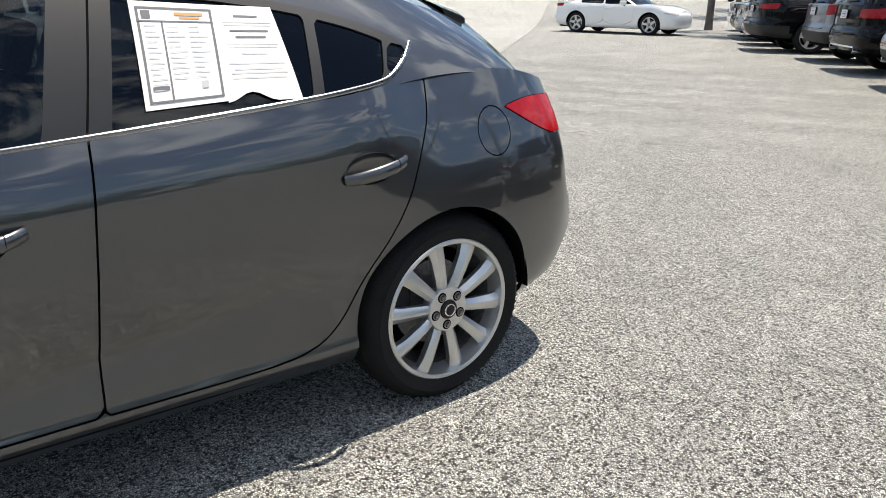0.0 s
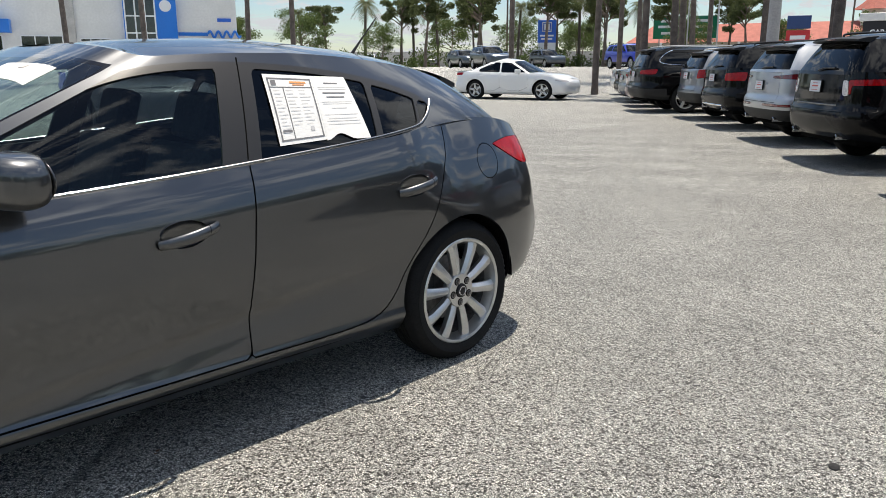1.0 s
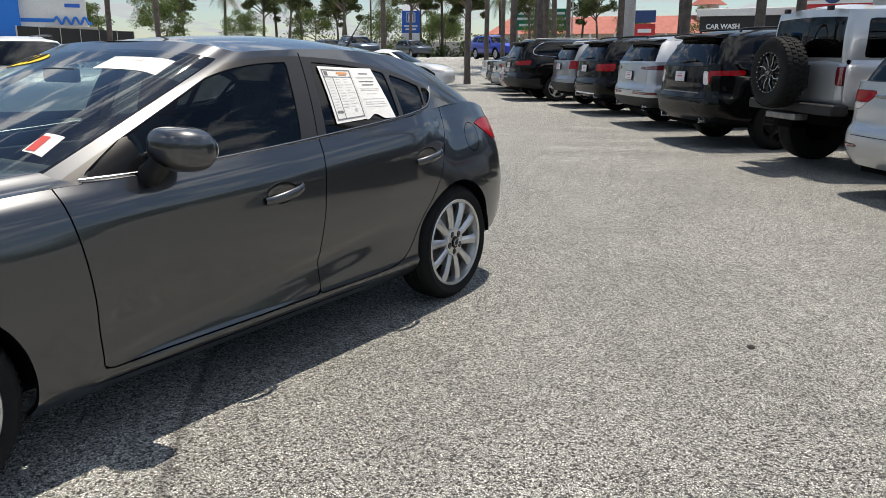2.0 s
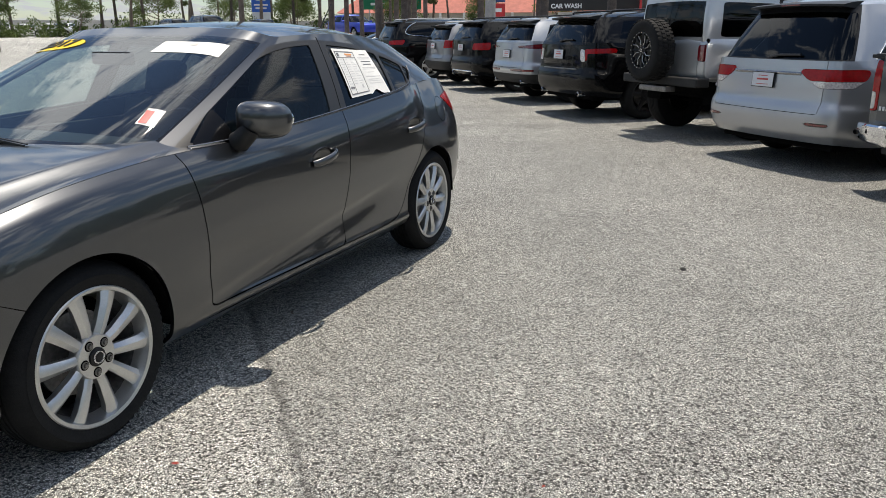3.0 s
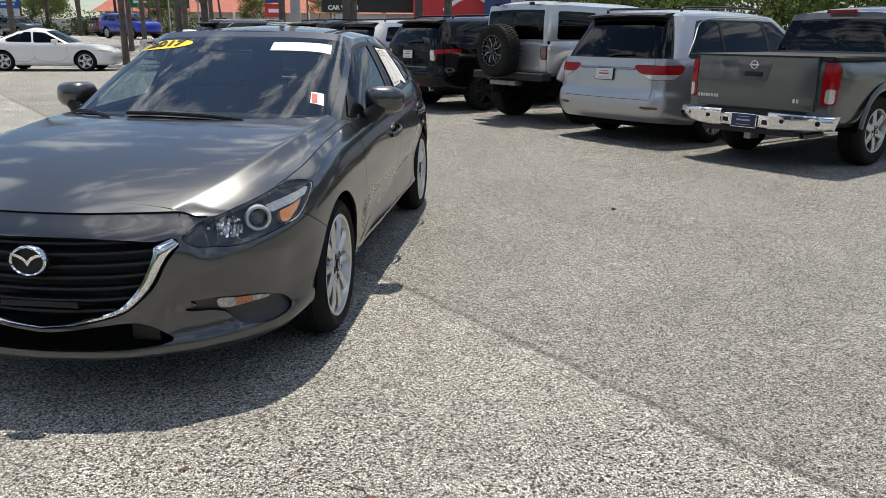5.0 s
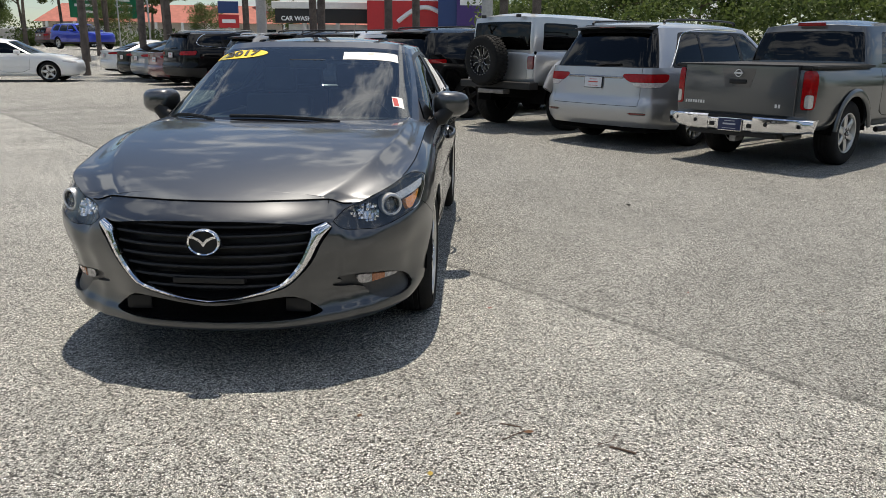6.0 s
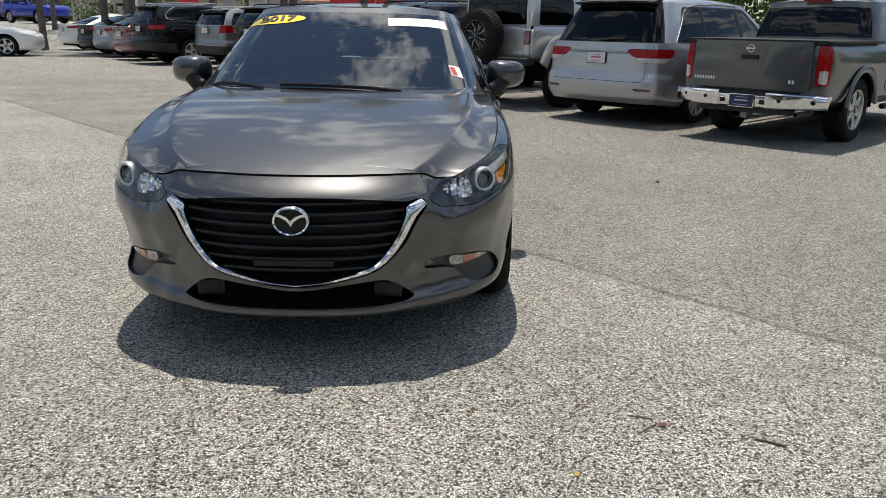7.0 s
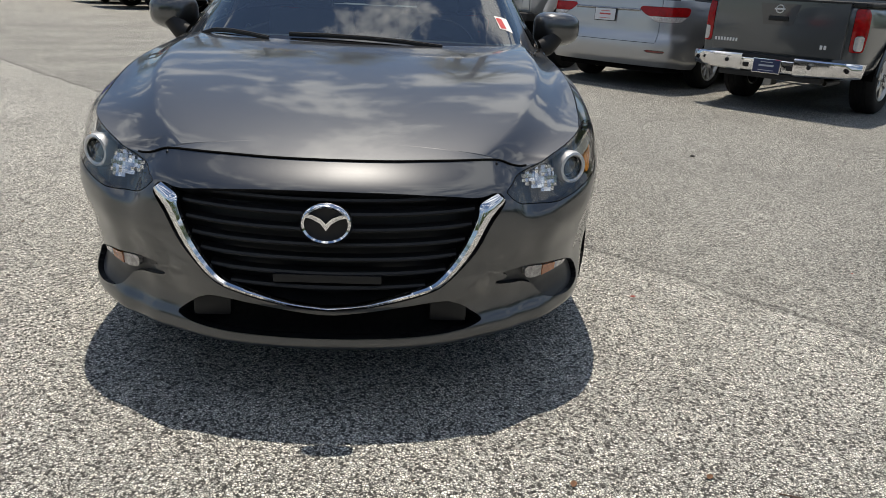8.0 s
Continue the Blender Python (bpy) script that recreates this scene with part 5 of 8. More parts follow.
    for sheet in (one, two, sh, tg, ov):
        sheet.matrix_world = STAND


papers()


# ---- the other vehicles of the lot ----
def side_panes(surf, panes, lo, hi):
    """Splits window panes, outlines in length and height share, out of the flanks."""
    cut = []
    for poly in panes:
        fn = inside(rounded(poly, 0.06), 1, 4)
        pane, surf = surf.split(lambda v: np.where((v[:, 3] > lo) & (v[:, 3] < hi), fn(v), np.abs(fn(v)) + 1))
        cut.append(pane)
    return cut, surf


def plate_on(parent, y, z, w=0.31, hgt=0.155, lean=0.0, mat=None, print_mat=None, frame_mat=None):
    """A dealer's plate, with its print as plain bars."""
    bm = box_bm(-w / 2, w / 2, -0.006, 0.006, -hgt / 2, hgt / 2, 0.003)
    pl = part("plate", bm, frame_mat or BLACK, parent)
    pl.matrix_local = pose(0, y, z, lean)
    part("plate_face", box_bm(-w / 2 + 0.008, w / 2 - 0.008, 0.005, 0.009, -hgt / 2 + 0.008, hgt / 2 - 0.008, 0.001), mat or PLATE, pl)
    for zz, ww, hh in ((0.040, 0.13, 0.007), (0.004, 0.16, 0.018), (-0.045, 0.17, 0.006)):
        part("plate_print", box_bm(-ww / 2, ww / 2, 0.008, 0.0105, zz - hh / 2, zz + hh / 2), print_mat or PLATE_RED, pl)
    return pl


def vehicle(name, label, category, m, s, group=""):
    """A road vehicle from a sheet of sizes. The tail's foot stands at the pose m."""
    L, W, H, wb, yf = s["L"], s["W"] / 2, s["H"], s["wb"], -(s["wb"] / 2 + s["fo"])
    yr = yf + L
    zb, b0, b1, k = s["zb"], s["belt"][0], s["belt"][1], s.get("round", 1.0)
    n0, n1 = s["nose"]
    car = holder(name, m @ pose(0, -yr, 0), label, category, group)
    body_mat, low_mat = s["paint"], s.get("low") or s["paint"]
    tail = s.get("tail", "tail")
    tb = s.get("tail_top", b1)
    ring = [
        (0, yf, zb, n0, "nose"), (0.45 * W, yf + 0.03, zb, n0, "nose"), (0.75 * W, yf + 0.12 * k, zb, n0 + 0.02, "corner"), (0.93 * W, yf + 0.36 * k, zb, (n0 + n1) / 2, "corner"),
        (0.985 * W, yf + 0.75, zb, n1, "side"), (W, -wb / 2 + 0.35, zb, n1 + 0.02, "side"), (W, -0.15, zb, b0, "side"), (W, wb / 2 - 0.3, zb, (b0 + b1) / 2, "side"),
        (0.985 * W, yr - 0.62, zb + 0.02, b1, "side"), (0.95 * W, yr - 0.27 * k, zb + 0.05, b1, tail), (0.86 * W, yr - 0.10 * k, zb + 0.06, tb, tail), (0.6 * W, yr - 0.03 * k, zb + 0.06, tb, tail), (0, yr, zb + 0.06, tb, tail),
    ]
    p, arc, h = skin_of(ring, 9, 30, 2)
    skin = Surf.grid(p, arc, h)
    top = p[:, -1]
    total = float(arc[-1])
    R = s["wheel"]
    ar = R + s.get("arch", 0.05)
    axles = (-wb / 2, wb / 2)
    for ay in axles:
        _, skin = skin.split(circle_cut(ay, R, ar))
    tree = tree_of(skin)
    liner = Surf.grid(p, arc, h)
    for ay in axles:
        _, liner = liner.split(circle_cut(ay, R, ar + 0.01))
    part("inner_body", whole(liner).offset(-0.02), DARK, car)
    arch_liner(car, axles, W - 0.02, ar + 0.004, R, 0.32)
    part("underbody", box_bm(-W + 0.22, W - 0.22, yf + 0.3, yr - 0.25, zb - 0.02, zb + 0.08, 0.02), DARK, car)
    # lamps at the tail, in distance round from the middle of the tail
    lamps = []
    for poly, mat, lab in s.get("lamps", ()):
        fn = inside(rounded([(total - a, z) for a, z in poly], 0.03), 3, 2)
        lamp, skin = skin.split(fn)
        _, skin = skin.split(lambda v, fn=fn: fn(v) - 0.004)
        lamps.append((lamp, mat, lab))
    for poly, mat, lab in s.get("noses", ()):
        lamp, skin = skin.split(inside(outline(poly, 1), 3, 2))
        lamps.append((lamp, mat, lab))
    # tailgate joint, bumper, doors
    gw, gz = s.get("gate", (0.70 * W, 0.55))
    if gw:
        gate_fn = lambda v: np.where(v[:, 1] > yr - 0.5, np.maximum(np.abs(v[:, 0]) - gw, gz - v[:, 2]), 1.0)
        gate, skin = skin.split(gate_fn)
        gate, _ = gate.split(lambda v: gate_fn(v) + 0.006)
        part("tailgate", whole(gate).rim(0.02), body_mat, car)
    bz = s.get("bumper_z", 0)
    if bz:
        bump, skin = skin.split(lambda v: np.where(v[:, 1] > yr - 0.75, v[:, 2] - bz, 1.0))
        part("rear_bumper", whole(bump).rim(0.02), s.get("bumper", low_mat), car)
        low, skin = skin.split(lambda v: v[:, 2] - (zb + 0.13))
        part("lower_cladding", whole(low).rim(0.015), low_mat, car)
    for y0, y1 in s.get("doors", ()):
        dfn = inside(outline([(y0, zb + 0.12), (y1, zb + 0.12), (y1 + 0.03, 0.75), (y1 + 0.03, 2), (y0 - 0.03, 2), (y0 - 0.03, 0.75)], 1), 1, 2)
        door, skin = skin.split(lambda v: np.where(v[:, 0] > 0.4, dfn(v) + 0.004, np.abs(dfn(v)) + 1))
        _, skin = skin.split(lambda v: np.where(v[:, 0] > 0.4, dfn(v) - 0.004, np.abs(dfn(v)) + 1))
        for sx, d in ((1, door), (-1, door.mirror())):
            ob = part("door", d.rim(0.015), body_mat, car)
            hit, _ = ray_on(tree, (3, y1 - 0.14, b0 - 0.09), (-1, 0, 0))
            if hit:
                pts = [(sx * (hit.x + 0.004), y1 - 0.24, b0 - 0.10), (sx * (hit.x + 0.035), y1 - 0.20, b0 - 0.095), (sx * (hit.x + 0.035), y1 - 0.09, b0 - 0.09), (sx * (hit.x + 0.004), y1 - 0.05, b0 - 0.088)]
                part("door_handle", tube_bm(pts, 0.012, 6, flat=0.8), s.get("handle", body_mat), ob)
    if s.get("two_halves"):
        wing, quarter = skin.split(lambda v: v[:, 1] - (s["doors"][0][1] + s["doors"][1][0]) / 2)
        both_sides("front_wing", wing, body_mat, car, "", 0.03)
        both_sides("rear_quarter", quarter, body_mat, car, "", 0.03)
    else:
        part("body", whole(skin).rim(0.03), body_mat, car)
    for lamp, mat, lab in lamps:
        both_sides("lamp", lamp.offset(0.006), mat, car, lab, 0.04)
    # bonnet
    cy = s["cowl"]
    deck = top[: int(np.argmax(top[:, 1] > cy + 0.35)) + 1]
    cz = curve1([(yf, n0), (yf + 0.4, n0 + (n1 - n0) * 0.6 + 0.03), (cy, n1 + 0.06), (cy + 0.6, n1 + 0.08)])
    cp, cu, ct = cap_of(deck, cz, 10)
    part("bonnet", whole(Surf.grid(cp, cu, ct)), body_mat, car)
    # windows and roof
    wx, rx, rz = W - 0.075, s["roof_w"] / 2, H
    r0, r1 = s["roof_y"][0], yr - s["roof_y"][1]
    hr = yr - s.get("house_back", 0.06)
    ze, zr2 = H - 0.10, H - s.get("roof_drop", 0.10)
    house = [
        (0, cy, n1, 0, r0, ze + 0.035), (0.5 * wx, cy + 0.04, n1, 0.5 * rx, r0 + 0.02, ze + 0.03), (0.86 * wx, cy + 0.17, n1, 0.86 * rx, r0 + 0.08, ze + 0.01), (0.975 * wx, cy + 0.36, b0 - 0.03, rx, r0 + 0.28, ze),
        (wx, cy + 0.36 + (hr - cy) * 0.22, b0 - 0.03, rx, r0 + 0.28 + (r1 - r0) * 0.22, ze + 0.01), (wx, cy + 0.36 + (hr - cy) * 0.48, (b0 + b1) / 2 - 0.03, rx, r0 + 0.2 + (r1 - r0) * 0.5, ze + 0.01),
        (0.985 * wx, hr - 0.50, b1 - 0.03, 0.985 * rx, r1 - 0.36, zr2), (0.945 * wx, hr - 0.20 * k, b1 - 0.03, 0.94 * rx, r1 - 0.13 * k, zr2 - 0.005), (0.80 * wx, hr - 0.05 * k, b1 - 0.03, 0.82 * rx, r1 - 0.04 * k, zr2), (0.5 * wx, hr - 0.015, b1 - 0.03, 0.5 * rx, r1 - 0.01, zr2 + 0.012), (0, hr, b1 - 0.03, 0, r1, zr2 + 0.018),
    ]
    gp, gu, gh = house_of(house, 8, 18, 0.02, 1)
    green = Surf.grid(gp, gu, gh)
    mid = curve1([(r0 - 0.05, ze + 0.03), (r0 + 0.4, H - 0.01), ((r0 + r1) / 2, H), (r1 - 0.3, zr2 + 0.075), (r1 + 0.02, zr2 + 0.018)])
    rp, ru, rt = cap_of(gp[:, -1], mid, 8, 2.5)
    part("roof", whole(Surf.grid(rp, ru, rt)), s.get("roof", body_mat), car)
    ws, green = green.split(lambda v: np.maximum.reduce([v[:, 3] - 2.25, v[:, 4] - 0.94, 0.06 - v[:, 4]]))
    part("windscreen", whole(ws), TINT, car)
    ru0 = s.get("rear_u", 7.45)
    q0, q1 = s.get("rear_h", (0.10, 0.84))
    rw, green = green.split(lambda v: np.maximum.reduce([ru0 - v[:, 3] + s.get("rear_taper", 0.0) * v[:, 4], v[:, 4] - q1, q0 - v[:, 4]]))
    part("rear_window", whole(rw).offset(-0.003).rim(0.02), PRIVACY, car, "dark tinted rear window")
    panes, green = side_panes(green, s["panes"], 2.7, 7.3)
    for pane in panes:
        both_sides("side_window", pane.offset(-0.004), s.get("side_glass", PRIVACY), car, "", 0)
    if s.get("surround"):
        env = inside(rounded(s["surround"], 0.05), 1, 4)
        sur, green = green.split(lambda v: np.where((v[:, 3] > 2.7) & (v[:, 3] < 7.3), env(v), np.abs(env(v)) + 1))
        both_sides("window_surround", sur, BLACK, car, "black pillars between the side windows", 0)
    if s.get("trim"):
        for pane_poly in s.get("trim_line", ()):
            gtree = tree_of(Surf.grid(gp, gu, gh))
            for sx in (1, -1):
                pts = []
                for y, z in catmull(pane_poly, 6)[0]:
                    hit, _ = ray_on(gtree, (3, y, z), (-1, 0, 0))
                    if hit:
                        pts.append((sx * (hit.x + 0.004), hit.y, hit.z))
                if len(pts) > 1:
                    part("window_trim", tube_bm(pts, 0.011, 6, flat=0.6, up=(1, 0, 0)), CHROME, car, "chrome window trim")
    if s.get("black_back"):
        blk, green = green.split(lambda v: s["black_back"] - v[:, 3])
        both_sides("rear_pillar_cover", blk, s.get("back_mat", BLACK), car, "", 0.02)
    part("pillar_frame", whole(green).rim(0.02), s.get("pillar", body_mat), car)
    # added near-black closed box for the cabin's shade, so the glass shows only gloom
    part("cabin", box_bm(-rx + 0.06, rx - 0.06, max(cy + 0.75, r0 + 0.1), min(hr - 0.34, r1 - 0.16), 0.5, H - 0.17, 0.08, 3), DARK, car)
    # roof rails, spoiler, wiper, plate, exhaust
    if s.get("rails"):
        for sx in (1, -1):
            y0, y1 = r0 + 0.35, r1 - 0.30
            pts = [(sx * (rx - 0.07), y0, ze + 0.055), (sx * (rx - 0.07), y0 + 0.10, ze + 0.105), (sx * (rx - 0.07), (y0 + y1) / 2, ze + 0.12), (sx * (rx - 0.07), y1 - 0.10, zr2 + 0.10), (sx * (rx - 0.07), y1, zr2 + 0.05)]
            part("roof_rail", tube_bm(catmull(pts, 4)[0], 0.022, 8, flat=0.7), s["rails"], car, "roof rail")
    if s.get("spoiler"):
        bm = bmesh.new()
        rows = []
        for j in range(13):
            x = (-0.93 + 1.86 * j / 12) * rx
            t = (x / rx) ** 2
            z0 = zr2 + 0.028 - 0.02 * t
            y1 = r1 + 0.14 - 0.06 * t
            rows.append([bm.verts.new(c) for c in ((x, r1 - 0.16, z0 + 0.02), (x, r1 - 0.02, z0 + 0.008), (x, y1, z0 - 0.014), (x, y1, z0 - 0.035), (x, r1 - 0.05, z0 - 0.05))])
        for a, b in zip(rows[:-1], rows[1:]):
            for j in range(4):
                bm.faces.new((a[j], b[j], b[j + 1], a[j + 1]))
        bm.faces.new(rows[0])
        bm.faces.new(rows[-1][::-1])
        bmesh.ops.recalc_face_normals(bm, faces=bm.faces)
        sp = part("roof_spoiler", bm, s["spoiler"], car)
        part("brake_light", box_bm(-0.13, 0.13, r1 + 0.118, r1 + 0.142, zr2 - 0.004, zr2 + 0.012, 0.003), DARK_RED, sp, "red high brake light")
    rtree = tree_of(whole(rw)) if rw.f else None
    if s.get("wiper") and rtree:
        pts = []
        for x, z in ((0.02, b1 + 0.02), (-0.12, b1 + 0.045), (-0.38, b1 + 0.05)):
            hit, _ = ray_on(rtree, (x, yr + 2, z), (0, -1, 0))
            y = hit.y if hit else hr
            pts.append((x, y + 0.02, z))
        part("rear_wiper", tube_bm(pts, 0.013, 6), BLACK, car)
    if s.get("plate_z"):
        hit, nrm = ray_on(tree_of(whole(Surf.grid(p, arc, h))), (0.0, yr + 2, s["plate_z"]), (0, -1, 0))
        y = hit.y if hit else yr
        plate_on(car, y + 0.014, s["plate_z"], lean=s.get("plate_lean", 4), mat=s.get("plate_mat"), print_mat=s.get("plate_print"), frame_mat=s.get("plate_frame"))
    for x, z in s.get("exhaust", ()):
        for sx in (1, -1):
            part("exhaust_tip", lathe_bm([(yr - 0.25, 0.035), (yr - 0.06, 0.036), (yr - 0.055, 0.03), (yr - 0.2, 0.028)], 16, "y", at=(sx * x, 0, z)), CHROME, car)
    for z, w, hh, mat, lab in s.get("bars", ()):
        # straight trim across the tail
        t2 = tree_of(whole(Surf.grid(p, arc, h)))
        pts = []
        for j in range(17):
            x = -w / 2 + w * j / 16
            hit, _ = ray_on(t2, (x, yr + 2, z), (0, -1, 0))
            pts.append((x, (hit.y if hit else yr) + 0.004, z))
        part("tail_trim", tube_bm(pts, hh / 2, 8, flat=0.35, up=(0, 1, 0)), mat, car, lab)
    mz = b0 + 0.06
    for sx in (1, -1):
        bm = box_bm(-0.12, 0.12, -0.08, 0.05, -0.075, 0.075, 0.05, 3)
        bmesh.ops.transform(bm, matrix=pose(sx * (W + 0.10), cy + 0.62, mz, 0, 0, sx * 10), verts=bm.verts)
        mir = part("side_mirror", bm, body_mat, car)
        part("mirror_foot", tube_bm([(sx * (W - 0.09), cy + 0.62, b0 - 0.03), (sx * (W + 0.05), cy + 0.62, mz - 0.03)], 0.03, 8), BLACK, mir)
    wheels_on(car, axles, W - s["tyre_w"] / 2 - s.get("inset", 0.03), R, s["tyre_w"], s["rim"], s["spokes"], s["rim_mat"], s.get("style", "five"), s.get("fine", False), s.get("turn", 10))
    return car, tree_of(whole(Surf.grid(p, arc, h)), whole(Surf.grid(gp, gu, gh))), yr


# body colours
BLACK_PAINT = paint("black_paint", (0.003, 0.003, 0.0035), 0.0, 0.4, 0.01, 0.03)
SILVER_PAINT = paint("silver_paint", (0.42, 0.435, 0.46), 0.75, 0.38)
LIGHT_SILVER = paint("light_silver_paint", (0.55, 0.56, 0.57), 0.7, 0.4)
STEEL_GRAY = paint("steel_grey_paint", (0.22, 0.225, 0.235), 0.7, 0.38)
SLATE_GRAY = paint("slate_grey_paint", (0.062, 0.068, 0.073), 0.6, 0.36)
WHITE_PAINT = paint("white_paint", (0.78, 0.78, 0.77), 0.0, 0.35)
RED_PAINT = paint("red_paint", (0.13, 0.010, 0.014), 0.3, 0.35)
BLUE_PAINT = paint("blue_paint", (0.01, 0.035, 0.42), 0.4, 0.33)
DARK_BLUE = paint("dark_blue_grey_paint", (0.05, 0.065, 0.085), 0.6, 0.36)
BLACK_PAINT.node_tree.nodes["Principled BSDF"].inputs["Coat Weight"].default_value = 0.6
BADGE = material("bright_badge_silver", (0.72, 0.72, 0.72), 0.35, 0.4)
DULL_BLACK = material("unpainted_black_plastic", (0.010, 0.010, 0.0105), 0.6, bump=0.1, bump_scale=250, vary=0.2)
CLEAR_TAIL = material("clear_tail_lens", (0.70, 0.63, 0.62), 0.12, 0.2, 1.0, vary=0.5, scale=50)
PLATE_NAVY = material("plate_navy", (0.02, 0.03, 0.09), 0.35, vary=0.1)
SMOKED = glass("lightly_tinted_glass", (0.25, 0.29, 0.29))

HEAD = 133.5


def at_tail(x, y, heading=HEAD):
    return pose(x, y, gz(x, y), 0, 0, heading)


SUV = dict(L=4.9, W=1.92, H=1.63, wb=2.85, fo=0.93, zb=0.32, belt=(1.08, 1.14), nose=(0.95, 1.06), cowl=-0.95, roof_w=1.32, roof_y=(-0.20, 0.30), wheel=0.37, rim=0.25, tyre_w=0.24, spokes=5, rim_mat=ALLOY,
           gate=(0.66, 0.66), bumper_z=0.60, low=DULL_BLACK, doors=((-0.72, 0.33), (0.36, 1.22)),
           panes=[[(-0.62, 0.1), (0.02, 0.88), (0.40, 0.88), (0.35, 0.1)], [(0.42, 0.1), (0.47, 0.88), (1.22, 0.88), (1.25, 0.1)], [(1.34, 0.1), (1.30, 0.88), (1.85, 0.86), (2.02, 0.1)]],
           spoiler=BLACK, wiper=True, plate_z=0.98, rails=DARK_ALLOY)

RED_SIDE = [([(0.98, 0.93), (0.62, 0.93), (0.58, 1.04), (1.02, 1.07), (1.20, 1.06)], RED_LENS, "red tail light")]


def more(base, **kw):
    d = dict(base)
    d.update(kw)
    return d


# -- the silver minivan
van, van_tree, van_yr = vehicle("minivan", "silver minivan with red tail lights and dark tailgate glass", "minivan", at_tail(2.62, 5.70), more(
    SUV, L=5.15, W=2.0, H=1.715, wb=3.0, fo=1.0, zb=0.24, belt=(1.02, 1.09), nose=(0.88, 1.0), cowl=-1.25, roof_w=1.36, roof_y=(-0.25, 0.42), wheel=0.345, rim=0.235, paint=SILVER_PAINT, low=SILVER_PAINT, bumper_z=0.586,
    gate=(0.74, 0.585), house_back=0.10, rear_u=7.15, rear_h=(0.07, 0.86), black_back=7.02, spoiler=BLACK, plate_z=0.885, spokes=10, style="thin",
    lamps=[([(1.20, 0.902), (0.575, 0.902), (0.455, 0.985), (0.48, 1.008), (1.22, 1.008), (1.25, 0.99)], RED_LENS, "red tail light"), ([(1.08, 0.835), (0.70, 0.835), (0.575, 0.906), (1.20, 0.906)], CLEAR_TAIL, "clear reversing light"), ([(0.86, 0.475), (0.60, 0.475), (0.60, 0.50), (0.86, 0.50)], DARK_RED, "red bumper reflector")],
    doors=((-0.95, 0.15), (0.20, 1.28)), trim=True, two_halves=True, surround=[(-0.80, 0.05), (-0.02, 0.92), (1.74, 0.90), (2.10, 0.05)],
    panes=[[(-0.75, 0.1), (0.0, 0.88), (0.22, 0.88), (0.17, 0.1)], [(0.25, 0.1), (0.30, 0.88), (1.25, 0.88), (1.28, 0.1)], [(1.33, 0.1), (1.30, 0.88), (1.70, 0.85), (2.03, 0.1)]],
    trim_line=[[(2.11, 1.10), (1.89, 1.33), (1.70, 1.51), (1.45, 1.575), (0.9, 1.605), (0.2, 1.595)]],
    bars=[(0.962, 0.94, 0.034, SATIN, "satin chrome bar across the tailgate")], rails=DARK_ALLOY))

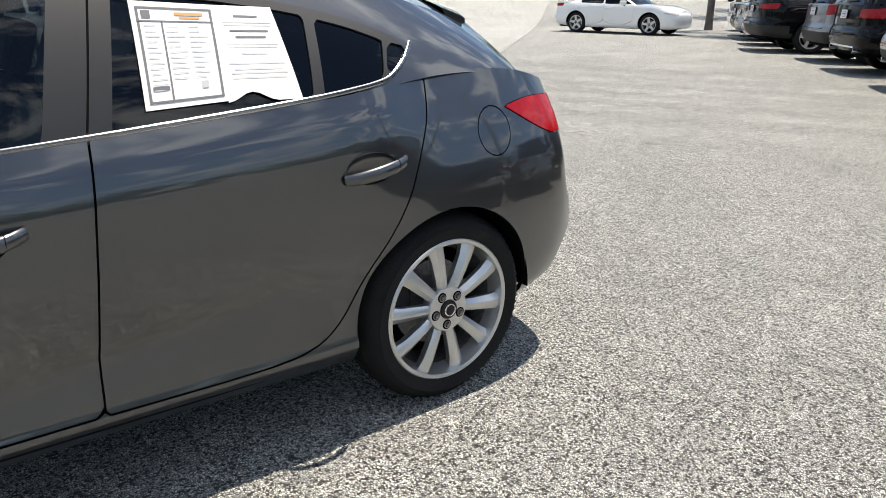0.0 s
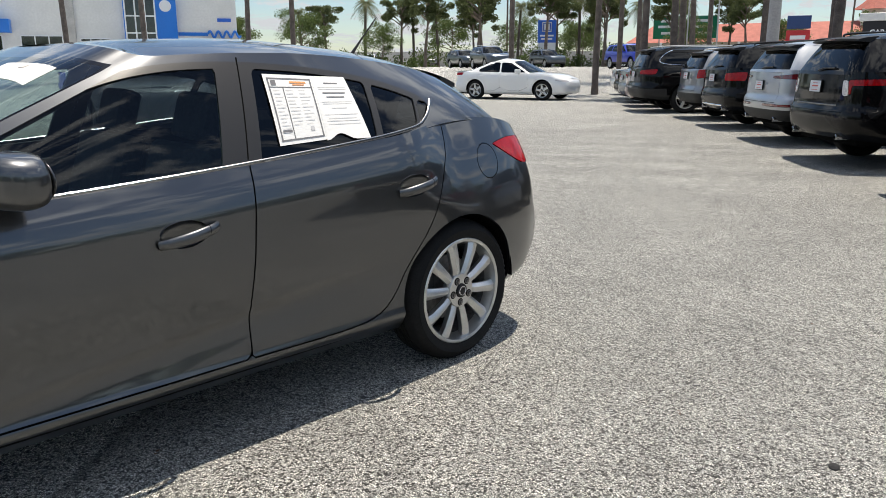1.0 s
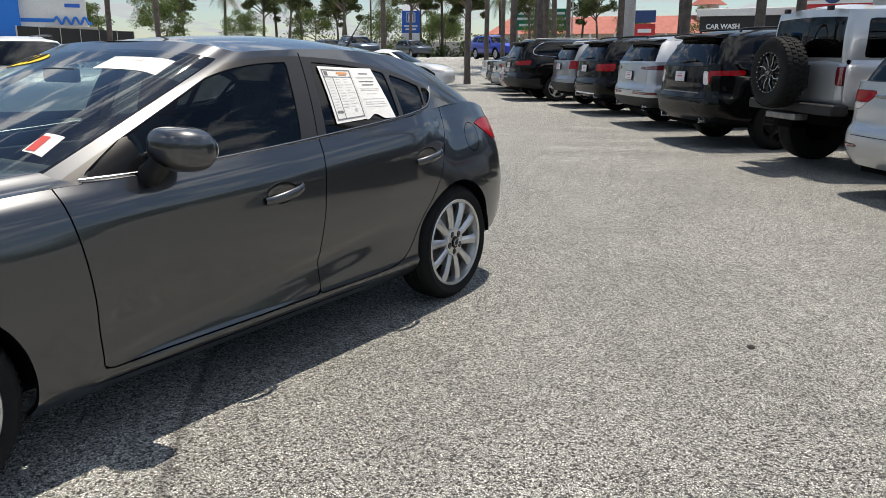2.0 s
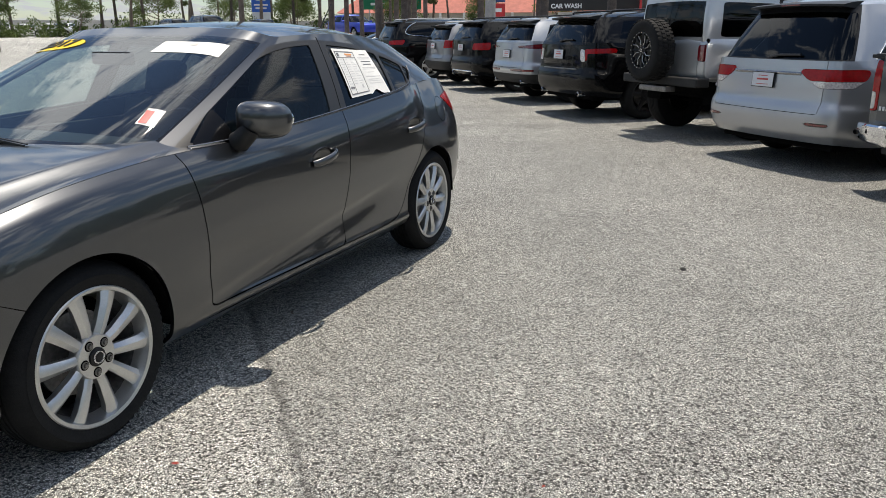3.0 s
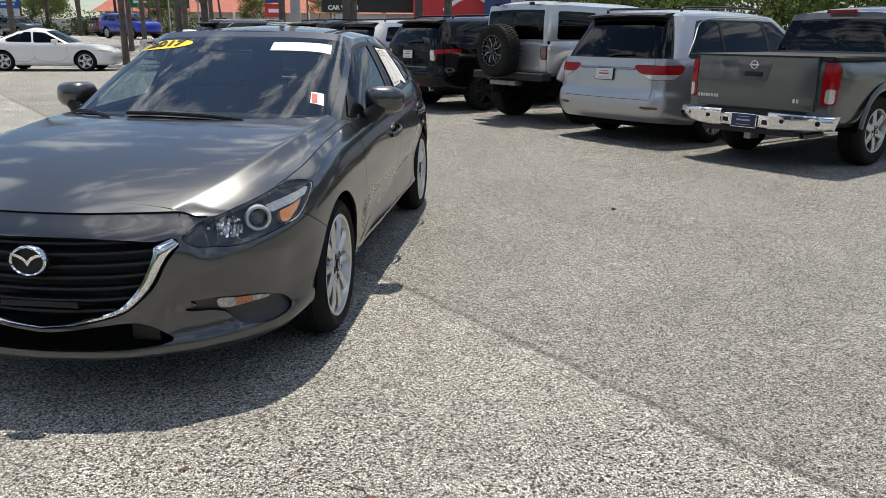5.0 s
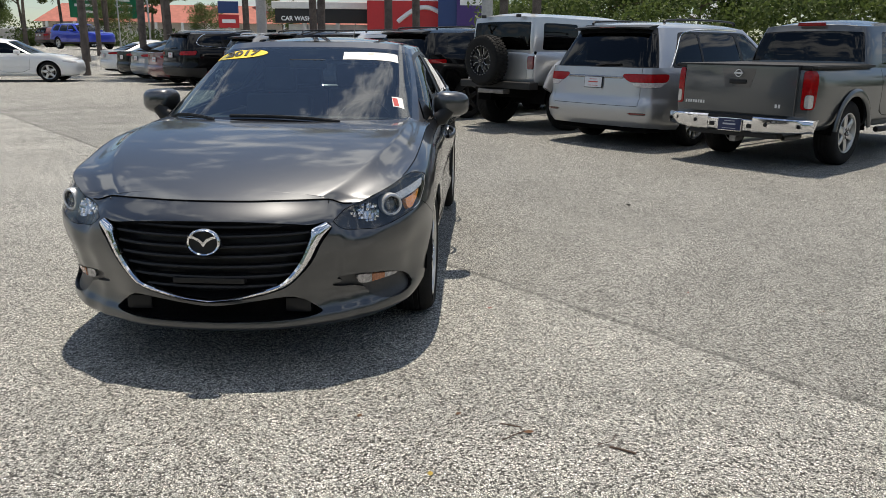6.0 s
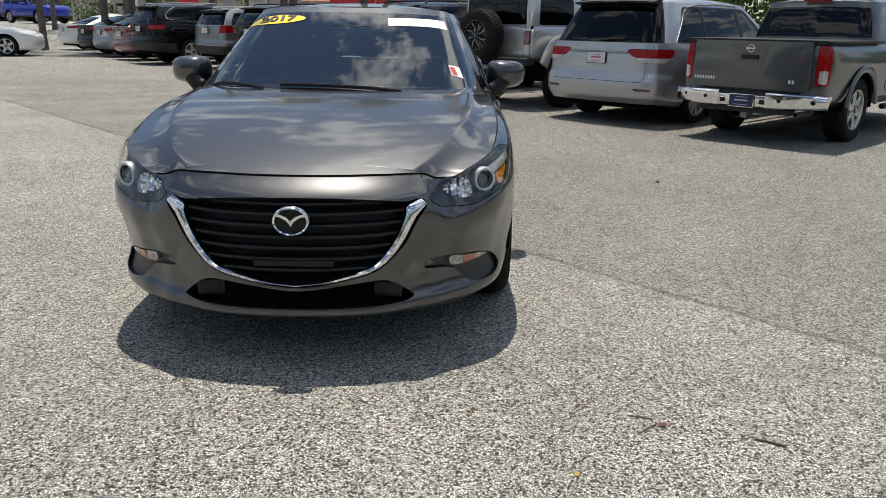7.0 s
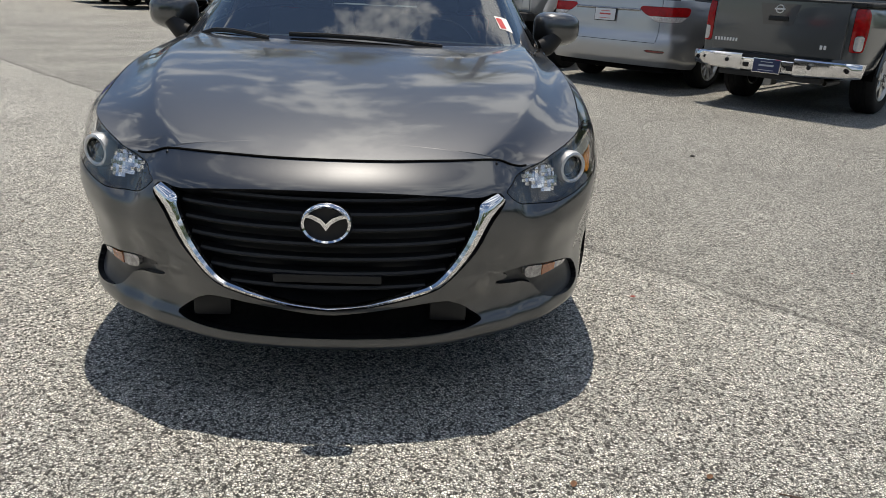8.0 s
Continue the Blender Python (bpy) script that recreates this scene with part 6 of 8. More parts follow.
# -- the grey pickup truck
def pickup(m):
    s = dict(L=5.2, W=1.77, H=1.73, wb=3.2, fo=0.9, zb=0.42, belt=(1.12, 1.15), nose=(1.0, 1.08), cowl=-1.35, roof_w=1.34, roof_y=(-0.62, 1.72), house_back=1.58, wheel=0.385, rim=0.235, tyre_w=0.26, spokes=6, style="five", rim_mat=ALLOY, fine=True,
             paint=SLATE_GRAY, tail="flat", tail_top=1.16, round=0.45, gate=(0, 0), doors=((-1.02, -0.02), (0.02, 0.82)), arch=0.075, handle=CHROME,
             lamps=[([(0.87, 0.715), (0.77, 0.715), (0.77, 0.86), (0.87, 0.86)], WHITE_LENS, "clear reversing light"), ([(0.89, 0.70), (0.735, 0.70), (0.735, 1.12), (0.89, 1.12), (0.93, 1.07), (0.91, 0.76)], RED_LENS, "tall red tail light")],
             panes=[[(-0.86, 0.1), (-0.45, 0.86), (-0.02, 0.86), (-0.04, 0.1)], [(0.06, 0.1), (0.06, 0.86), (0.62, 0.86), (0.72, 0.1)]], rear_u=7.35, rear_h=(0.16, 0.86), side_glass=SMOKED, rails=None, roof_drop=0.10)
    car, tree, yr = vehicle("pickup_truck", "dark grey pickup truck with a chrome rear bumper", "pickup truck", m, s)
    w = 0.885
    # flat bed cover
    part("bed_cover", box_bm(-w + 0.07, w - 0.07, yr - 1.60, yr - 0.03, 1.135, 1.18, 0.015), DULL_BLACK, car, "flat black bed cover")
    for sx in (1, -1):
        part("bed_rail", box_bm(sx * (w - 0.055) - 0.04, sx * (w - 0.055) + 0.04, yr - 1.60, yr - 0.05, 1.14, 1.172, 0.012), DULL_BLACK, car)
    # tailgate with its joint, recess and handle
    tg = part("tailgate", box_bm(-0.69, 0.69, yr - 0.03, yr + 0.018, 0.62, 1.165, 0.014, 3), SLATE_GRAY, car)
    part("tailgate_cap", box_bm(-0.695, 0.695, yr - 0.05, yr + 0.022, 1.162, 1.18, 0.006), DULL_BLACK, tg)
    # no hollow here: a flat plate with the recess's shade in its darker colour
    part("handle_recess", plate_bm([(-0.21, 1.13), (0.21, 1.13), (0.155, 0.915), (-0.155, 0.915)], yr + 0.0, yr + 0.021), material("recess_shade_paint", (0.05, 0.05, 0.053), 0.35, 0.5, 0.8), tg)
    part("tailgate_handle", box_bm(-0.105, 0.105, yr + 0.015, yr + 0.034, 0.955, 1.005, 0.012), BLACK, tg)
    bd = part("badge", lathe_bm([(yr + 0.02, 0.045), (yr + 0.032, 0.043), (yr + 0.032, 0.035), (yr + 0.02, 0.033)], 32, "y", at=(0, 0, 1.077)), BADGE, tg, "round chrome badge")
    part("badge_bar", box_bm(-0.055, 0.055, yr + 0.02, yr + 0.034, 1.069, 1.085, 0.003), BADGE, bd)
    # raised model lettering, drawn as plain chrome bars
    for count, x, z, size in ((8, 0.665, 0.712, 0.042), (2, -0.47, 0.705, 0.048)):
        for k in range(count):
            xa = x - k * size * 0.80
            part("letter_bar", box_bm(xa - size * 0.50, xa, yr + 0.016, yr + 0.022, z, z + size * 0.85, 0.002), BADGE, tg, "raised chrome bar")
    # chrome bumper in three pieces, step pad, plate
    bump = part("rear_bumper", box_bm(-0.30, 0.30, yr - 0.05, yr + 0.10, 0.43, 0.56, 0.02, 3), CHROME, car, "chrome rear bumper")
    for sx in (1, -1):
        bm = bmesh.new()
        rows = []
        for j in range(9):
            t = j / 8
            x = sx * (0.28 + 0.62 * t)
            y = yr + 0.13 - 0.16 * t**3
            z0, z1 = 0.415 + 0.03 * t, 0.60 - 0.01 * t
            rows.append([bm.verts.new(c) for c in ((x, y - 0.13, z1), (x, y - 0.015, z1), (x, y, z1 - 0.015), (x, y + 0.004, (z0 + z1) / 2), (x, y - 0.01, z0 + 0.015), (x, y - 0.03, z0))])
        for a, b in zip(rows[:-1], rows[1:]):
            for j in range(5):
                bm.faces.new((a[j], b[j], b[j + 1], a[j + 1]))
        bm.faces.new(rows[0])
        bm.faces.new(rows[-1][::-1])
        bmesh.ops.recalc_face_normals(bm, faces=bm.faces)
        part("bumper_end", bm, CHROME, bump)
        for x in (0.44, 0.80):
            part("sensor", lathe_bm([(yr + 0.10, 0.022), (yr + 0.139 - 0.06 * (x > 0.6), 0.022), (yr + 0.142 - 0.06 * (x > 0.6), 0.0)], 14, "y", at=(sx * x, 0, 0.52)), BLACK, bump)
        part("tow_slot", box_bm(sx * 0.235 - 0.035, sx * 0.235 + 0.035, yr + 0.08, yr + 0.104, 0.465, 0.515, 0.01), BLACK, bump)
    part("step_pad", box_bm(-0.60, 0.60, yr - 0.06, yr + 0.09, 0.565, 0.60, 0.01), DULL_BLACK, bump)
    part("bumper_skirt", box_bm(-0.55, 0.55, yr - 0.08, yr + 0.06, 0.36, 0.42, 0.015), DULL_BLACK, bump)
    part("tow_hitch", box_bm(-0.04, 0.04, yr - 0.15, yr + 0.02, 0.29, 0.37, 0.008), STEEL, car)
    part("spare_carrier", box_bm(-0.28, 0.28, yr - 0.9, yr - 0.35, 0.36, 0.44, 0.04), DARK, car)
    plate_on(car, yr + 0.118, 0.495, 0.30, 0.15, 0, PLATE_NAVY, material("plate_grey_print", (0.45, 0.47, 0.52), 0.4), CHROME)
    part("brake_light", box_bm(-0.17, 0.17, yr - 1.70, yr - 1.655, 1.635, 1.675, 0.008), RED_LENS, car, "red high brake light")
    part("exhaust_tip", lathe_bm([(yr - 0.5, 0.03), (yr - 0.1, 0.03), (yr - 0.1, 0.024), (yr - 0.4, 0.022)], 14, "y", at=(-0.55, 0, 0.36)), STEEL, car)
    # flared arches and a side step
    for sx in (1, -1):
        for ay in (-1.6, 1.6):
            pts = [(sx * (w + 0.008), ay + 0.475 * math.cos(a), 0.385 + 0.475 * math.sin(a)) for a in np.linspace(0.1, math.pi - 0.1, 22)]
            part("wheel_flare", tube_bm(pts, 0.045, 8, flat=0.45, up=(1, 0, 0)), SLATE_GRAY, car)
        part("side_step", tube_bm([(sx * 0.93, -1.0, 0.40), (sx * 0.96, -0.9, 0.40), (sx * 0.96, 0.9, 0.40), (sx * 0.93, 1.0, 0.40)], 0.035, 8), DULL_BLACK, car)
    return car


pickup(at_tail(4.085, 4.01))


# -- the silver off-roader with its spare wheel
def offroader(m):
    s = dict(L=4.2, W=1.62, H=1.88, wb=2.75, fo=0.65, zb=0.70, belt=(1.27, 1.27), nose=(1.15, 1.22), cowl=-0.75, roof_w=1.42, roof_y=(-0.35, 0.06), house_back=0.02, wheel=0.44, rim=0.225, tyre_w=0.28, spokes=8, style="thin", rim_mat=DARK_ALLOY, inset=-0.16,
             paint=LIGHT_SILVER, tail="flat", tail_top=1.27, round=0.28, gate=(0.60, 0.80), doors=((-0.50, 0.25), (0.30, 0.98)), arch=0.10, roof_drop=0.075,
             lamps=[([(0.74, 1.0), (0.60, 1.0), (0.60, 1.20), (0.74, 1.20)], DARK_RED, "square dark red tail light")],
             panes=[[(-0.36, 0.1), (-0.2, 0.84), (0.2, 0.84), (0.2, 0.1)], [(0.34, 0.1), (0.34, 0.84), (0.92, 0.84), (0.92, 0.1)], [(1.10, 0.1), (1.10, 0.84), (1.92, 0.84), (1.94, 0.1)]], rear_u=7.55, rear_h=(0.10, 0.86), rails=None)
    car, tree, yr = vehicle("off_road_car", "silver boxy off-road car with a spare wheel", "off-road car", m, s)
    for sx in (1, -1):
        for ay in (-1.375, 1.375):
            pts = [(sx * 0.895, ay - 0.66, 0.62), (sx * 0.905, ay - 0.52, 0.86), (sx * 0.91, ay - 0.30, 1.03), (sx * 0.91, ay + 0.28, 1.04), (sx * 0.905, ay + 0.50, 0.90), (sx * 0.895, ay + 0.62, 0.68)]
            bm = tube_bm(catmull(pts, 4)[0], 0.11, 8, flat=0.32, up=(1, 0, 0))
            part("wheel_flare", bm, LIGHT_SILVER, car)
        part("hinge", box_bm(sx * 0.40 - 0.035, sx * 0.40 + 0.035, yr - 0.02, yr + 0.03, 1.80, 1.85, 0.01), BLACK, car)
    bp = part("rear_bumper", box_bm(-0.82, 0.82, yr - 0.06, yr + 0.15, 0.68, 0.80, 0.03, 3), DULL_BLACK, car, "black steel rear bumper")
    part("bumper_step", box_bm(-0.30, 0.30, yr + 0.06, yr + 0.22, 0.60, 0.67, 0.015), STEEL, bp)
    part("spare_mount", box_bm(-0.14, 0.14, yr - 0.01, yr + 0.14, 0.95, 1.22, 0.02), DULL_BLACK, car)
    # thin black plate stands in for the shadow on the tailgate's left side
    part("gate_stripe", box_bm(0.34, 0.60, yr + 0.002, yr + 0.012, 1.0, 1.24, 0.004), DULL_BLACK, car)
    part("axle", lathe_bm([(-0.7, 0.05), (-0.12, 0.06), (-0.1, 0.15), (0.1, 0.15), (0.12, 0.06), (0.7, 0.05)], 16, "x", at=(0, 1.375, 0.44)), DARK, car)
    sp = part("spare_wheel", lathe_bm([(0.10, 0.20), (0.0, 0.18), (-0.1, 0.19)], 32), STEEL, car, "black off-road spare wheel on the tail")
    wheel_parts(sp, 0.398, 0.27, 0.235, 8, DARK_ALLOY, "thin", True)
    # heavy tread: staggered blocks round the tyre
    bm = bmesh.new()
    for j in range(40):
        for c, turn in ((-0.098, 0.0), (-0.034, 0.5), (0.034, 0.0), (0.098, 0.5)):
            lug = box_bm(-0.027, 0.027, -0.020, 0.020, 0.388, 0.406 - 0.010 * (abs(c) > 0.08), 0.004, 1)
            bmesh.ops.transform(lug, matrix=pose(c, 0, 0, 360 * (j + turn) / 40), verts=lug.verts)
            me = bpy.data.meshes.new("lug")
            lug.to_mesh(me)
            lug.free()
            bm.from_mesh(me)
            bpy.data.meshes.remove(me)
    part("tyre_tread", bm, RUBBER, sp, "knobbly off-road tread")
    sp.matrix_local = pose(0.06, yr + 0.265, 1.125, 0, 0, 90)
    bolt = None
    for j in range(24):
        a = 2 * math.pi * j / 24
        if bolt is None:
            ob = part("rim_bolt", lathe_bm([(0.118, 0.007), (0.128, 0.006), (0.129, 0.0)], 8), ALLOY, sp)
            bolt = ob.data
        else:
            ob = part("rim_bolt", bolt, ALLOY, sp)
        ob.location = (0.01, 0.228 * math.cos(a), 0.228 * math.sin(a))
    for j in range(8):
        a = 2 * math.pi * (j + 0.5) / 8
        bm = tube_bm([(0.112, 0.07 * math.sin(a), 0.07 * math.cos(a)), (0.119, 0.13 * math.sin(a + 0.12), 0.13 * math.cos(a + 0.12)), (0.121, 0.20 * math.sin(a - 0.05), 0.20 * math.cos(a - 0.05))], 0.005, 6)
        part("spoke_edge", bm, ALLOY, sp, "bright machined spoke edge")
    return car


offroader(at_tail(1.39, 7.82))

# -- sport utility vehicles further along the row
vehicle("sport_utility_vehicle", "glossy black sport utility vehicle with red wrap-round tail lights", "suv", at_tail(-0.60, 9.50), more(
    SUV, L=5.05, W=1.98, H=1.67, wb=3.02, fo=0.92, paint=BLACK_PAINT, belt=(1.10, 1.18), plate_z=1.0, bumper_z=0.66, gate=(0.72, 0.70), low=BLACK_PAINT, rim_mat=DARK_ALLOY, handle=BLACK_PAINT,
    lamps=[([(0.76, 0.90), (0.64, 0.90), (0.62, 1.085), (0.72, 1.085)], CLEAR_TAIL, "pale upright tail light"), ([(1.32, 1.03), (0.79, 1.02), (0.80, 0.93), (0.768, 0.90), (0.728, 1.09), (1.34, 1.10)], RED_LENS, "red tail light wrapping round the corner")],
    bars=[(0.78, 1.1, 0.02, STEEL, "grey tailgate trim")], exhaust=((0.62, 0.40),), rails=DARK_ALLOY), "cars parked in the row")
vehicle("sport_utility_vehicle", "silver sport utility vehicle with slim red tail lights", "suv", at_tail(-2.25, 11.70), more(
    SUV, L=4.78, W=1.88, H=1.62, wb=2.77, paint=SILVER_PAINT, low=DULL_BLACK, belt=(1.07, 1.16), bumper_z=0.55, plate_z=0.92,
    lamps=[([(1.15, 1.02), (0.45, 1.035), (0.44, 1.06), (1.18, 1.11)], DARK_RED, "slim dark red tail light"), ([(0.95, 0.60), (0.25, 0.60), (0.25, 0.635), (0.95, 0.635)], DARK_RED, "red reflector strip")],
    exhaust=((0.60, 0.40),)), "cars parked in the row")
vehicle("sport_utility_vehicle", "black sport utility vehicle with upright red tail lights", "suv", at_tail(-4.11, 13.84), more(
    SUV, paint=BLACK_PAINT, low=BLACK_PAINT, belt=(1.09, 1.16), lamps=[([(1.15, 0.93), (0.62, 0.93), (0.64, 1.07), (1.18, 1.09)], RED_LENS, "red tail light")], exhaust=((0.60, 0.40),), bars=[(0.46, 1.2, 0.03, CHROME, "chrome bumper strip")]), "cars parked in the row")
vehicle("sport_utility_vehicle", "grey compact sport utility vehicle with tall red tail lights", "suv", at_tail(-5.69, 15.78), more(
    SUV, L=4.6, W=1.84, H=1.58, wb=2.66, fo=0.9, paint=STEEL_GRAY, low=DULL_BLACK, belt=(1.05, 1.12), lamps=[([(1.10, 0.95), (0.66, 0.92), (0.70, 1.12), (1.14, 1.11)], RED_LENS, "tall red tail light")], rails=ALLOY), "cars parked in the row")
vehicle("sport_utility_vehicle", "black three-row sport utility vehicle with bright roof rails", "suv", at_tail(-8.07, 17.45), more(
    SUV, L=4.95, W=1.96, H=1.68, wb=2.82, paint=BLACK_PAINT, low=DULL_BLACK, belt=(1.10, 1.14), bumper_z=0.62, rails=ALLOY, lamps=[([(1.18, 0.98), (0.55, 0.98), (0.60, 1.08), (1.25, 1.11)], RED_LENS, "red tail light")], trim=True,
    trim_line=[[(0.2, 1.64), (1.2, 1.63), (1.75, 1.58), (2.05, 1.40), (2.0, 1.25), (1.2, 1.19), (0.2, 1.18)]]), "cars parked in the row")

SEDAN = dict(L=4.88, W=1.86, H=1.45, wb=2.83, fo=0.97, zb=0.20, belt=(0.93, 0.97), nose=(0.72, 0.90), cowl=-1.05, roof_w=1.14, roof_y=(-0.10, 1.35), house_back=0.42, wheel=0.335, rim=0.235, tyre_w=0.22, spokes=5, rim_mat=ALLOY, gate=(0.62, 0.62), bumper_z=0,
             doors=((-0.75, 0.28), (0.31, 1.18)), tail_top=1.0, roof_drop=0.14, rear_u=7.2, rear_h=(0.16, 0.93), side_glass=PRIVACY,
             panes=[[(-0.70, 0.12), (-0.02, 0.86), (0.36, 0.88), (0.30, 0.1)], [(0.36, 0.1), (0.42, 0.88), (0.80, 0.86), (1.22, 0.35), (1.20, 0.1)]], plate_z=0.80,
             lamps=[([(1.15, 0.86), (0.45, 0.86), (0.42, 0.92), (1.0, 0.95), (1.22, 0.95)], RED_LENS, "red tail light")],
             noses=[([(0.52, 0.62), (1.05, 0.66), (1.16, 0.72), (0.95, 0.72), (0.50, 0.68)], WHITE_LENS, "clear headlight")])


def sedan(label, m, body, group="cars parked in the row", **kw):
    s = more(SEDAN, paint=body, **kw)
    car, tree, yr = vehicle("sedan_car", label, "car", m, s, group)
    # the boot lid closes the sheet behind the rear window
    z0 = 1.0
    rows, bm = [], bmesh.new()
    for j in range(11):
        x = -0.80 + 1.6 * j / 10
        t = (x / 0.8) ** 2
        rows.append([bm.verts.new(c) for c in ((x, yr - 0.95, z0 - 0.02 - 0.03 * t), (x, yr - 0.5, z0 + 0.015 - 0.03 * t), (x, yr - 0.15 - 0.04 * t, z0 + 0.018 - 0.025 * t), (x, yr - 0.07 - 0.09 * t, z0 - 0.03 - 0.02 * t))])
    for a, b in zip(rows[:-1], rows[1:]):
        for j in range(3):
            bm.faces.new((a[j], b[j], b[j + 1], a[j + 1]))
    bmesh.ops.recalc_face_normals(bm, faces=bm.faces)
    part("boot_lid", bm, body, car)
    return car


sedan("dark red sedan with its tail to the lane", at_tail(-9.47, 19.56), RED_PAINT)
sedan("silver-grey sedan parked between others", at_tail(-10.93, 21.5), STEEL_GRAY)
sedan("black sedan parked nose-in", at_tail(-12.34, 23.45), BLACK_PAINT)
sedan("white coupe with dark wheels", at_tail(-14.7, 26.9), WHITE_PAINT)
sedan("white sedan with dark windows standing across the lane", at_tail(-17.43, 20.85, 104), WHITE_PAINT, "", L=4.55, wb=2.66, fo=0.92, rim_mat=ALLOY, fine=True)


# ---- trees, poles, signs and buildings round the lot ----
def leaf_material(name, color, other):
    m = material(name, color, 0.6, spec=0.3, vary=0.0)
    n, l = m.node_tree.nodes, m.node_tree.links
    geo, mx = n.new("ShaderNodeNewGeometry"), n.new("ShaderNodeMix")
    mx.data_type = "RGBA"
    mx.inputs[6].default_value, mx.inputs[7].default_value = (*color, 1), (*other, 1)
    l.new(geo.outputs["Random Per Island"], mx.inputs[0])
    p = n["Principled BSDF"]
    l.new(mx.outputs[2], p.inputs["Base Color"])
    tr, sh = n.new("ShaderNodeBsdfTranslucent"), n.new("ShaderNodeMixShader")
    l.new(mx.outputs[2], tr.inputs[0])
    sh.inputs[0].default_value = 0.4
    l.new(p.outputs[0], sh.inputs[1])
    l.new(tr.outputs[0], sh.inputs[2])
    l.new(sh.outputs[0], n["Material Output"].inputs[0])
    return m


LEAF = leaf_material("broad_leaf", (0.06, 0.095, 0.025), (0.12, 0.16, 0.05))
PINE = leaf_material("pine_needles", (0.07, 0.095, 0.035), (0.13, 0.15, 0.06))
FROND = leaf_material("palm_frond", (0.06, 0.085, 0.03), (0.15, 0.16, 0.07))
BARK = material("grey_brown_bark", (0.16, 0.125, 0.10), 0.95, vary=0.4, scale=3, bump=0.6, bump_scale=18)
PALM_BARK = material("palm_bark", (0.13, 0.105, 0.09), 0.95, vary=0.45, scale=5, bump=0.7, bump_scale=25)
CONCRETE = material("pale_concrete", (0.46, 0.45, 0.43), 0.85, vary=0.15, scale=2, bump=0.1, bump_scale=40)


def leaves_mesh(name, centres, spread, count, size, rng, flat=0.6):
    """Many small leaf sprays scattered in clumps round the centres."""
    c = np.array(centres)
    pick = rng.integers(0, len(c), count)
    d = rng.normal(size=(count, 3))
    d /= np.linalg.norm(d, axis=1, keepdims=True)
    r = np.asarray(spread)[pick][:, None] * rng.random((count, 1)) ** 0.45
    pos = c[pick] + d * r * np.array([1, 1, flat])
    a, b = rng.normal(size=(count, 3)), rng.normal(size=(count, 3))
    a /= np.linalg.norm(a, axis=1, keepdims=True)
    b -= a * (a * b).sum(1, keepdims=True)
    b /= np.linalg.norm(b, axis=1, keepdims=True)
    sz = size * (0.6 + 0.8 * rng.random((count, 1)))
    v = np.stack([pos - a * sz, pos + b * sz * 0.45, pos + a * sz, pos - b * sz * 0.45], 1).reshape(-1, 3)
    f = np.arange(count * 4).reshape(-1, 4)
    me = bpy.data.meshes.new(name)
    me.from_pydata(v.tolist(), [], f.tolist())
    me.update()
    return me


def broad_tree(name, label, m, height, width, seed, leaf=LEAF, pine=False, count=7500):
    rng = np.random.default_rng(seed)
    tree = holder(name, m, label, "tree")
    trunk_h = height * (0.55 if pine else 0.35)
    lean = rng.normal(size=2) * 0.03 * height
    pts = [(0, 0, -0.1), (lean[0] * 0.3, lean[1] * 0.3, trunk_h * 0.5), (lean[0], lean[1], trunk_h), (lean[0] * 1.4, lean[1] * 1.4, height * 0.85)]
    r0 = 0.028 * height
    part("trunk", tube_bm(catmull(pts, 5)[0], r0, 9, radii=list(np.linspace(r0, r0 * 0.25, 16))), BARK, tree)
    centres, spread = [], []
    limbs = 9 if not pine else 11
    for k in range(limbs):
        a = 2 * math.pi * k / limbs * 2.4 + rng.random()
        z0 = trunk_h + (height * 0.85 - trunk_h) * (k / limbs)
        reach = width * 0.5 * (0.55 + 0.5 * rng.random()) * (1 - 0.45 * k / limbs)
        e = Vector((lean[0] + reach * math.cos(a), lean[1] + reach * math.sin(a), z0 + height * (0.10 + 0.10 * rng.random())))
        st = Vector((lean[0], lean[1], z0))
        mid = (st + e) / 2 + Vector((0, 0, 0.03 * height))
        part("limb", tube_bm([st, mid, e], 0.1, 6, radii=[r0 * 0.4, r0 * 0.28, r0 * 0.1]), BARK, tree)
        for q, s in ((e, 0.17), (mid + Vector((rng.normal() * 0.4, rng.normal() * 0.4, 0.3)), 0.13), (e + Vector(rng.normal(size=3) * width * 0.10), 0.12)):
            centres.append(tuple(q))
            spread.append(width * s * (0.75 if pine else 1.0) * (0.8 + 0.4 * rng.random()))
    centres.append((lean[0] * 1.4, lean[1] * 1.4, height * 0.9))
    spread.append(width * 0.17)
    me = leaves_mesh("crown", centres, spread, count, height * (0.016 if pine else 0.018), rng, 0.7)
    part("crown", me, leaf, tree)
    return tree


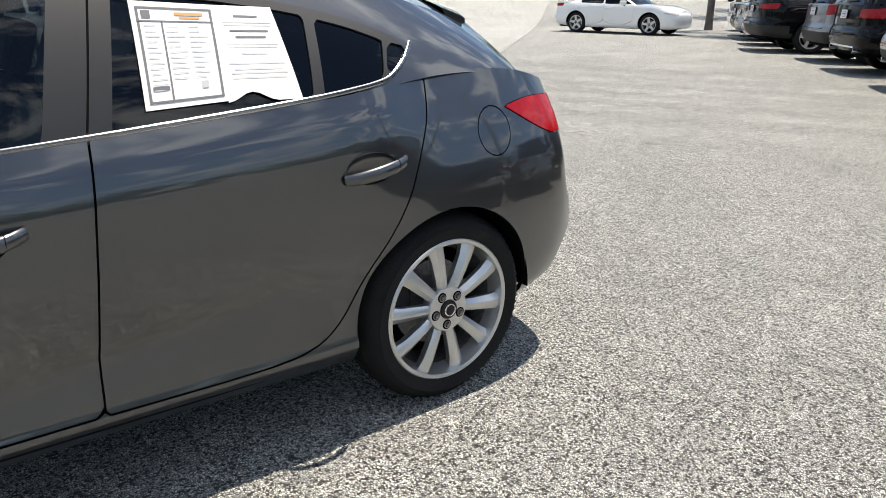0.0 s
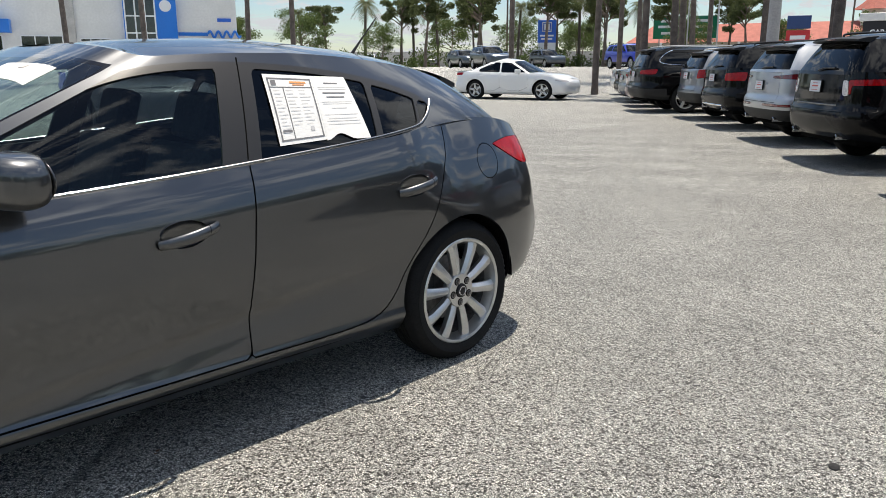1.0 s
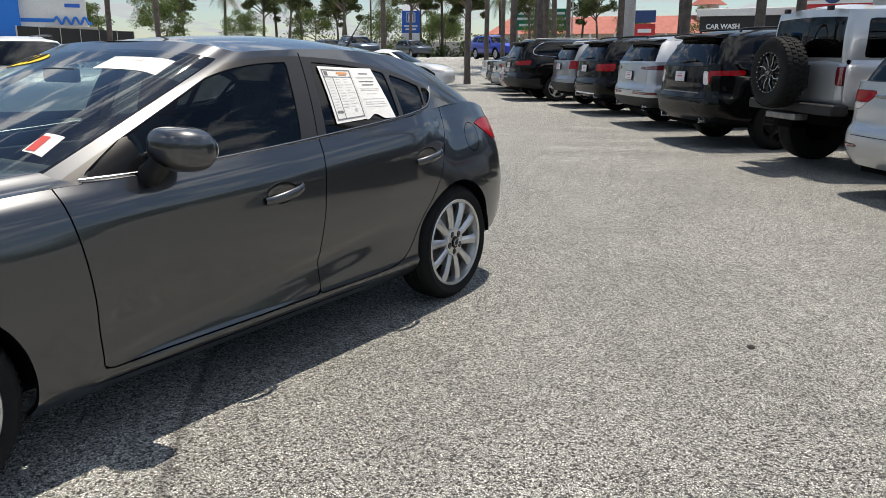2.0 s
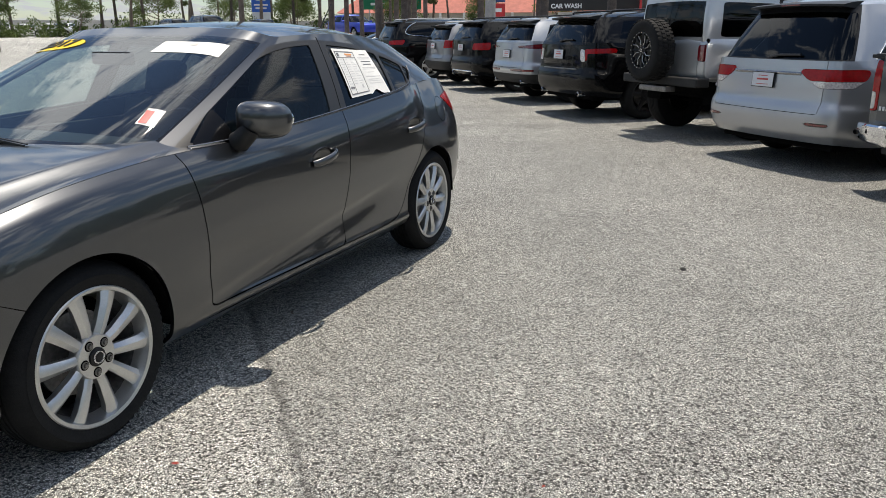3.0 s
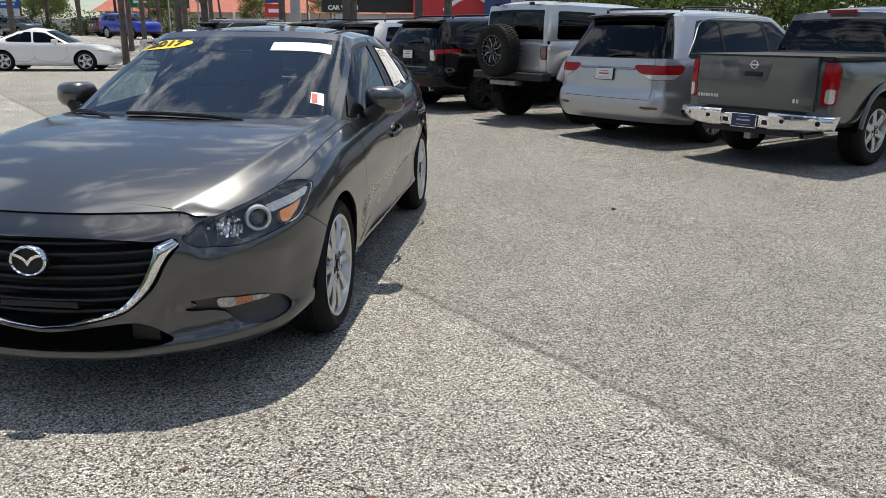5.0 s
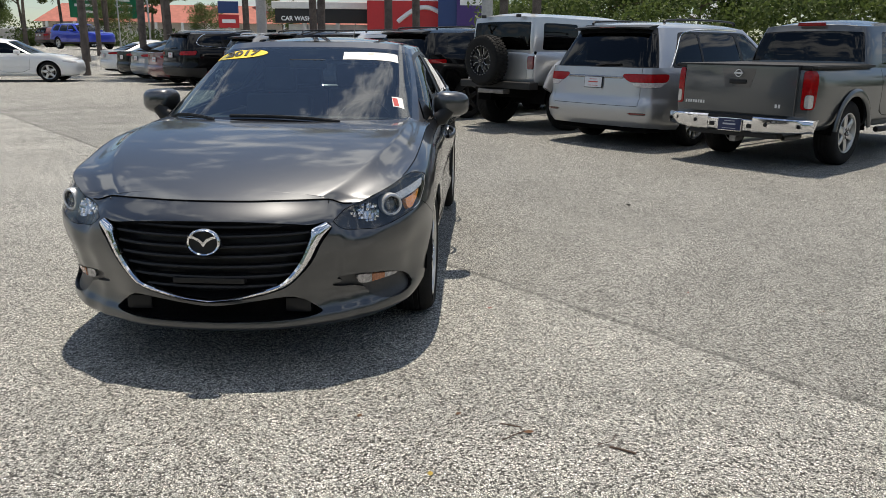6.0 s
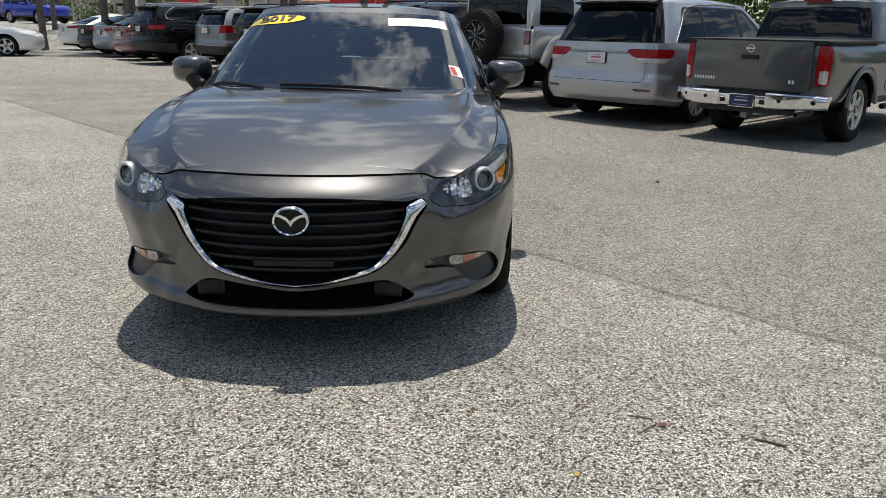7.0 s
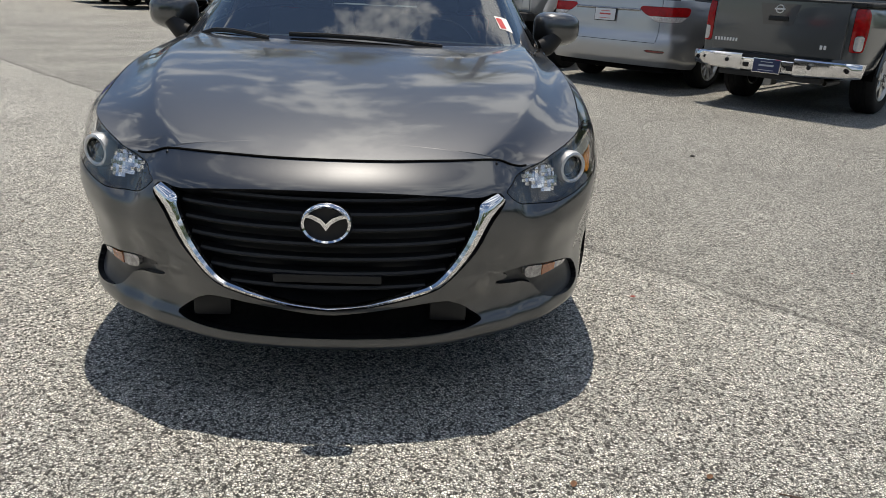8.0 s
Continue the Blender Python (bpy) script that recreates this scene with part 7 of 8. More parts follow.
def palm(name, label, m, height, seed, crown=1.9, radius=0.135, fan=False):
    rng = np.random.default_rng(seed)
    t = holder(name, m, label, "palm tree", "palms round the lot")
    n = 26
    bend = rng.normal(size=2) * 0.12
    pts = [(bend[0] * (k / n) ** 2 * height * 0.3, bend[1] * (k / n) ** 2 * height * 0.3, height * k / n - 0.1 * (k == 0)) for k in range(n + 1)]
    rad = [radius * (1.25 if k == 0 else 1.0 - 0.25 * k / n) * (1 + 0.05 * (k % 2)) for k in range(n + 1)]
    part("trunk", tube_bm(pts, radius, 12, radii=rad), PALM_BARK, t)
    top = np.array(pts[-1])
    v, f = [], []
    fronds = 30
    for k in range(fronds):
        a = 2.39996 * k
        rise = 1.15 - 1.9 * k / fronds
        d = np.array([math.cos(a), math.sin(a), 0.0])
        side = np.array([-math.sin(a), math.cos(a), 0.0])
        ln = crown * (0.8 + 0.3 * rng.random())
        prev = None
        for j in range(13):
            s = j / 12
            p = top + d * ln * s * math.cos(rise * 0.8) + np.array([0, 0, ln * (s * math.sin(rise) - 0.75 * s * s)])
            w = ln * (0.16 if not fan else 0.30) * math.sin(math.pi * (0.12 + 0.86 * s)) ** 0.7
            if j and w > 0.02:
                for sx in (-1, 1):
                    tip = p + side * sx * w + d * w * 0.5 - np.array([0, 0, w * 0.55])
                    i0 = len(v)
                    v += [tuple(prev), tuple(prev * 0.45 + p * 0.55), tuple(tip)]
                    f.append((i0, i0 + 1, i0 + 2))
            prev = p
    me = bpy.data.meshes.new("crown")
    me.from_pydata(v, [], f)
    me.update()
    part("crown", me, FROND, t)
    return t


# palms standing at the heads of the parked row, and the far ones
first = palm("palm_tree", "tall palm tree with a grey-brown trunk among parked cars", pose(-15.2, 26.4, gz(-15.2, 26.4)), 9.5, 1)
for k, (x, y, s, turn) in enumerate(((-11.9, 24.5, 1.0, 40), (-11.2, 25.4, 0.95, 120), (-12.4, 28.2, 1.05, 200), (-5.0, 23.2, 1.1, 75), (-4.4, 21.6, 1.0, 310), (-1.9, 19.9, 1.05, 15), (-1.1, 21.0, 0.96, 160), (-22.2, 29.4, 1.1, 250),
                                     (-19.5, 35.0, 1.0, 20), (-16.2, 34.5, 1.1, 280), (-14.4, 33.0, 0.9, 130), (-20.8, 39.0, 1.0, 60), (-17.5, 41.0, 1.05, 170), (-8.6, 27.0, 1.0, 222), (2.6, 17.2, 1.1, 95), (1.7, 19.0, 1.0, 333),
                                     (-32.5, 20.8, 1.0, 10), (-35.0, 16.5, 1.05, 140), (-37.0, 13.5, 1.0, 200), (-31.0, 22.5, 1.1, 75))):
    copy_thing(first, pose(x, y, gz(x, y), 0, 0, turn) @ Matrix.Diagonal((1, 1, s, 1)))
far_palm = palm("palm_tree", "cabbage palm with a round crown far behind the lot", pose(-62, 64, gz(-62, 64)), 6.8, 5, 1.9, 0.17, True)
for x, y, s, turn in ((-64, 62, 0.95, 50), (-68, 58, 1.05, 110), (-55, 70, 1.0, 190), (-50, 75, 1.1, 260), (-45, 80, 1.0, 30), (-42, 84, 1.1, 300), (-72, 52, 0.9, 10), (-38, 76, 1.0, 77)):
    copy_thing(far_palm, pose(x, y, gz(x, y), 0, 0, turn) @ Matrix.Scale(s, 4))

pine1 = broad_tree("pine_tree", "slender pine tree with an open crown", pose(-54, 62, gz(-54, 62)), 7.6, 5.2, 11, PINE, True)
pine2 = broad_tree("pine_tree", "tall pine with a ragged crown", pose(-48, 66, gz(-48, 66)), 8.6, 5.6, 12, PINE, True)
oak1 = broad_tree("oak_tree", "broad green tree behind the fence", pose(-66, 48, gz(-66, 48)), 5.2, 6.4, 13)
oak2 = broad_tree("oak_tree", "wide leafy tree at the edge of the lot", pose(14, 44, gz(14, 44)), 7.0, 9.0, 14, count=11000)
for base, spots in ((pine1, ((-64, 60, 1.0), (-70, 54, 0.9), (-47, 76, 1.0), (-40, 92, 1.05), (-58, 58, 1.0), (-44, 71, 1.1), (-60, 68, 0.9), (-36, 88, 1.0))), (pine2, ((-51, 72, 0.95), (-57, 66, 1.05), (-41, 80, 0.9))),
                    (oak1, ((-78, 46, 1.0), (-60, 76, 1.0), (-66, 70, 1.1), (-44, 90, 1.0), (-56, 84, 1.0), (-70, 42, 0.9), (-62, 55, 0.8), (-52, 78, 0.9), (-33, 92, 0.9), (-24, 96, 1.0), (-2, 118, 1.3), (-74, 36, 0.8), (4, 112, 1.3))),
                    (oak2, ((8, 46, 0.9), (20, 41, 1.05), (26, 38, 0.95), (32, 35, 1.0), (38, 30, 1.0), (17, 50, 1.2), (28, 45, 1.15), (11, 52, 1.0), (5.5, 50, 0.72), (23, 47, 1.1), (36, 38, 1.2), (43, 26, 1.1)))):
    for k, (x, y, s) in enumerate(spots):
        copy_thing(base, pose(x, y, gz(x, y), 0, 0, 67 * k + 30) @ Matrix.Scale(s, 4))


def thicket(label, a, b, height, depth, count, seed, mat=LEAF, size=0.22):
    """A long bank of shrubs between two places."""
    rng = np.random.default_rng(seed)
    a, b = np.array(a), np.array(b)
    n = int(np.linalg.norm(b - a) / 1.1) + 2
    cs, sp = [], []
    for k in range(n):
        q = a + (b - a) * (k + rng.random() * 0.8) / n
        hh = height * (0.55 + 0.6 * rng.random())
        for z in np.linspace(0.25, 1, 3):
            cs.append((q[0] + rng.normal() * depth * 0.4, q[1] + rng.normal() * depth * 0.4, hh * z * 0.8))
            sp.append(hh * 0.36)
    me = leaves_mesh("shrubs", cs, sp, count, size, rng, 0.9)
    ob = part("shrubs", me, mat)
    return tagged(ob, label, "shrubs", kind="stuff")


thicket("bank of green shrubs and low trees behind the parked row", (2, 42), (48, 18), 5.2, 2.4, 46000, 21, size=0.15)
thicket("dark green undergrowth along the far side of the lot", (-82, 34), (-34, 90), 3.2, 3.0, 30000, 22, size=0.15)
thicket("dark hedge of shrubs and trees on the near edge of the lot", (-34, -15), (18, -21), 5.0, 2.2, 9000, 24, size=0.34)
thicket("dark hedge of shrubs beside the lane", (17, -20), (22, 7), 3.2, 2.2, 6000, 25, size=0.34)
thicket("hedge before the red-roofed building", (-44, 98), (6, 108), 2.2, 1.2, 9000, 23, size=0.16)


# poles
def pole(x, y, height, radius, mat, label, name="light_pole", arm=0.0, turn=0.0):
    p = holder(name, pose(x, y, gz(x, y), 0, 0, turn), label, "pole")
    part("shaft", lathe_bm([(0.0, radius * 1.5), (0.35, radius * 1.5), (0.36, radius), (height, radius * 0.72), (height, 0.0)], 16, "z"), mat, p)
    if arm:
        pts = [(0, 0, height - 0.1), (arm * 0.35, 0, height + 0.25), (arm, 0, height + 0.30)]
        part("arm", tube_bm(catmull(pts, 5)[0], 0.045, 8), mat, p)
        part("lamp_head", box_bm(arm - 0.1, arm + 0.5, -0.12, 0.12, height + 0.22, height + 0.34, 0.04), mat, p)
    return p


GALV = material("galvanised_steel", (0.42, 0.42, 0.42), 0.5, 0.6, vary=0.15)
pole(-7.2, 24.3, 9.0, 0.20, CONCRETE, "pale concrete light pole in the parked row")
pole(10.2, 12.6, 9.0, 0.20, CONCRETE, "pale concrete light pole behind the pickup")
pole(1.2, 16.6, 9.0, 0.16, CONCRETE, "pale concrete light pole behind the off-roader")
pole(-31.0, 70.0, 9.5, 0.09, GALV, "tall grey street lamp with a curved arm", "street_lamp", 1.8, 200)
pole(-33.5, 69.0, 12.0, 0.07, GALV, "thin grey flag pole", "flag_pole")
for x, y in ((-60, 74), (-46, 92), (-30, 104), (-14, 110)):
    pole(x, y, 11.0, 0.13, BARK, "tall weathered wooden utility pole", "utility_pole")


# signs
SIGN_BLUE = material("sign_blue", (0.02, 0.12, 0.55), 0.4, vary=0.08, scale=1)
SIGN_WHITE = material("sign_white", (0.75, 0.76, 0.77), 0.45)
SIGN_GREEN = material("road_sign_green", (0.0, 0.16, 0.075), 0.4, vary=0.06)
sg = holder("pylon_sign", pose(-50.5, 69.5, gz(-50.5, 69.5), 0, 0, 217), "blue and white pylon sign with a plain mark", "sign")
part("panel", box_bm(-1.0, 1.0, -0.12, 0.12, 2.6, 5.0, 0.04), SIGN_BLUE, sg)
part("base", box_bm(-0.98, 0.98, -0.10, 0.10, 0.0, 2.6, 0.02), SIGN_WHITE, sg)
mk = part("mark", box_bm(-0.52, 0.52, 0.12, 0.15, 3.75, 4.8, 0.1, 3), SIGN_WHITE, sg, "white square mark")
part("mark_inner", box_bm(-0.42, 0.42, 0.145, 0.165, 3.85, 4.7, 0.08, 3), SIGN_BLUE, mk)
for x in (-0.22, 0.22):
    part("mark_bar", box_bm(x - 0.08, x + 0.08, 0.16, 0.18, 3.92, 4.62, 0.02), SIGN_WHITE, mk)
part("mark_bar", box_bm(-0.2, 0.2, 0.16, 0.18, 4.2, 4.34, 0.02), SIGN_WHITE, mk)
for z, w in ((3.35, 1.5), (3.0, 1.2)):
    part("sign_print", box_bm(-w / 2, w / 2, 0.12, 0.14, z - 0.09, z + 0.09), SIGN_WHITE, sg)
gs = holder("road_sign", pose(-47.0, 93.0, gz(-47.0, 93.0), 0, 0, 207), "green highway sign with white print", "road sign")
for x0, x1 in ((-4.4, -0.9), (-0.6, 3.4)):
    bd = part("board", box_bm(x0, x1, -0.05, 0.05, 3.4, 6.2, 0.05), SIGN_GREEN, gs)
    for z, w in ((5.6, 0.55), (4.9, 0.7), (4.1, 0.5)):
        c, hw = (x0 + x1) / 2, (x1 - x0) * w / 2
        part("sign_print", box_bm(c - hw, c + hw, 0.05, 0.07, z - 0.16, z + 0.16), SIGN_WHITE, bd)
for x in (-3.4, -1.6, 0.4, 2.6):
    part("post", box_bm(x - 0.07, x + 0.07, -0.2, -0.06, 0, 6.0), GALV, gs)


# buildings
STUCCO = material("white_stucco", (0.72, 0.72, 0.70), 0.9, vary=0.06, scale=0.6, bump=0.05, bump_scale=20)
PALE_WALL = material("beige_stucco", (0.52, 0.47, 0.40), 0.9, vary=0.1, scale=0.5)
ROOF_RED = material("red_clay_tiles", (0.36, 0.11, 0.08), 0.8, vary=0.25, scale=1.2, bump=0.4, bump_scale=6)
BRIGHT_BLUE = material("bright_blue_panel", (0.01, 0.17, 0.62), 0.35, vary=0.05)
DARK_GLASS = material("dark_window_glass", (0.012, 0.018, 0.022), 0.06, 0.0, 0.5)
STORE_RED = material("store_red_panel", (0.50, 0.025, 0.03), 0.5, vary=0.08, scale=0.5)
PURPLE = material("purple_panel", (0.06, 0.03, 0.16), 0.5, vary=0.05)
NAVY_PANEL = material("navy_panel", (0.02, 0.05, 0.16), 0.5, vary=0.05)
FENCE = material("black_fence_mesh", (0.014, 0.014, 0.014), 0.8, vary=0.2)


def window_grid(parent, x0, x1, z0, z1, cols, rows, y, bar=0.09):
    wn_ = part("window", box_bm(x0, x1, y, y + 0.06, z0, z1), DARK_GLASS, parent)
    for k in range(cols + 1):
        x = x0 + (x1 - x0) * k / cols
        part("window_bar", box_bm(x - bar / 2, x + bar / 2, y - 0.02, y + 0.10, z0 - bar / 2, z1 + bar / 2), SIGN_WHITE, wn_)
    for k in range(rows + 1):
        z = z0 + (z1 - z0) * k / rows
        part("window_bar", box_bm(x0, x1, y - 0.02, y + 0.096, z - bar / 2, z + bar / 2), SIGN_WHITE, wn_)


# car dealer's hall: its front runs along local x and faces local +y
hall = holder("dealer_building", pose(-65.5, 29.9, gz(-65.5, 29.9), 0, 0, 245), "white dealer building with a blue glazed entrance tower", "building")
part("wall", box_bm(1.0, 26.0, -14, 0.0, 0, 7.5), STUCCO, hall)
part("wall", box_bm(-8.6, -3.4, -12, 0.0, 0, 7.2), STUCCO, hall)
tw = part("entrance_tower", box_bm(-3.4, 1.0, -8, 0.6, 0, 8.5, 0.05), BRIGHT_BLUE, hall, "bright blue entrance tower")
window_grid(tw, -1.6, 0.85, 0.2, 7.4, 3, 5, 0.6, 0.12)
part("mark", lathe_bm([(0.6, 0.0), (0.68, 0.0), (0.68, 0.45), (0.6, 0.5)], 28, "y", at=(-2.5, 0, 5.4)), SIGN_WHITE, tw, "round white mark")
window_grid(hall, 2.2, 4.6, 0.3, 2.6, 3, 1, 0.0)
window_grid(hall, 6.0, 9.2, 0.2, 2.8, 3, 1, 0.0)
window_grid(hall, 10.6, 15.5, 0.2, 2.8, 4, 1, 0.0)
part("pilaster", box_bm(4.9, 5.7, 0.0, 0.3, 0, 6.5, 0.03), CONCRETE, hall)
part("blue_awning", box_bm(9.8, 14.6, 0.0, 1.2, 3.0, 4.1, 0.05), BRIGHT_BLUE, hall)
part("blue_stripe", box_bm(-6.0, -3.45, 0.003, 0.05, 2.9, 3.2), BRIGHT_BLUE, hall)
pts = [(-6.0 - 2.9 * k / 40, 0.12, 3.05 + 0.28 * math.sin(k * 0.62)) for k in range(41)]
part("wave_trim", tube_bm(pts, 0.10, 8), BRIGHT_BLUE, hall, "blue wave-shaped trim")
part("canopy", box_bm(-9.2, -5.2, 0.0, 1.6, 2.0, 2.55, 0.05), PALE_WALL, hall)
for z, w in ((4.3, 1.6),):
    part("wall_print", box_bm(-8.1, -6.9, 0.0, 0.08, z - 0.15, z + 0.15), SIGN_BLUE, hall)
fn_ = holder("screen_fence", pose(-55.0, 27.9, gz(-55.0, 27.9), 0, 0, 102), "black mesh screen fence beside the dealer building", "fence")
for k in range(6):
    part("fence_panel", box_bm(0.03 + 1.9 * k, 1.87 + 1.9 * k, -0.03, 0.03, 0.1, 2.25 - 0.02 * k), FENCE, fn_)
for k in range(7):
    part("fence_post", box_bm(-0.03 + 1.9 * k, 0.03 + 1.9 * k, -0.05, 0.05, 0, 2.3 - 0.02 * k), GALV, fn_)

# long red-roofed building with its cupola
motel = holder("red_roof_building", pose(-33.0, 122.0, gz(-33.0, 122.0), 0, 0, 196), "long beige building with a red tiled roof and cupola", "building")
part("wall", box_bm(-30, 34, -10, 0, 0, 3.6), PALE_WALL, motel)
bm = bmesh.new()
rf = [bm.verts.new(c) for c in ((-31, 1, 3.5), (35, 1, 3.5), (35, -11, 3.5), (-31, -11, 3.5), (-28, -5, 6.4), (32, -5, 6.4))]
for f_ in ((0, 1, 5, 4), (2, 3, 4, 5), (1, 2, 5), (3, 0, 4), (3, 2, 1, 0)):
    bm.faces.new([rf[k] for k in f_])
bmesh.ops.recalc_face_normals(bm, faces=bm.faces)
part("roof", bm, ROOF_RED, motel)
cu_ = part("cupola", box_bm(-1.6, 1.6, -6.6, -3.4, 5.6, 8.0, 0.05), PALE_WALL, motel)
part("cupola_roof", lathe_bm([(7.9, 2.9), (8.6, 1.9), (10.3, 0.0)], 4, "z", at=(0, -5, 0)), ROOF_RED, cu_)
for k in range(16):
    x = -28 + 3.9 * k
    part("window", box_bm(x, x + 1.7, 0.0, 0.06, 0.9, 2.6), DARK_GLASS, motel)
    part("column", box_bm(x + 2.5, x + 2.85, 0.7, 1.05, 0, 3.5), STUCCO, motel)

# car wash with its black lettered band
wash = holder("car_wash", pose(-11.2, 78.0, gz(-11.2, 78.0), 0, 0, 188), "white car wash building with a black lettered band", "building")
part("wall", box_bm(-8, 8, -8, 0, 0, 2.4), STUCCO, wash)
part("canopy", box_bm(-8.6, 9.5, -8.5, 1.4, 3.9, 4.6, 0.12, 3), STUCCO, wash)
part("sign_band", box_bm(-8.3, 9.2, 0.9, 1.2, 2.5, 3.9, 0.03), material("sign_black", (0.01, 0.01, 0.011), 0.5), wash, "black sign band with white letters")
for txt, x, z, size in (("CAR WASH", -0.8, 2.85, 0.95), ("CAR WASH", 8.6, 2.75, 0.6)):
    cu = bpy.data.curves.new("lettering", "FONT")
    cu.body, cu.size, cu.extrude, cu.offset = txt, size, 0.02, 0.02
    ob = new("lettering", cu)
    me = bpy.data.meshes.new_from_object(ob.evaluated_get(bpy.context.evaluated_depsgraph_get()))
    bpy.data.objects.remove(ob)
    o = part("lettering", me, SIGN_WHITE, wash, "white letters on the band")
    o.matrix_local = pose(x, 1.225, z, 90, 0, 180)
for k in range(5):
    part("pier", box_bm(-7.5 + 3.4 * k, -7.1 + 3.4 * k, 0.2, 0.8, 0, 2.6), STUCCO, wash)
store = holder("red_store", pose(-5.2, 74.0, gz(-5.2, 74.0), 0, 0, 186), "red store building with dark and white panels", "building")
part("wall", box_bm(-3.5, 5.2, -6, 0, 0, 7.0), STORE_RED, store)
part("trim_band", box_bm(-3.55, 5.25, 0.0, 0.08, 4.6, 4.9), SIGN_WHITE, store)
part("round_mark", lathe_bm([(0.0, 0.0), (0.1, 0.0), (0.1, 0.75), (0.0, 0.8)], 28, "y", at=(3.2, 0.05, 5.4)), NAVY_PANEL, store, "round dark mark")
pts = [(-3.2 + 5.4 * k / 20, 0.1, 2.6 + 1.4 * math.sin(math.pi * k / 20)) for k in range(21)]
part("arch_trim", tube_bm(pts, 0.22, 8), SIGN_WHITE, store)
tower = holder("sign_tower", pose(-0.9, 73.0, gz(-0.9, 73.0), 0, 0, 184), "navy and purple panelled shop front", "building")
part("wall", box_bm(-1.0, 2.4, -5, 0, 0, 6.5), NAVY_PANEL, tower)
part("purple_panel", box_bm(-2.6, 0.6, 0.0, 0.25, 2.3, 6.5), PURPLE, tower)
part("sign_print", box_bm(-2.2, 0.3, 0.25, 0.30, 4.2, 4.75), SIGN_WHITE, tower)
part("white_base", box_bm(-2.6, 2.4, 0.0, 0.2, 0, 2.2), STUCCO, tower)
rs = holder("small_red_sign", pose(-20.6, 62.0, gz(-20.6, 62.0), 0, 0, 196), "small red roadside sign on a post", "sign")
part("panel", box_bm(-0.85, 0.85, -0.08, 0.08, 1.7, 2.8, 0.1, 3), STORE_RED, rs)
part("panel", box_bm(-0.85, 0.85, -0.08, 0.08, 2.9, 3.9, 0.08, 3), NAVY_PANEL, rs)
part("sign_print", box_bm(-0.55, 0.55, 0.08, 0.10, 2.1, 2.4), SIGN_WHITE, rs)
part("post", box_bm(-0.1, 0.1, -0.07, 0.07, 0, 1.8), GALV, rs)
wl_ = part("road_wall", box_bm(-40, 40, -0.2, 0.2, 0, 2.0), CONCRETE)
wl_.matrix_world = pose(-66, 84, gz(-66, 84), 0, 0, 42)
tagged(wl_, "long low grey concrete wall beyond the trees", "wall", kind="structure")

# -- cars far off in the lot
def far_off(x, y, k=1.9):
    """A place farther out along the line from the lane."""
    return 3.0 + (x - 3.0) * k, -1.0 + (y + 1.0) * k


blue_suv, _, _ = vehicle("sport_utility_vehicle", "bright blue sport utility vehicle parked far down the lot", "suv", at_tail(*far_off(-16.9, 30.4, 1.5), 60), more(SUV, paint=BLUE_PAINT, lamps=RED_SIDE), "cars far down the lot")
grey_suv, _, _ = vehicle("sport_utility_vehicle", "dark grey sport utility vehicle parked across the far lane", "suv", at_tail(*far_off(-27.6, 33.0, 1.3), 60), more(SUV, paint=DARK_BLUE, lamps=RED_SIDE, rails=ALLOY), "cars far down the lot")
silver_suv, _, _ = vehicle("sport_utility_vehicle", "pale silver sport utility vehicle far down the lot", "suv", at_tail(*far_off(-40.0, 40.0), 70), more(SUV, paint=STEEL_GRAY, lamps=RED_SIDE), "cars far down the lot")
red_suv, _, _ = vehicle("sport_utility_vehicle", "red sport utility vehicle in a far row", "suv", at_tail(*far_off(-22.5, 38.5, 1.5), 140), more(SUV, paint=RED_PAINT, lamps=RED_SIDE), "cars far down the lot")
for k in range(5):
    x, y = far_off(-23.6 - 1.2 * k, 40.2 + 2.2 * k, 1.5)
    copy_thing(red_suv, pose(x, y, gz(x, y), 0, 0, 140) @ Matrix.Translation((0, -2.5, 0)))
white_suv, _, _ = vehicle("sport_utility_vehicle", "white sport utility vehicle in a far row", "suv", at_tail(*far_off(-40.0, 31.0), 30), more(SUV, paint=WHITE_PAINT, lamps=RED_SIDE), "cars far down the lot")
for k, (x, y, a) in enumerate(((-38.2, 33.6, 32), (-44.2, 36.0, 28), (-46.5, 41.5, 35), (-48.5, 45.0, 30), (-44.5, 50.5, 32), (-41.0, 54.0, 30), (-31.0, 15.5, 50))):
    x, y = far_off(x, y)
    copy_thing(white_suv, pose(x, y, gz(x, y), 0, 0, a))
for k, (x, y, a) in enumerate(((-36.0, 52.0, 75), (-33.0, 47.0, 62), (-50.0, 50.0, 70))):
    x, y = far_off(x, y)
    copy_thing(silver_suv, pose(x, y, gz(x, y), 0, 0, a))
for k, (x, y, a) in enumerate(((-29.5, 42.0, 61), (-33.5, 38.0, 64), (-42.0, 46.5, 33))):
    x, y = far_off(x, y, 1.35)
    copy_thing(grey_suv, pose(x, y, gz(x, y), 0, 0, a))
far_sedan = sedan("white sedan in a far row", at_tail(*far_off(-36.0, 29.5), 120), WHITE_PAINT, "cars far down the lot")
for k, (x, y, a) in enumerate(((-38.5, 31.5, 120), (-41.0, 33.4, 118), (-24.3, 13.2, 100))):
    x, y = far_off(x, y)
    copy_thing(far_sedan, pose(x, y, gz(x, y), 0, 0, a))
blue_car = sedan("dark blue sedan in a far row", at_tail(-29.5, 11.0, 95), BLUE_PAINT, "cars far down the lot")
near_suv = copy_thing(white_suv, pose(-11.0, 5.2, 0, 0, 0, 75))
copy_thing(far_sedan, pose(-11.5, 1.8, 0, 0, 0, 70))


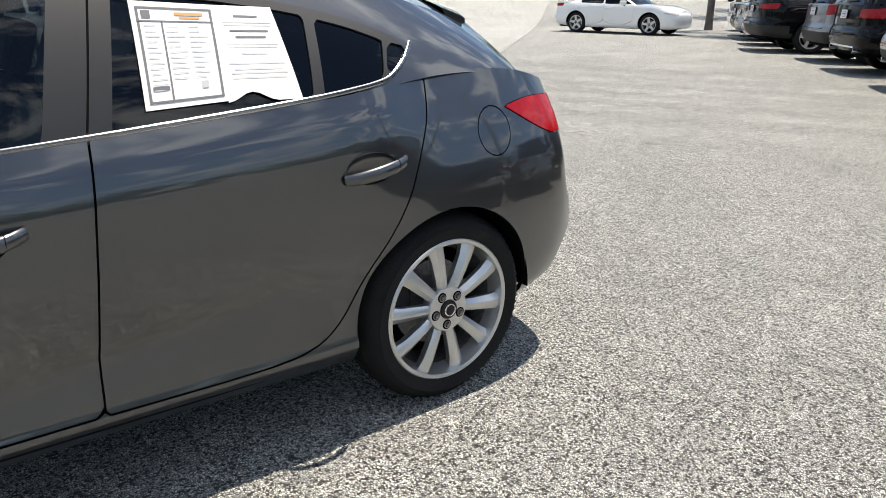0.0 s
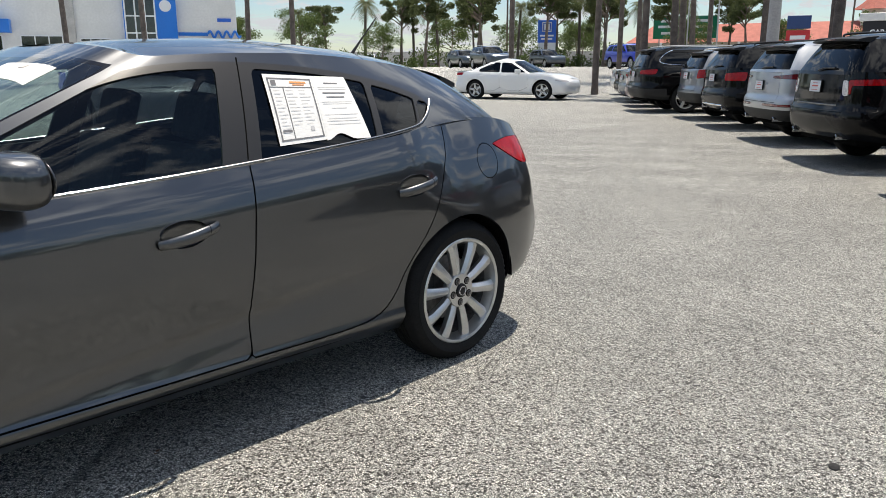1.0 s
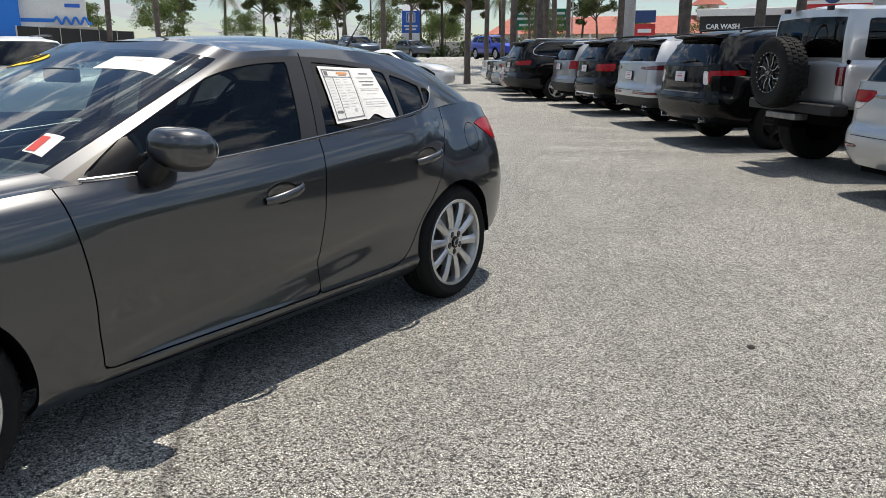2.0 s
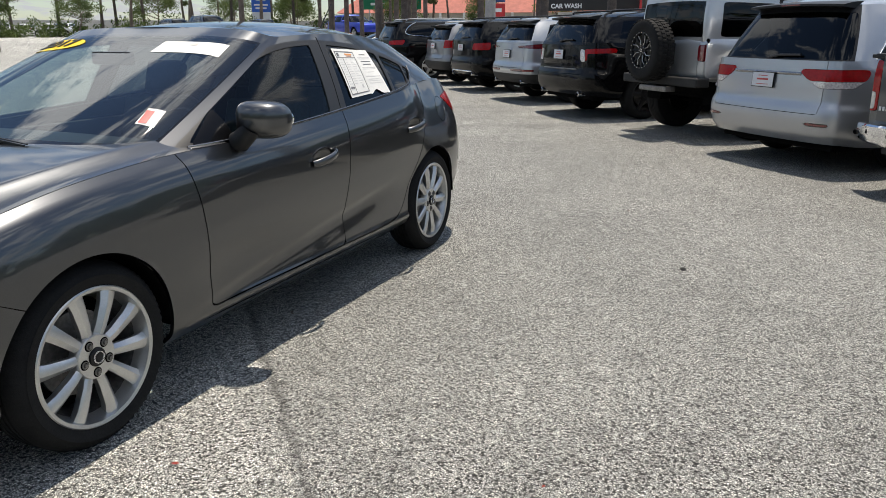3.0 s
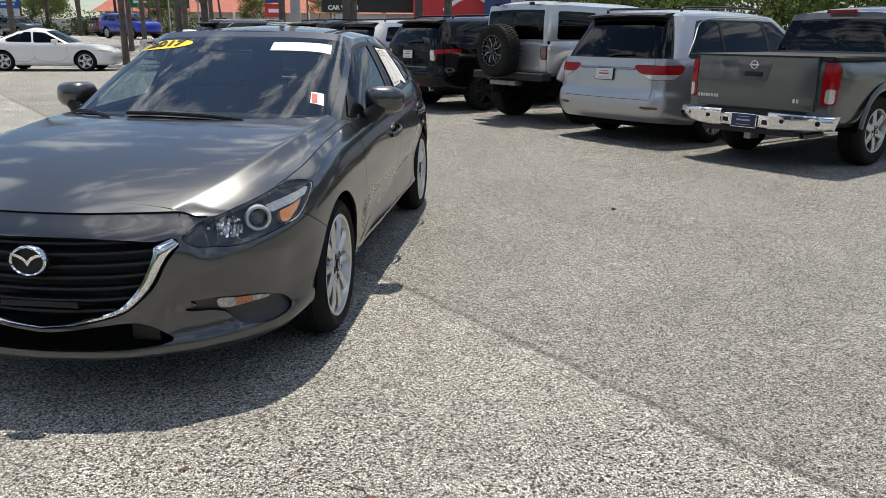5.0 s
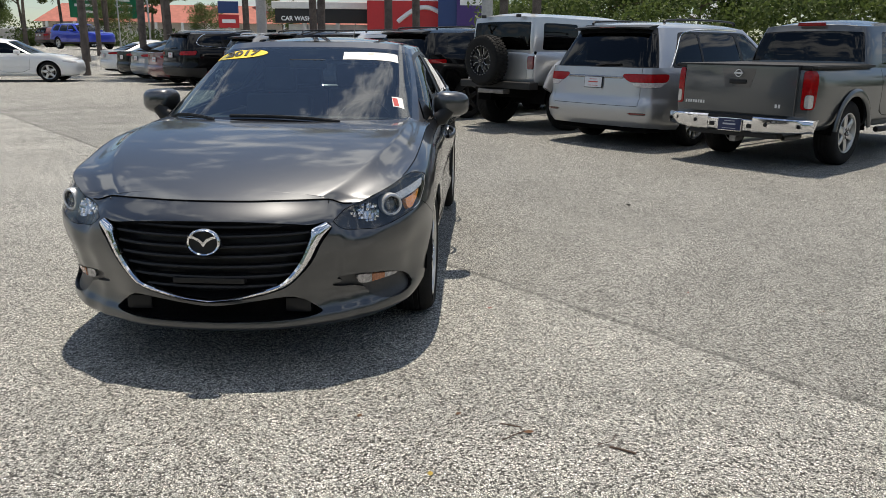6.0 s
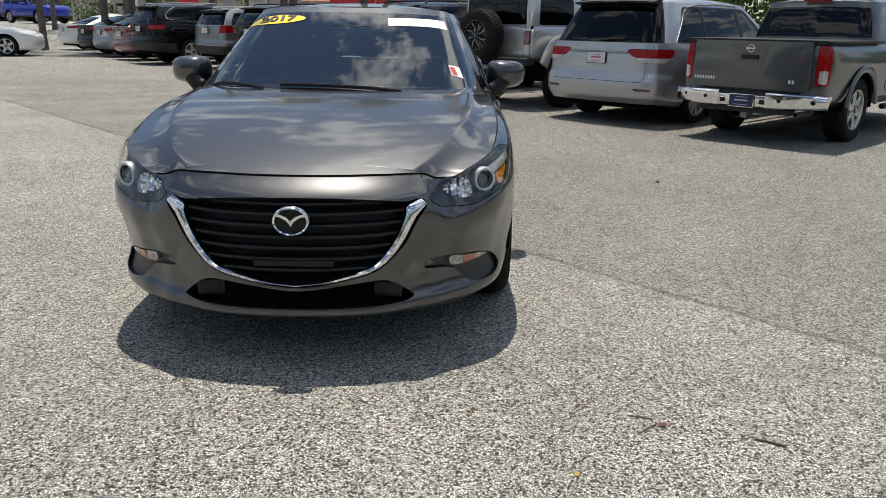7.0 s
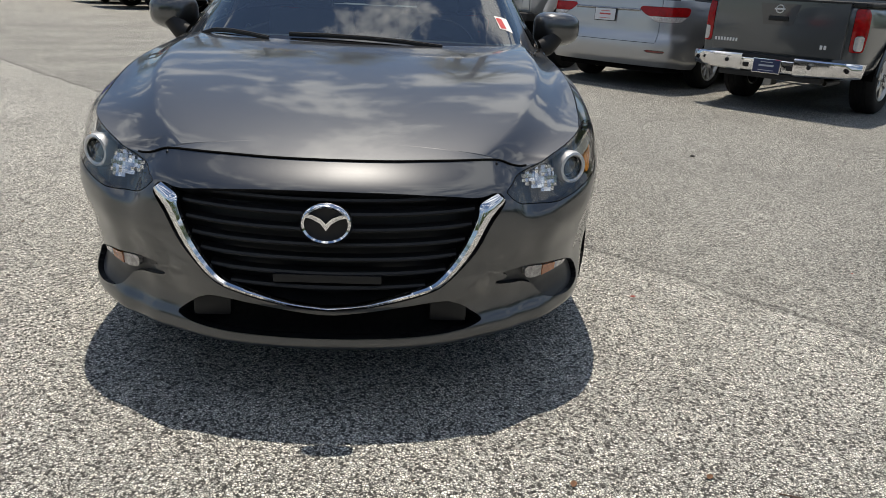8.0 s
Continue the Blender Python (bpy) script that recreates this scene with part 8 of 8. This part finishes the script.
# ---- small things on the ground ----
DRY = material("dry_brown_leaf", (0.14, 0.07, 0.035), 0.8, vary=0.4, scale=40)
RED_LEAF = material("red_leaf", (0.34, 0.05, 0.03), 0.7, vary=0.3, scale=40)
TWIG = material("dry_twig", (0.09, 0.06, 0.045), 0.9, vary=0.3, scale=60)
STONE = material("dark_lump", (0.03, 0.03, 0.03), 0.9, vary=0.3)


def leaf(x, y, turn, size, mat, label, curl=0.25):
    bm = bmesh.new()
    rows = []
    for k in range(9):
        t = k / 8
        w = size * 0.32 * math.sin(math.pi * t) ** 0.8 + 0.0008
        z = curl * size * (t - 0.5) ** 2 * 2 + 0.003
        rows.append([bm.verts.new((size * (t - 0.5), s * w, z + abs(s) * w * 0.5)) for s in (-1, 0, 1)])
    for a, b in zip(rows[:-1], rows[1:]):
        for j in range(2):
            bm.faces.new((a[j], b[j], b[j + 1], a[j + 1]))
    ob = part("leaf", bm, mat)
    ob.matrix_world = pose(x, y, 0.002, 0, 0, turn) @ Matrix.Diagonal((0.55, 0.5, 0.4, 1))
    return tagged(ob, label, "leaf")


for x, y, a, s, m_, lab in ((0.655, -2.64, 70, 0.055, DRY, "curled brown leaf on the asphalt"), (0.95, -3.03, 95, 0.055, material("yellow_leaf", (0.42, 0.30, 0.06), 0.7, vary=0.3), "small yellow dry leaf on the asphalt"), (2.04, -2.40, 10, 0.045, STONE, "small dark scrap of leaf on the asphalt"),
                            (1.16, -1.372, 20, 0.05, RED_LEAF, "small red leaf on the asphalt"), (1.03, -2.60, 50, 0.05, DRY, "pinkish brown leaf on the asphalt"), (1.29, -2.73, 15, 0.07, DRY, "broken brown leaf beside a twig"), (2.30, -1.02, 80, 0.03, RED_LEAF, "tiny red scrap on the asphalt")):
    leaf(x, y, a, s, m_, lab)


def twig(x, y, turn, pts, r, label):
    ob = part("twig", tube_bm(catmull(pts, 4)[0], r, 6), TWIG)
    ob.matrix_world = pose(x, y, 0.0, 0, 0, turn)
    return tagged(ob, label, "twig")


twig(1.605, -2.835, -28, [(-0.04, 0, 0.004), (0.01, 0.003, 0.005), (0.055, 0.0, 0.005)], 0.004, "short thick brown twig on the asphalt")
twig(1.58, -2.79, 12, [(-0.05, 0.0, 0.003), (0.0, 0.007, 0.008), (0.028, 0.035, 0.018)], 0.0018, "thin forked twig on the asphalt")
twig(1.25, -2.75, 20, [(-0.07, -0.02, 0.003), (-0.015, 0.0, 0.006), (0.035, 0.02, 0.004)], 0.0022, "thin bent twig on the asphalt")
twig(1.22, -2.68, -25, [(-0.035, 0.0, 0.003), (0.0, 0.0, 0.006), (0.045, 0.008, 0.004)], 0.0024, "thin dark twig on the asphalt")
bm = bmesh.new()
bmesh.ops.create_icosphere(bm, subdivisions=3, radius=0.032)
for v in bm.verts:
    v.co *= 1 + 0.25 * noise.noise(v.co * 40)
    v.co.z = max(-0.006, v.co.z * 0.6)
lump = part("stone", bm, STONE)
lump.matrix_world = pose(2.42, 1.49, 0.004) @ Matrix.Scale(0.6, 4)
tagged(lump, "small dark lump lying on the asphalt", "stone")
rng = np.random.default_rng(9)
cen = [(x, y, 0.004) for x, y in zip(rng.uniform(-3, 7, 140), rng.uniform(-5, 9, 140))]
crumbs = part("crumbs", leaves_mesh("crumbs", cen, [0.03] * len(cen), 160, 0.007, rng, 0.05), DRY)
tagged(crumbs, "scattered dry crumbs and leaf bits on the asphalt", "litter", kind="stuff")
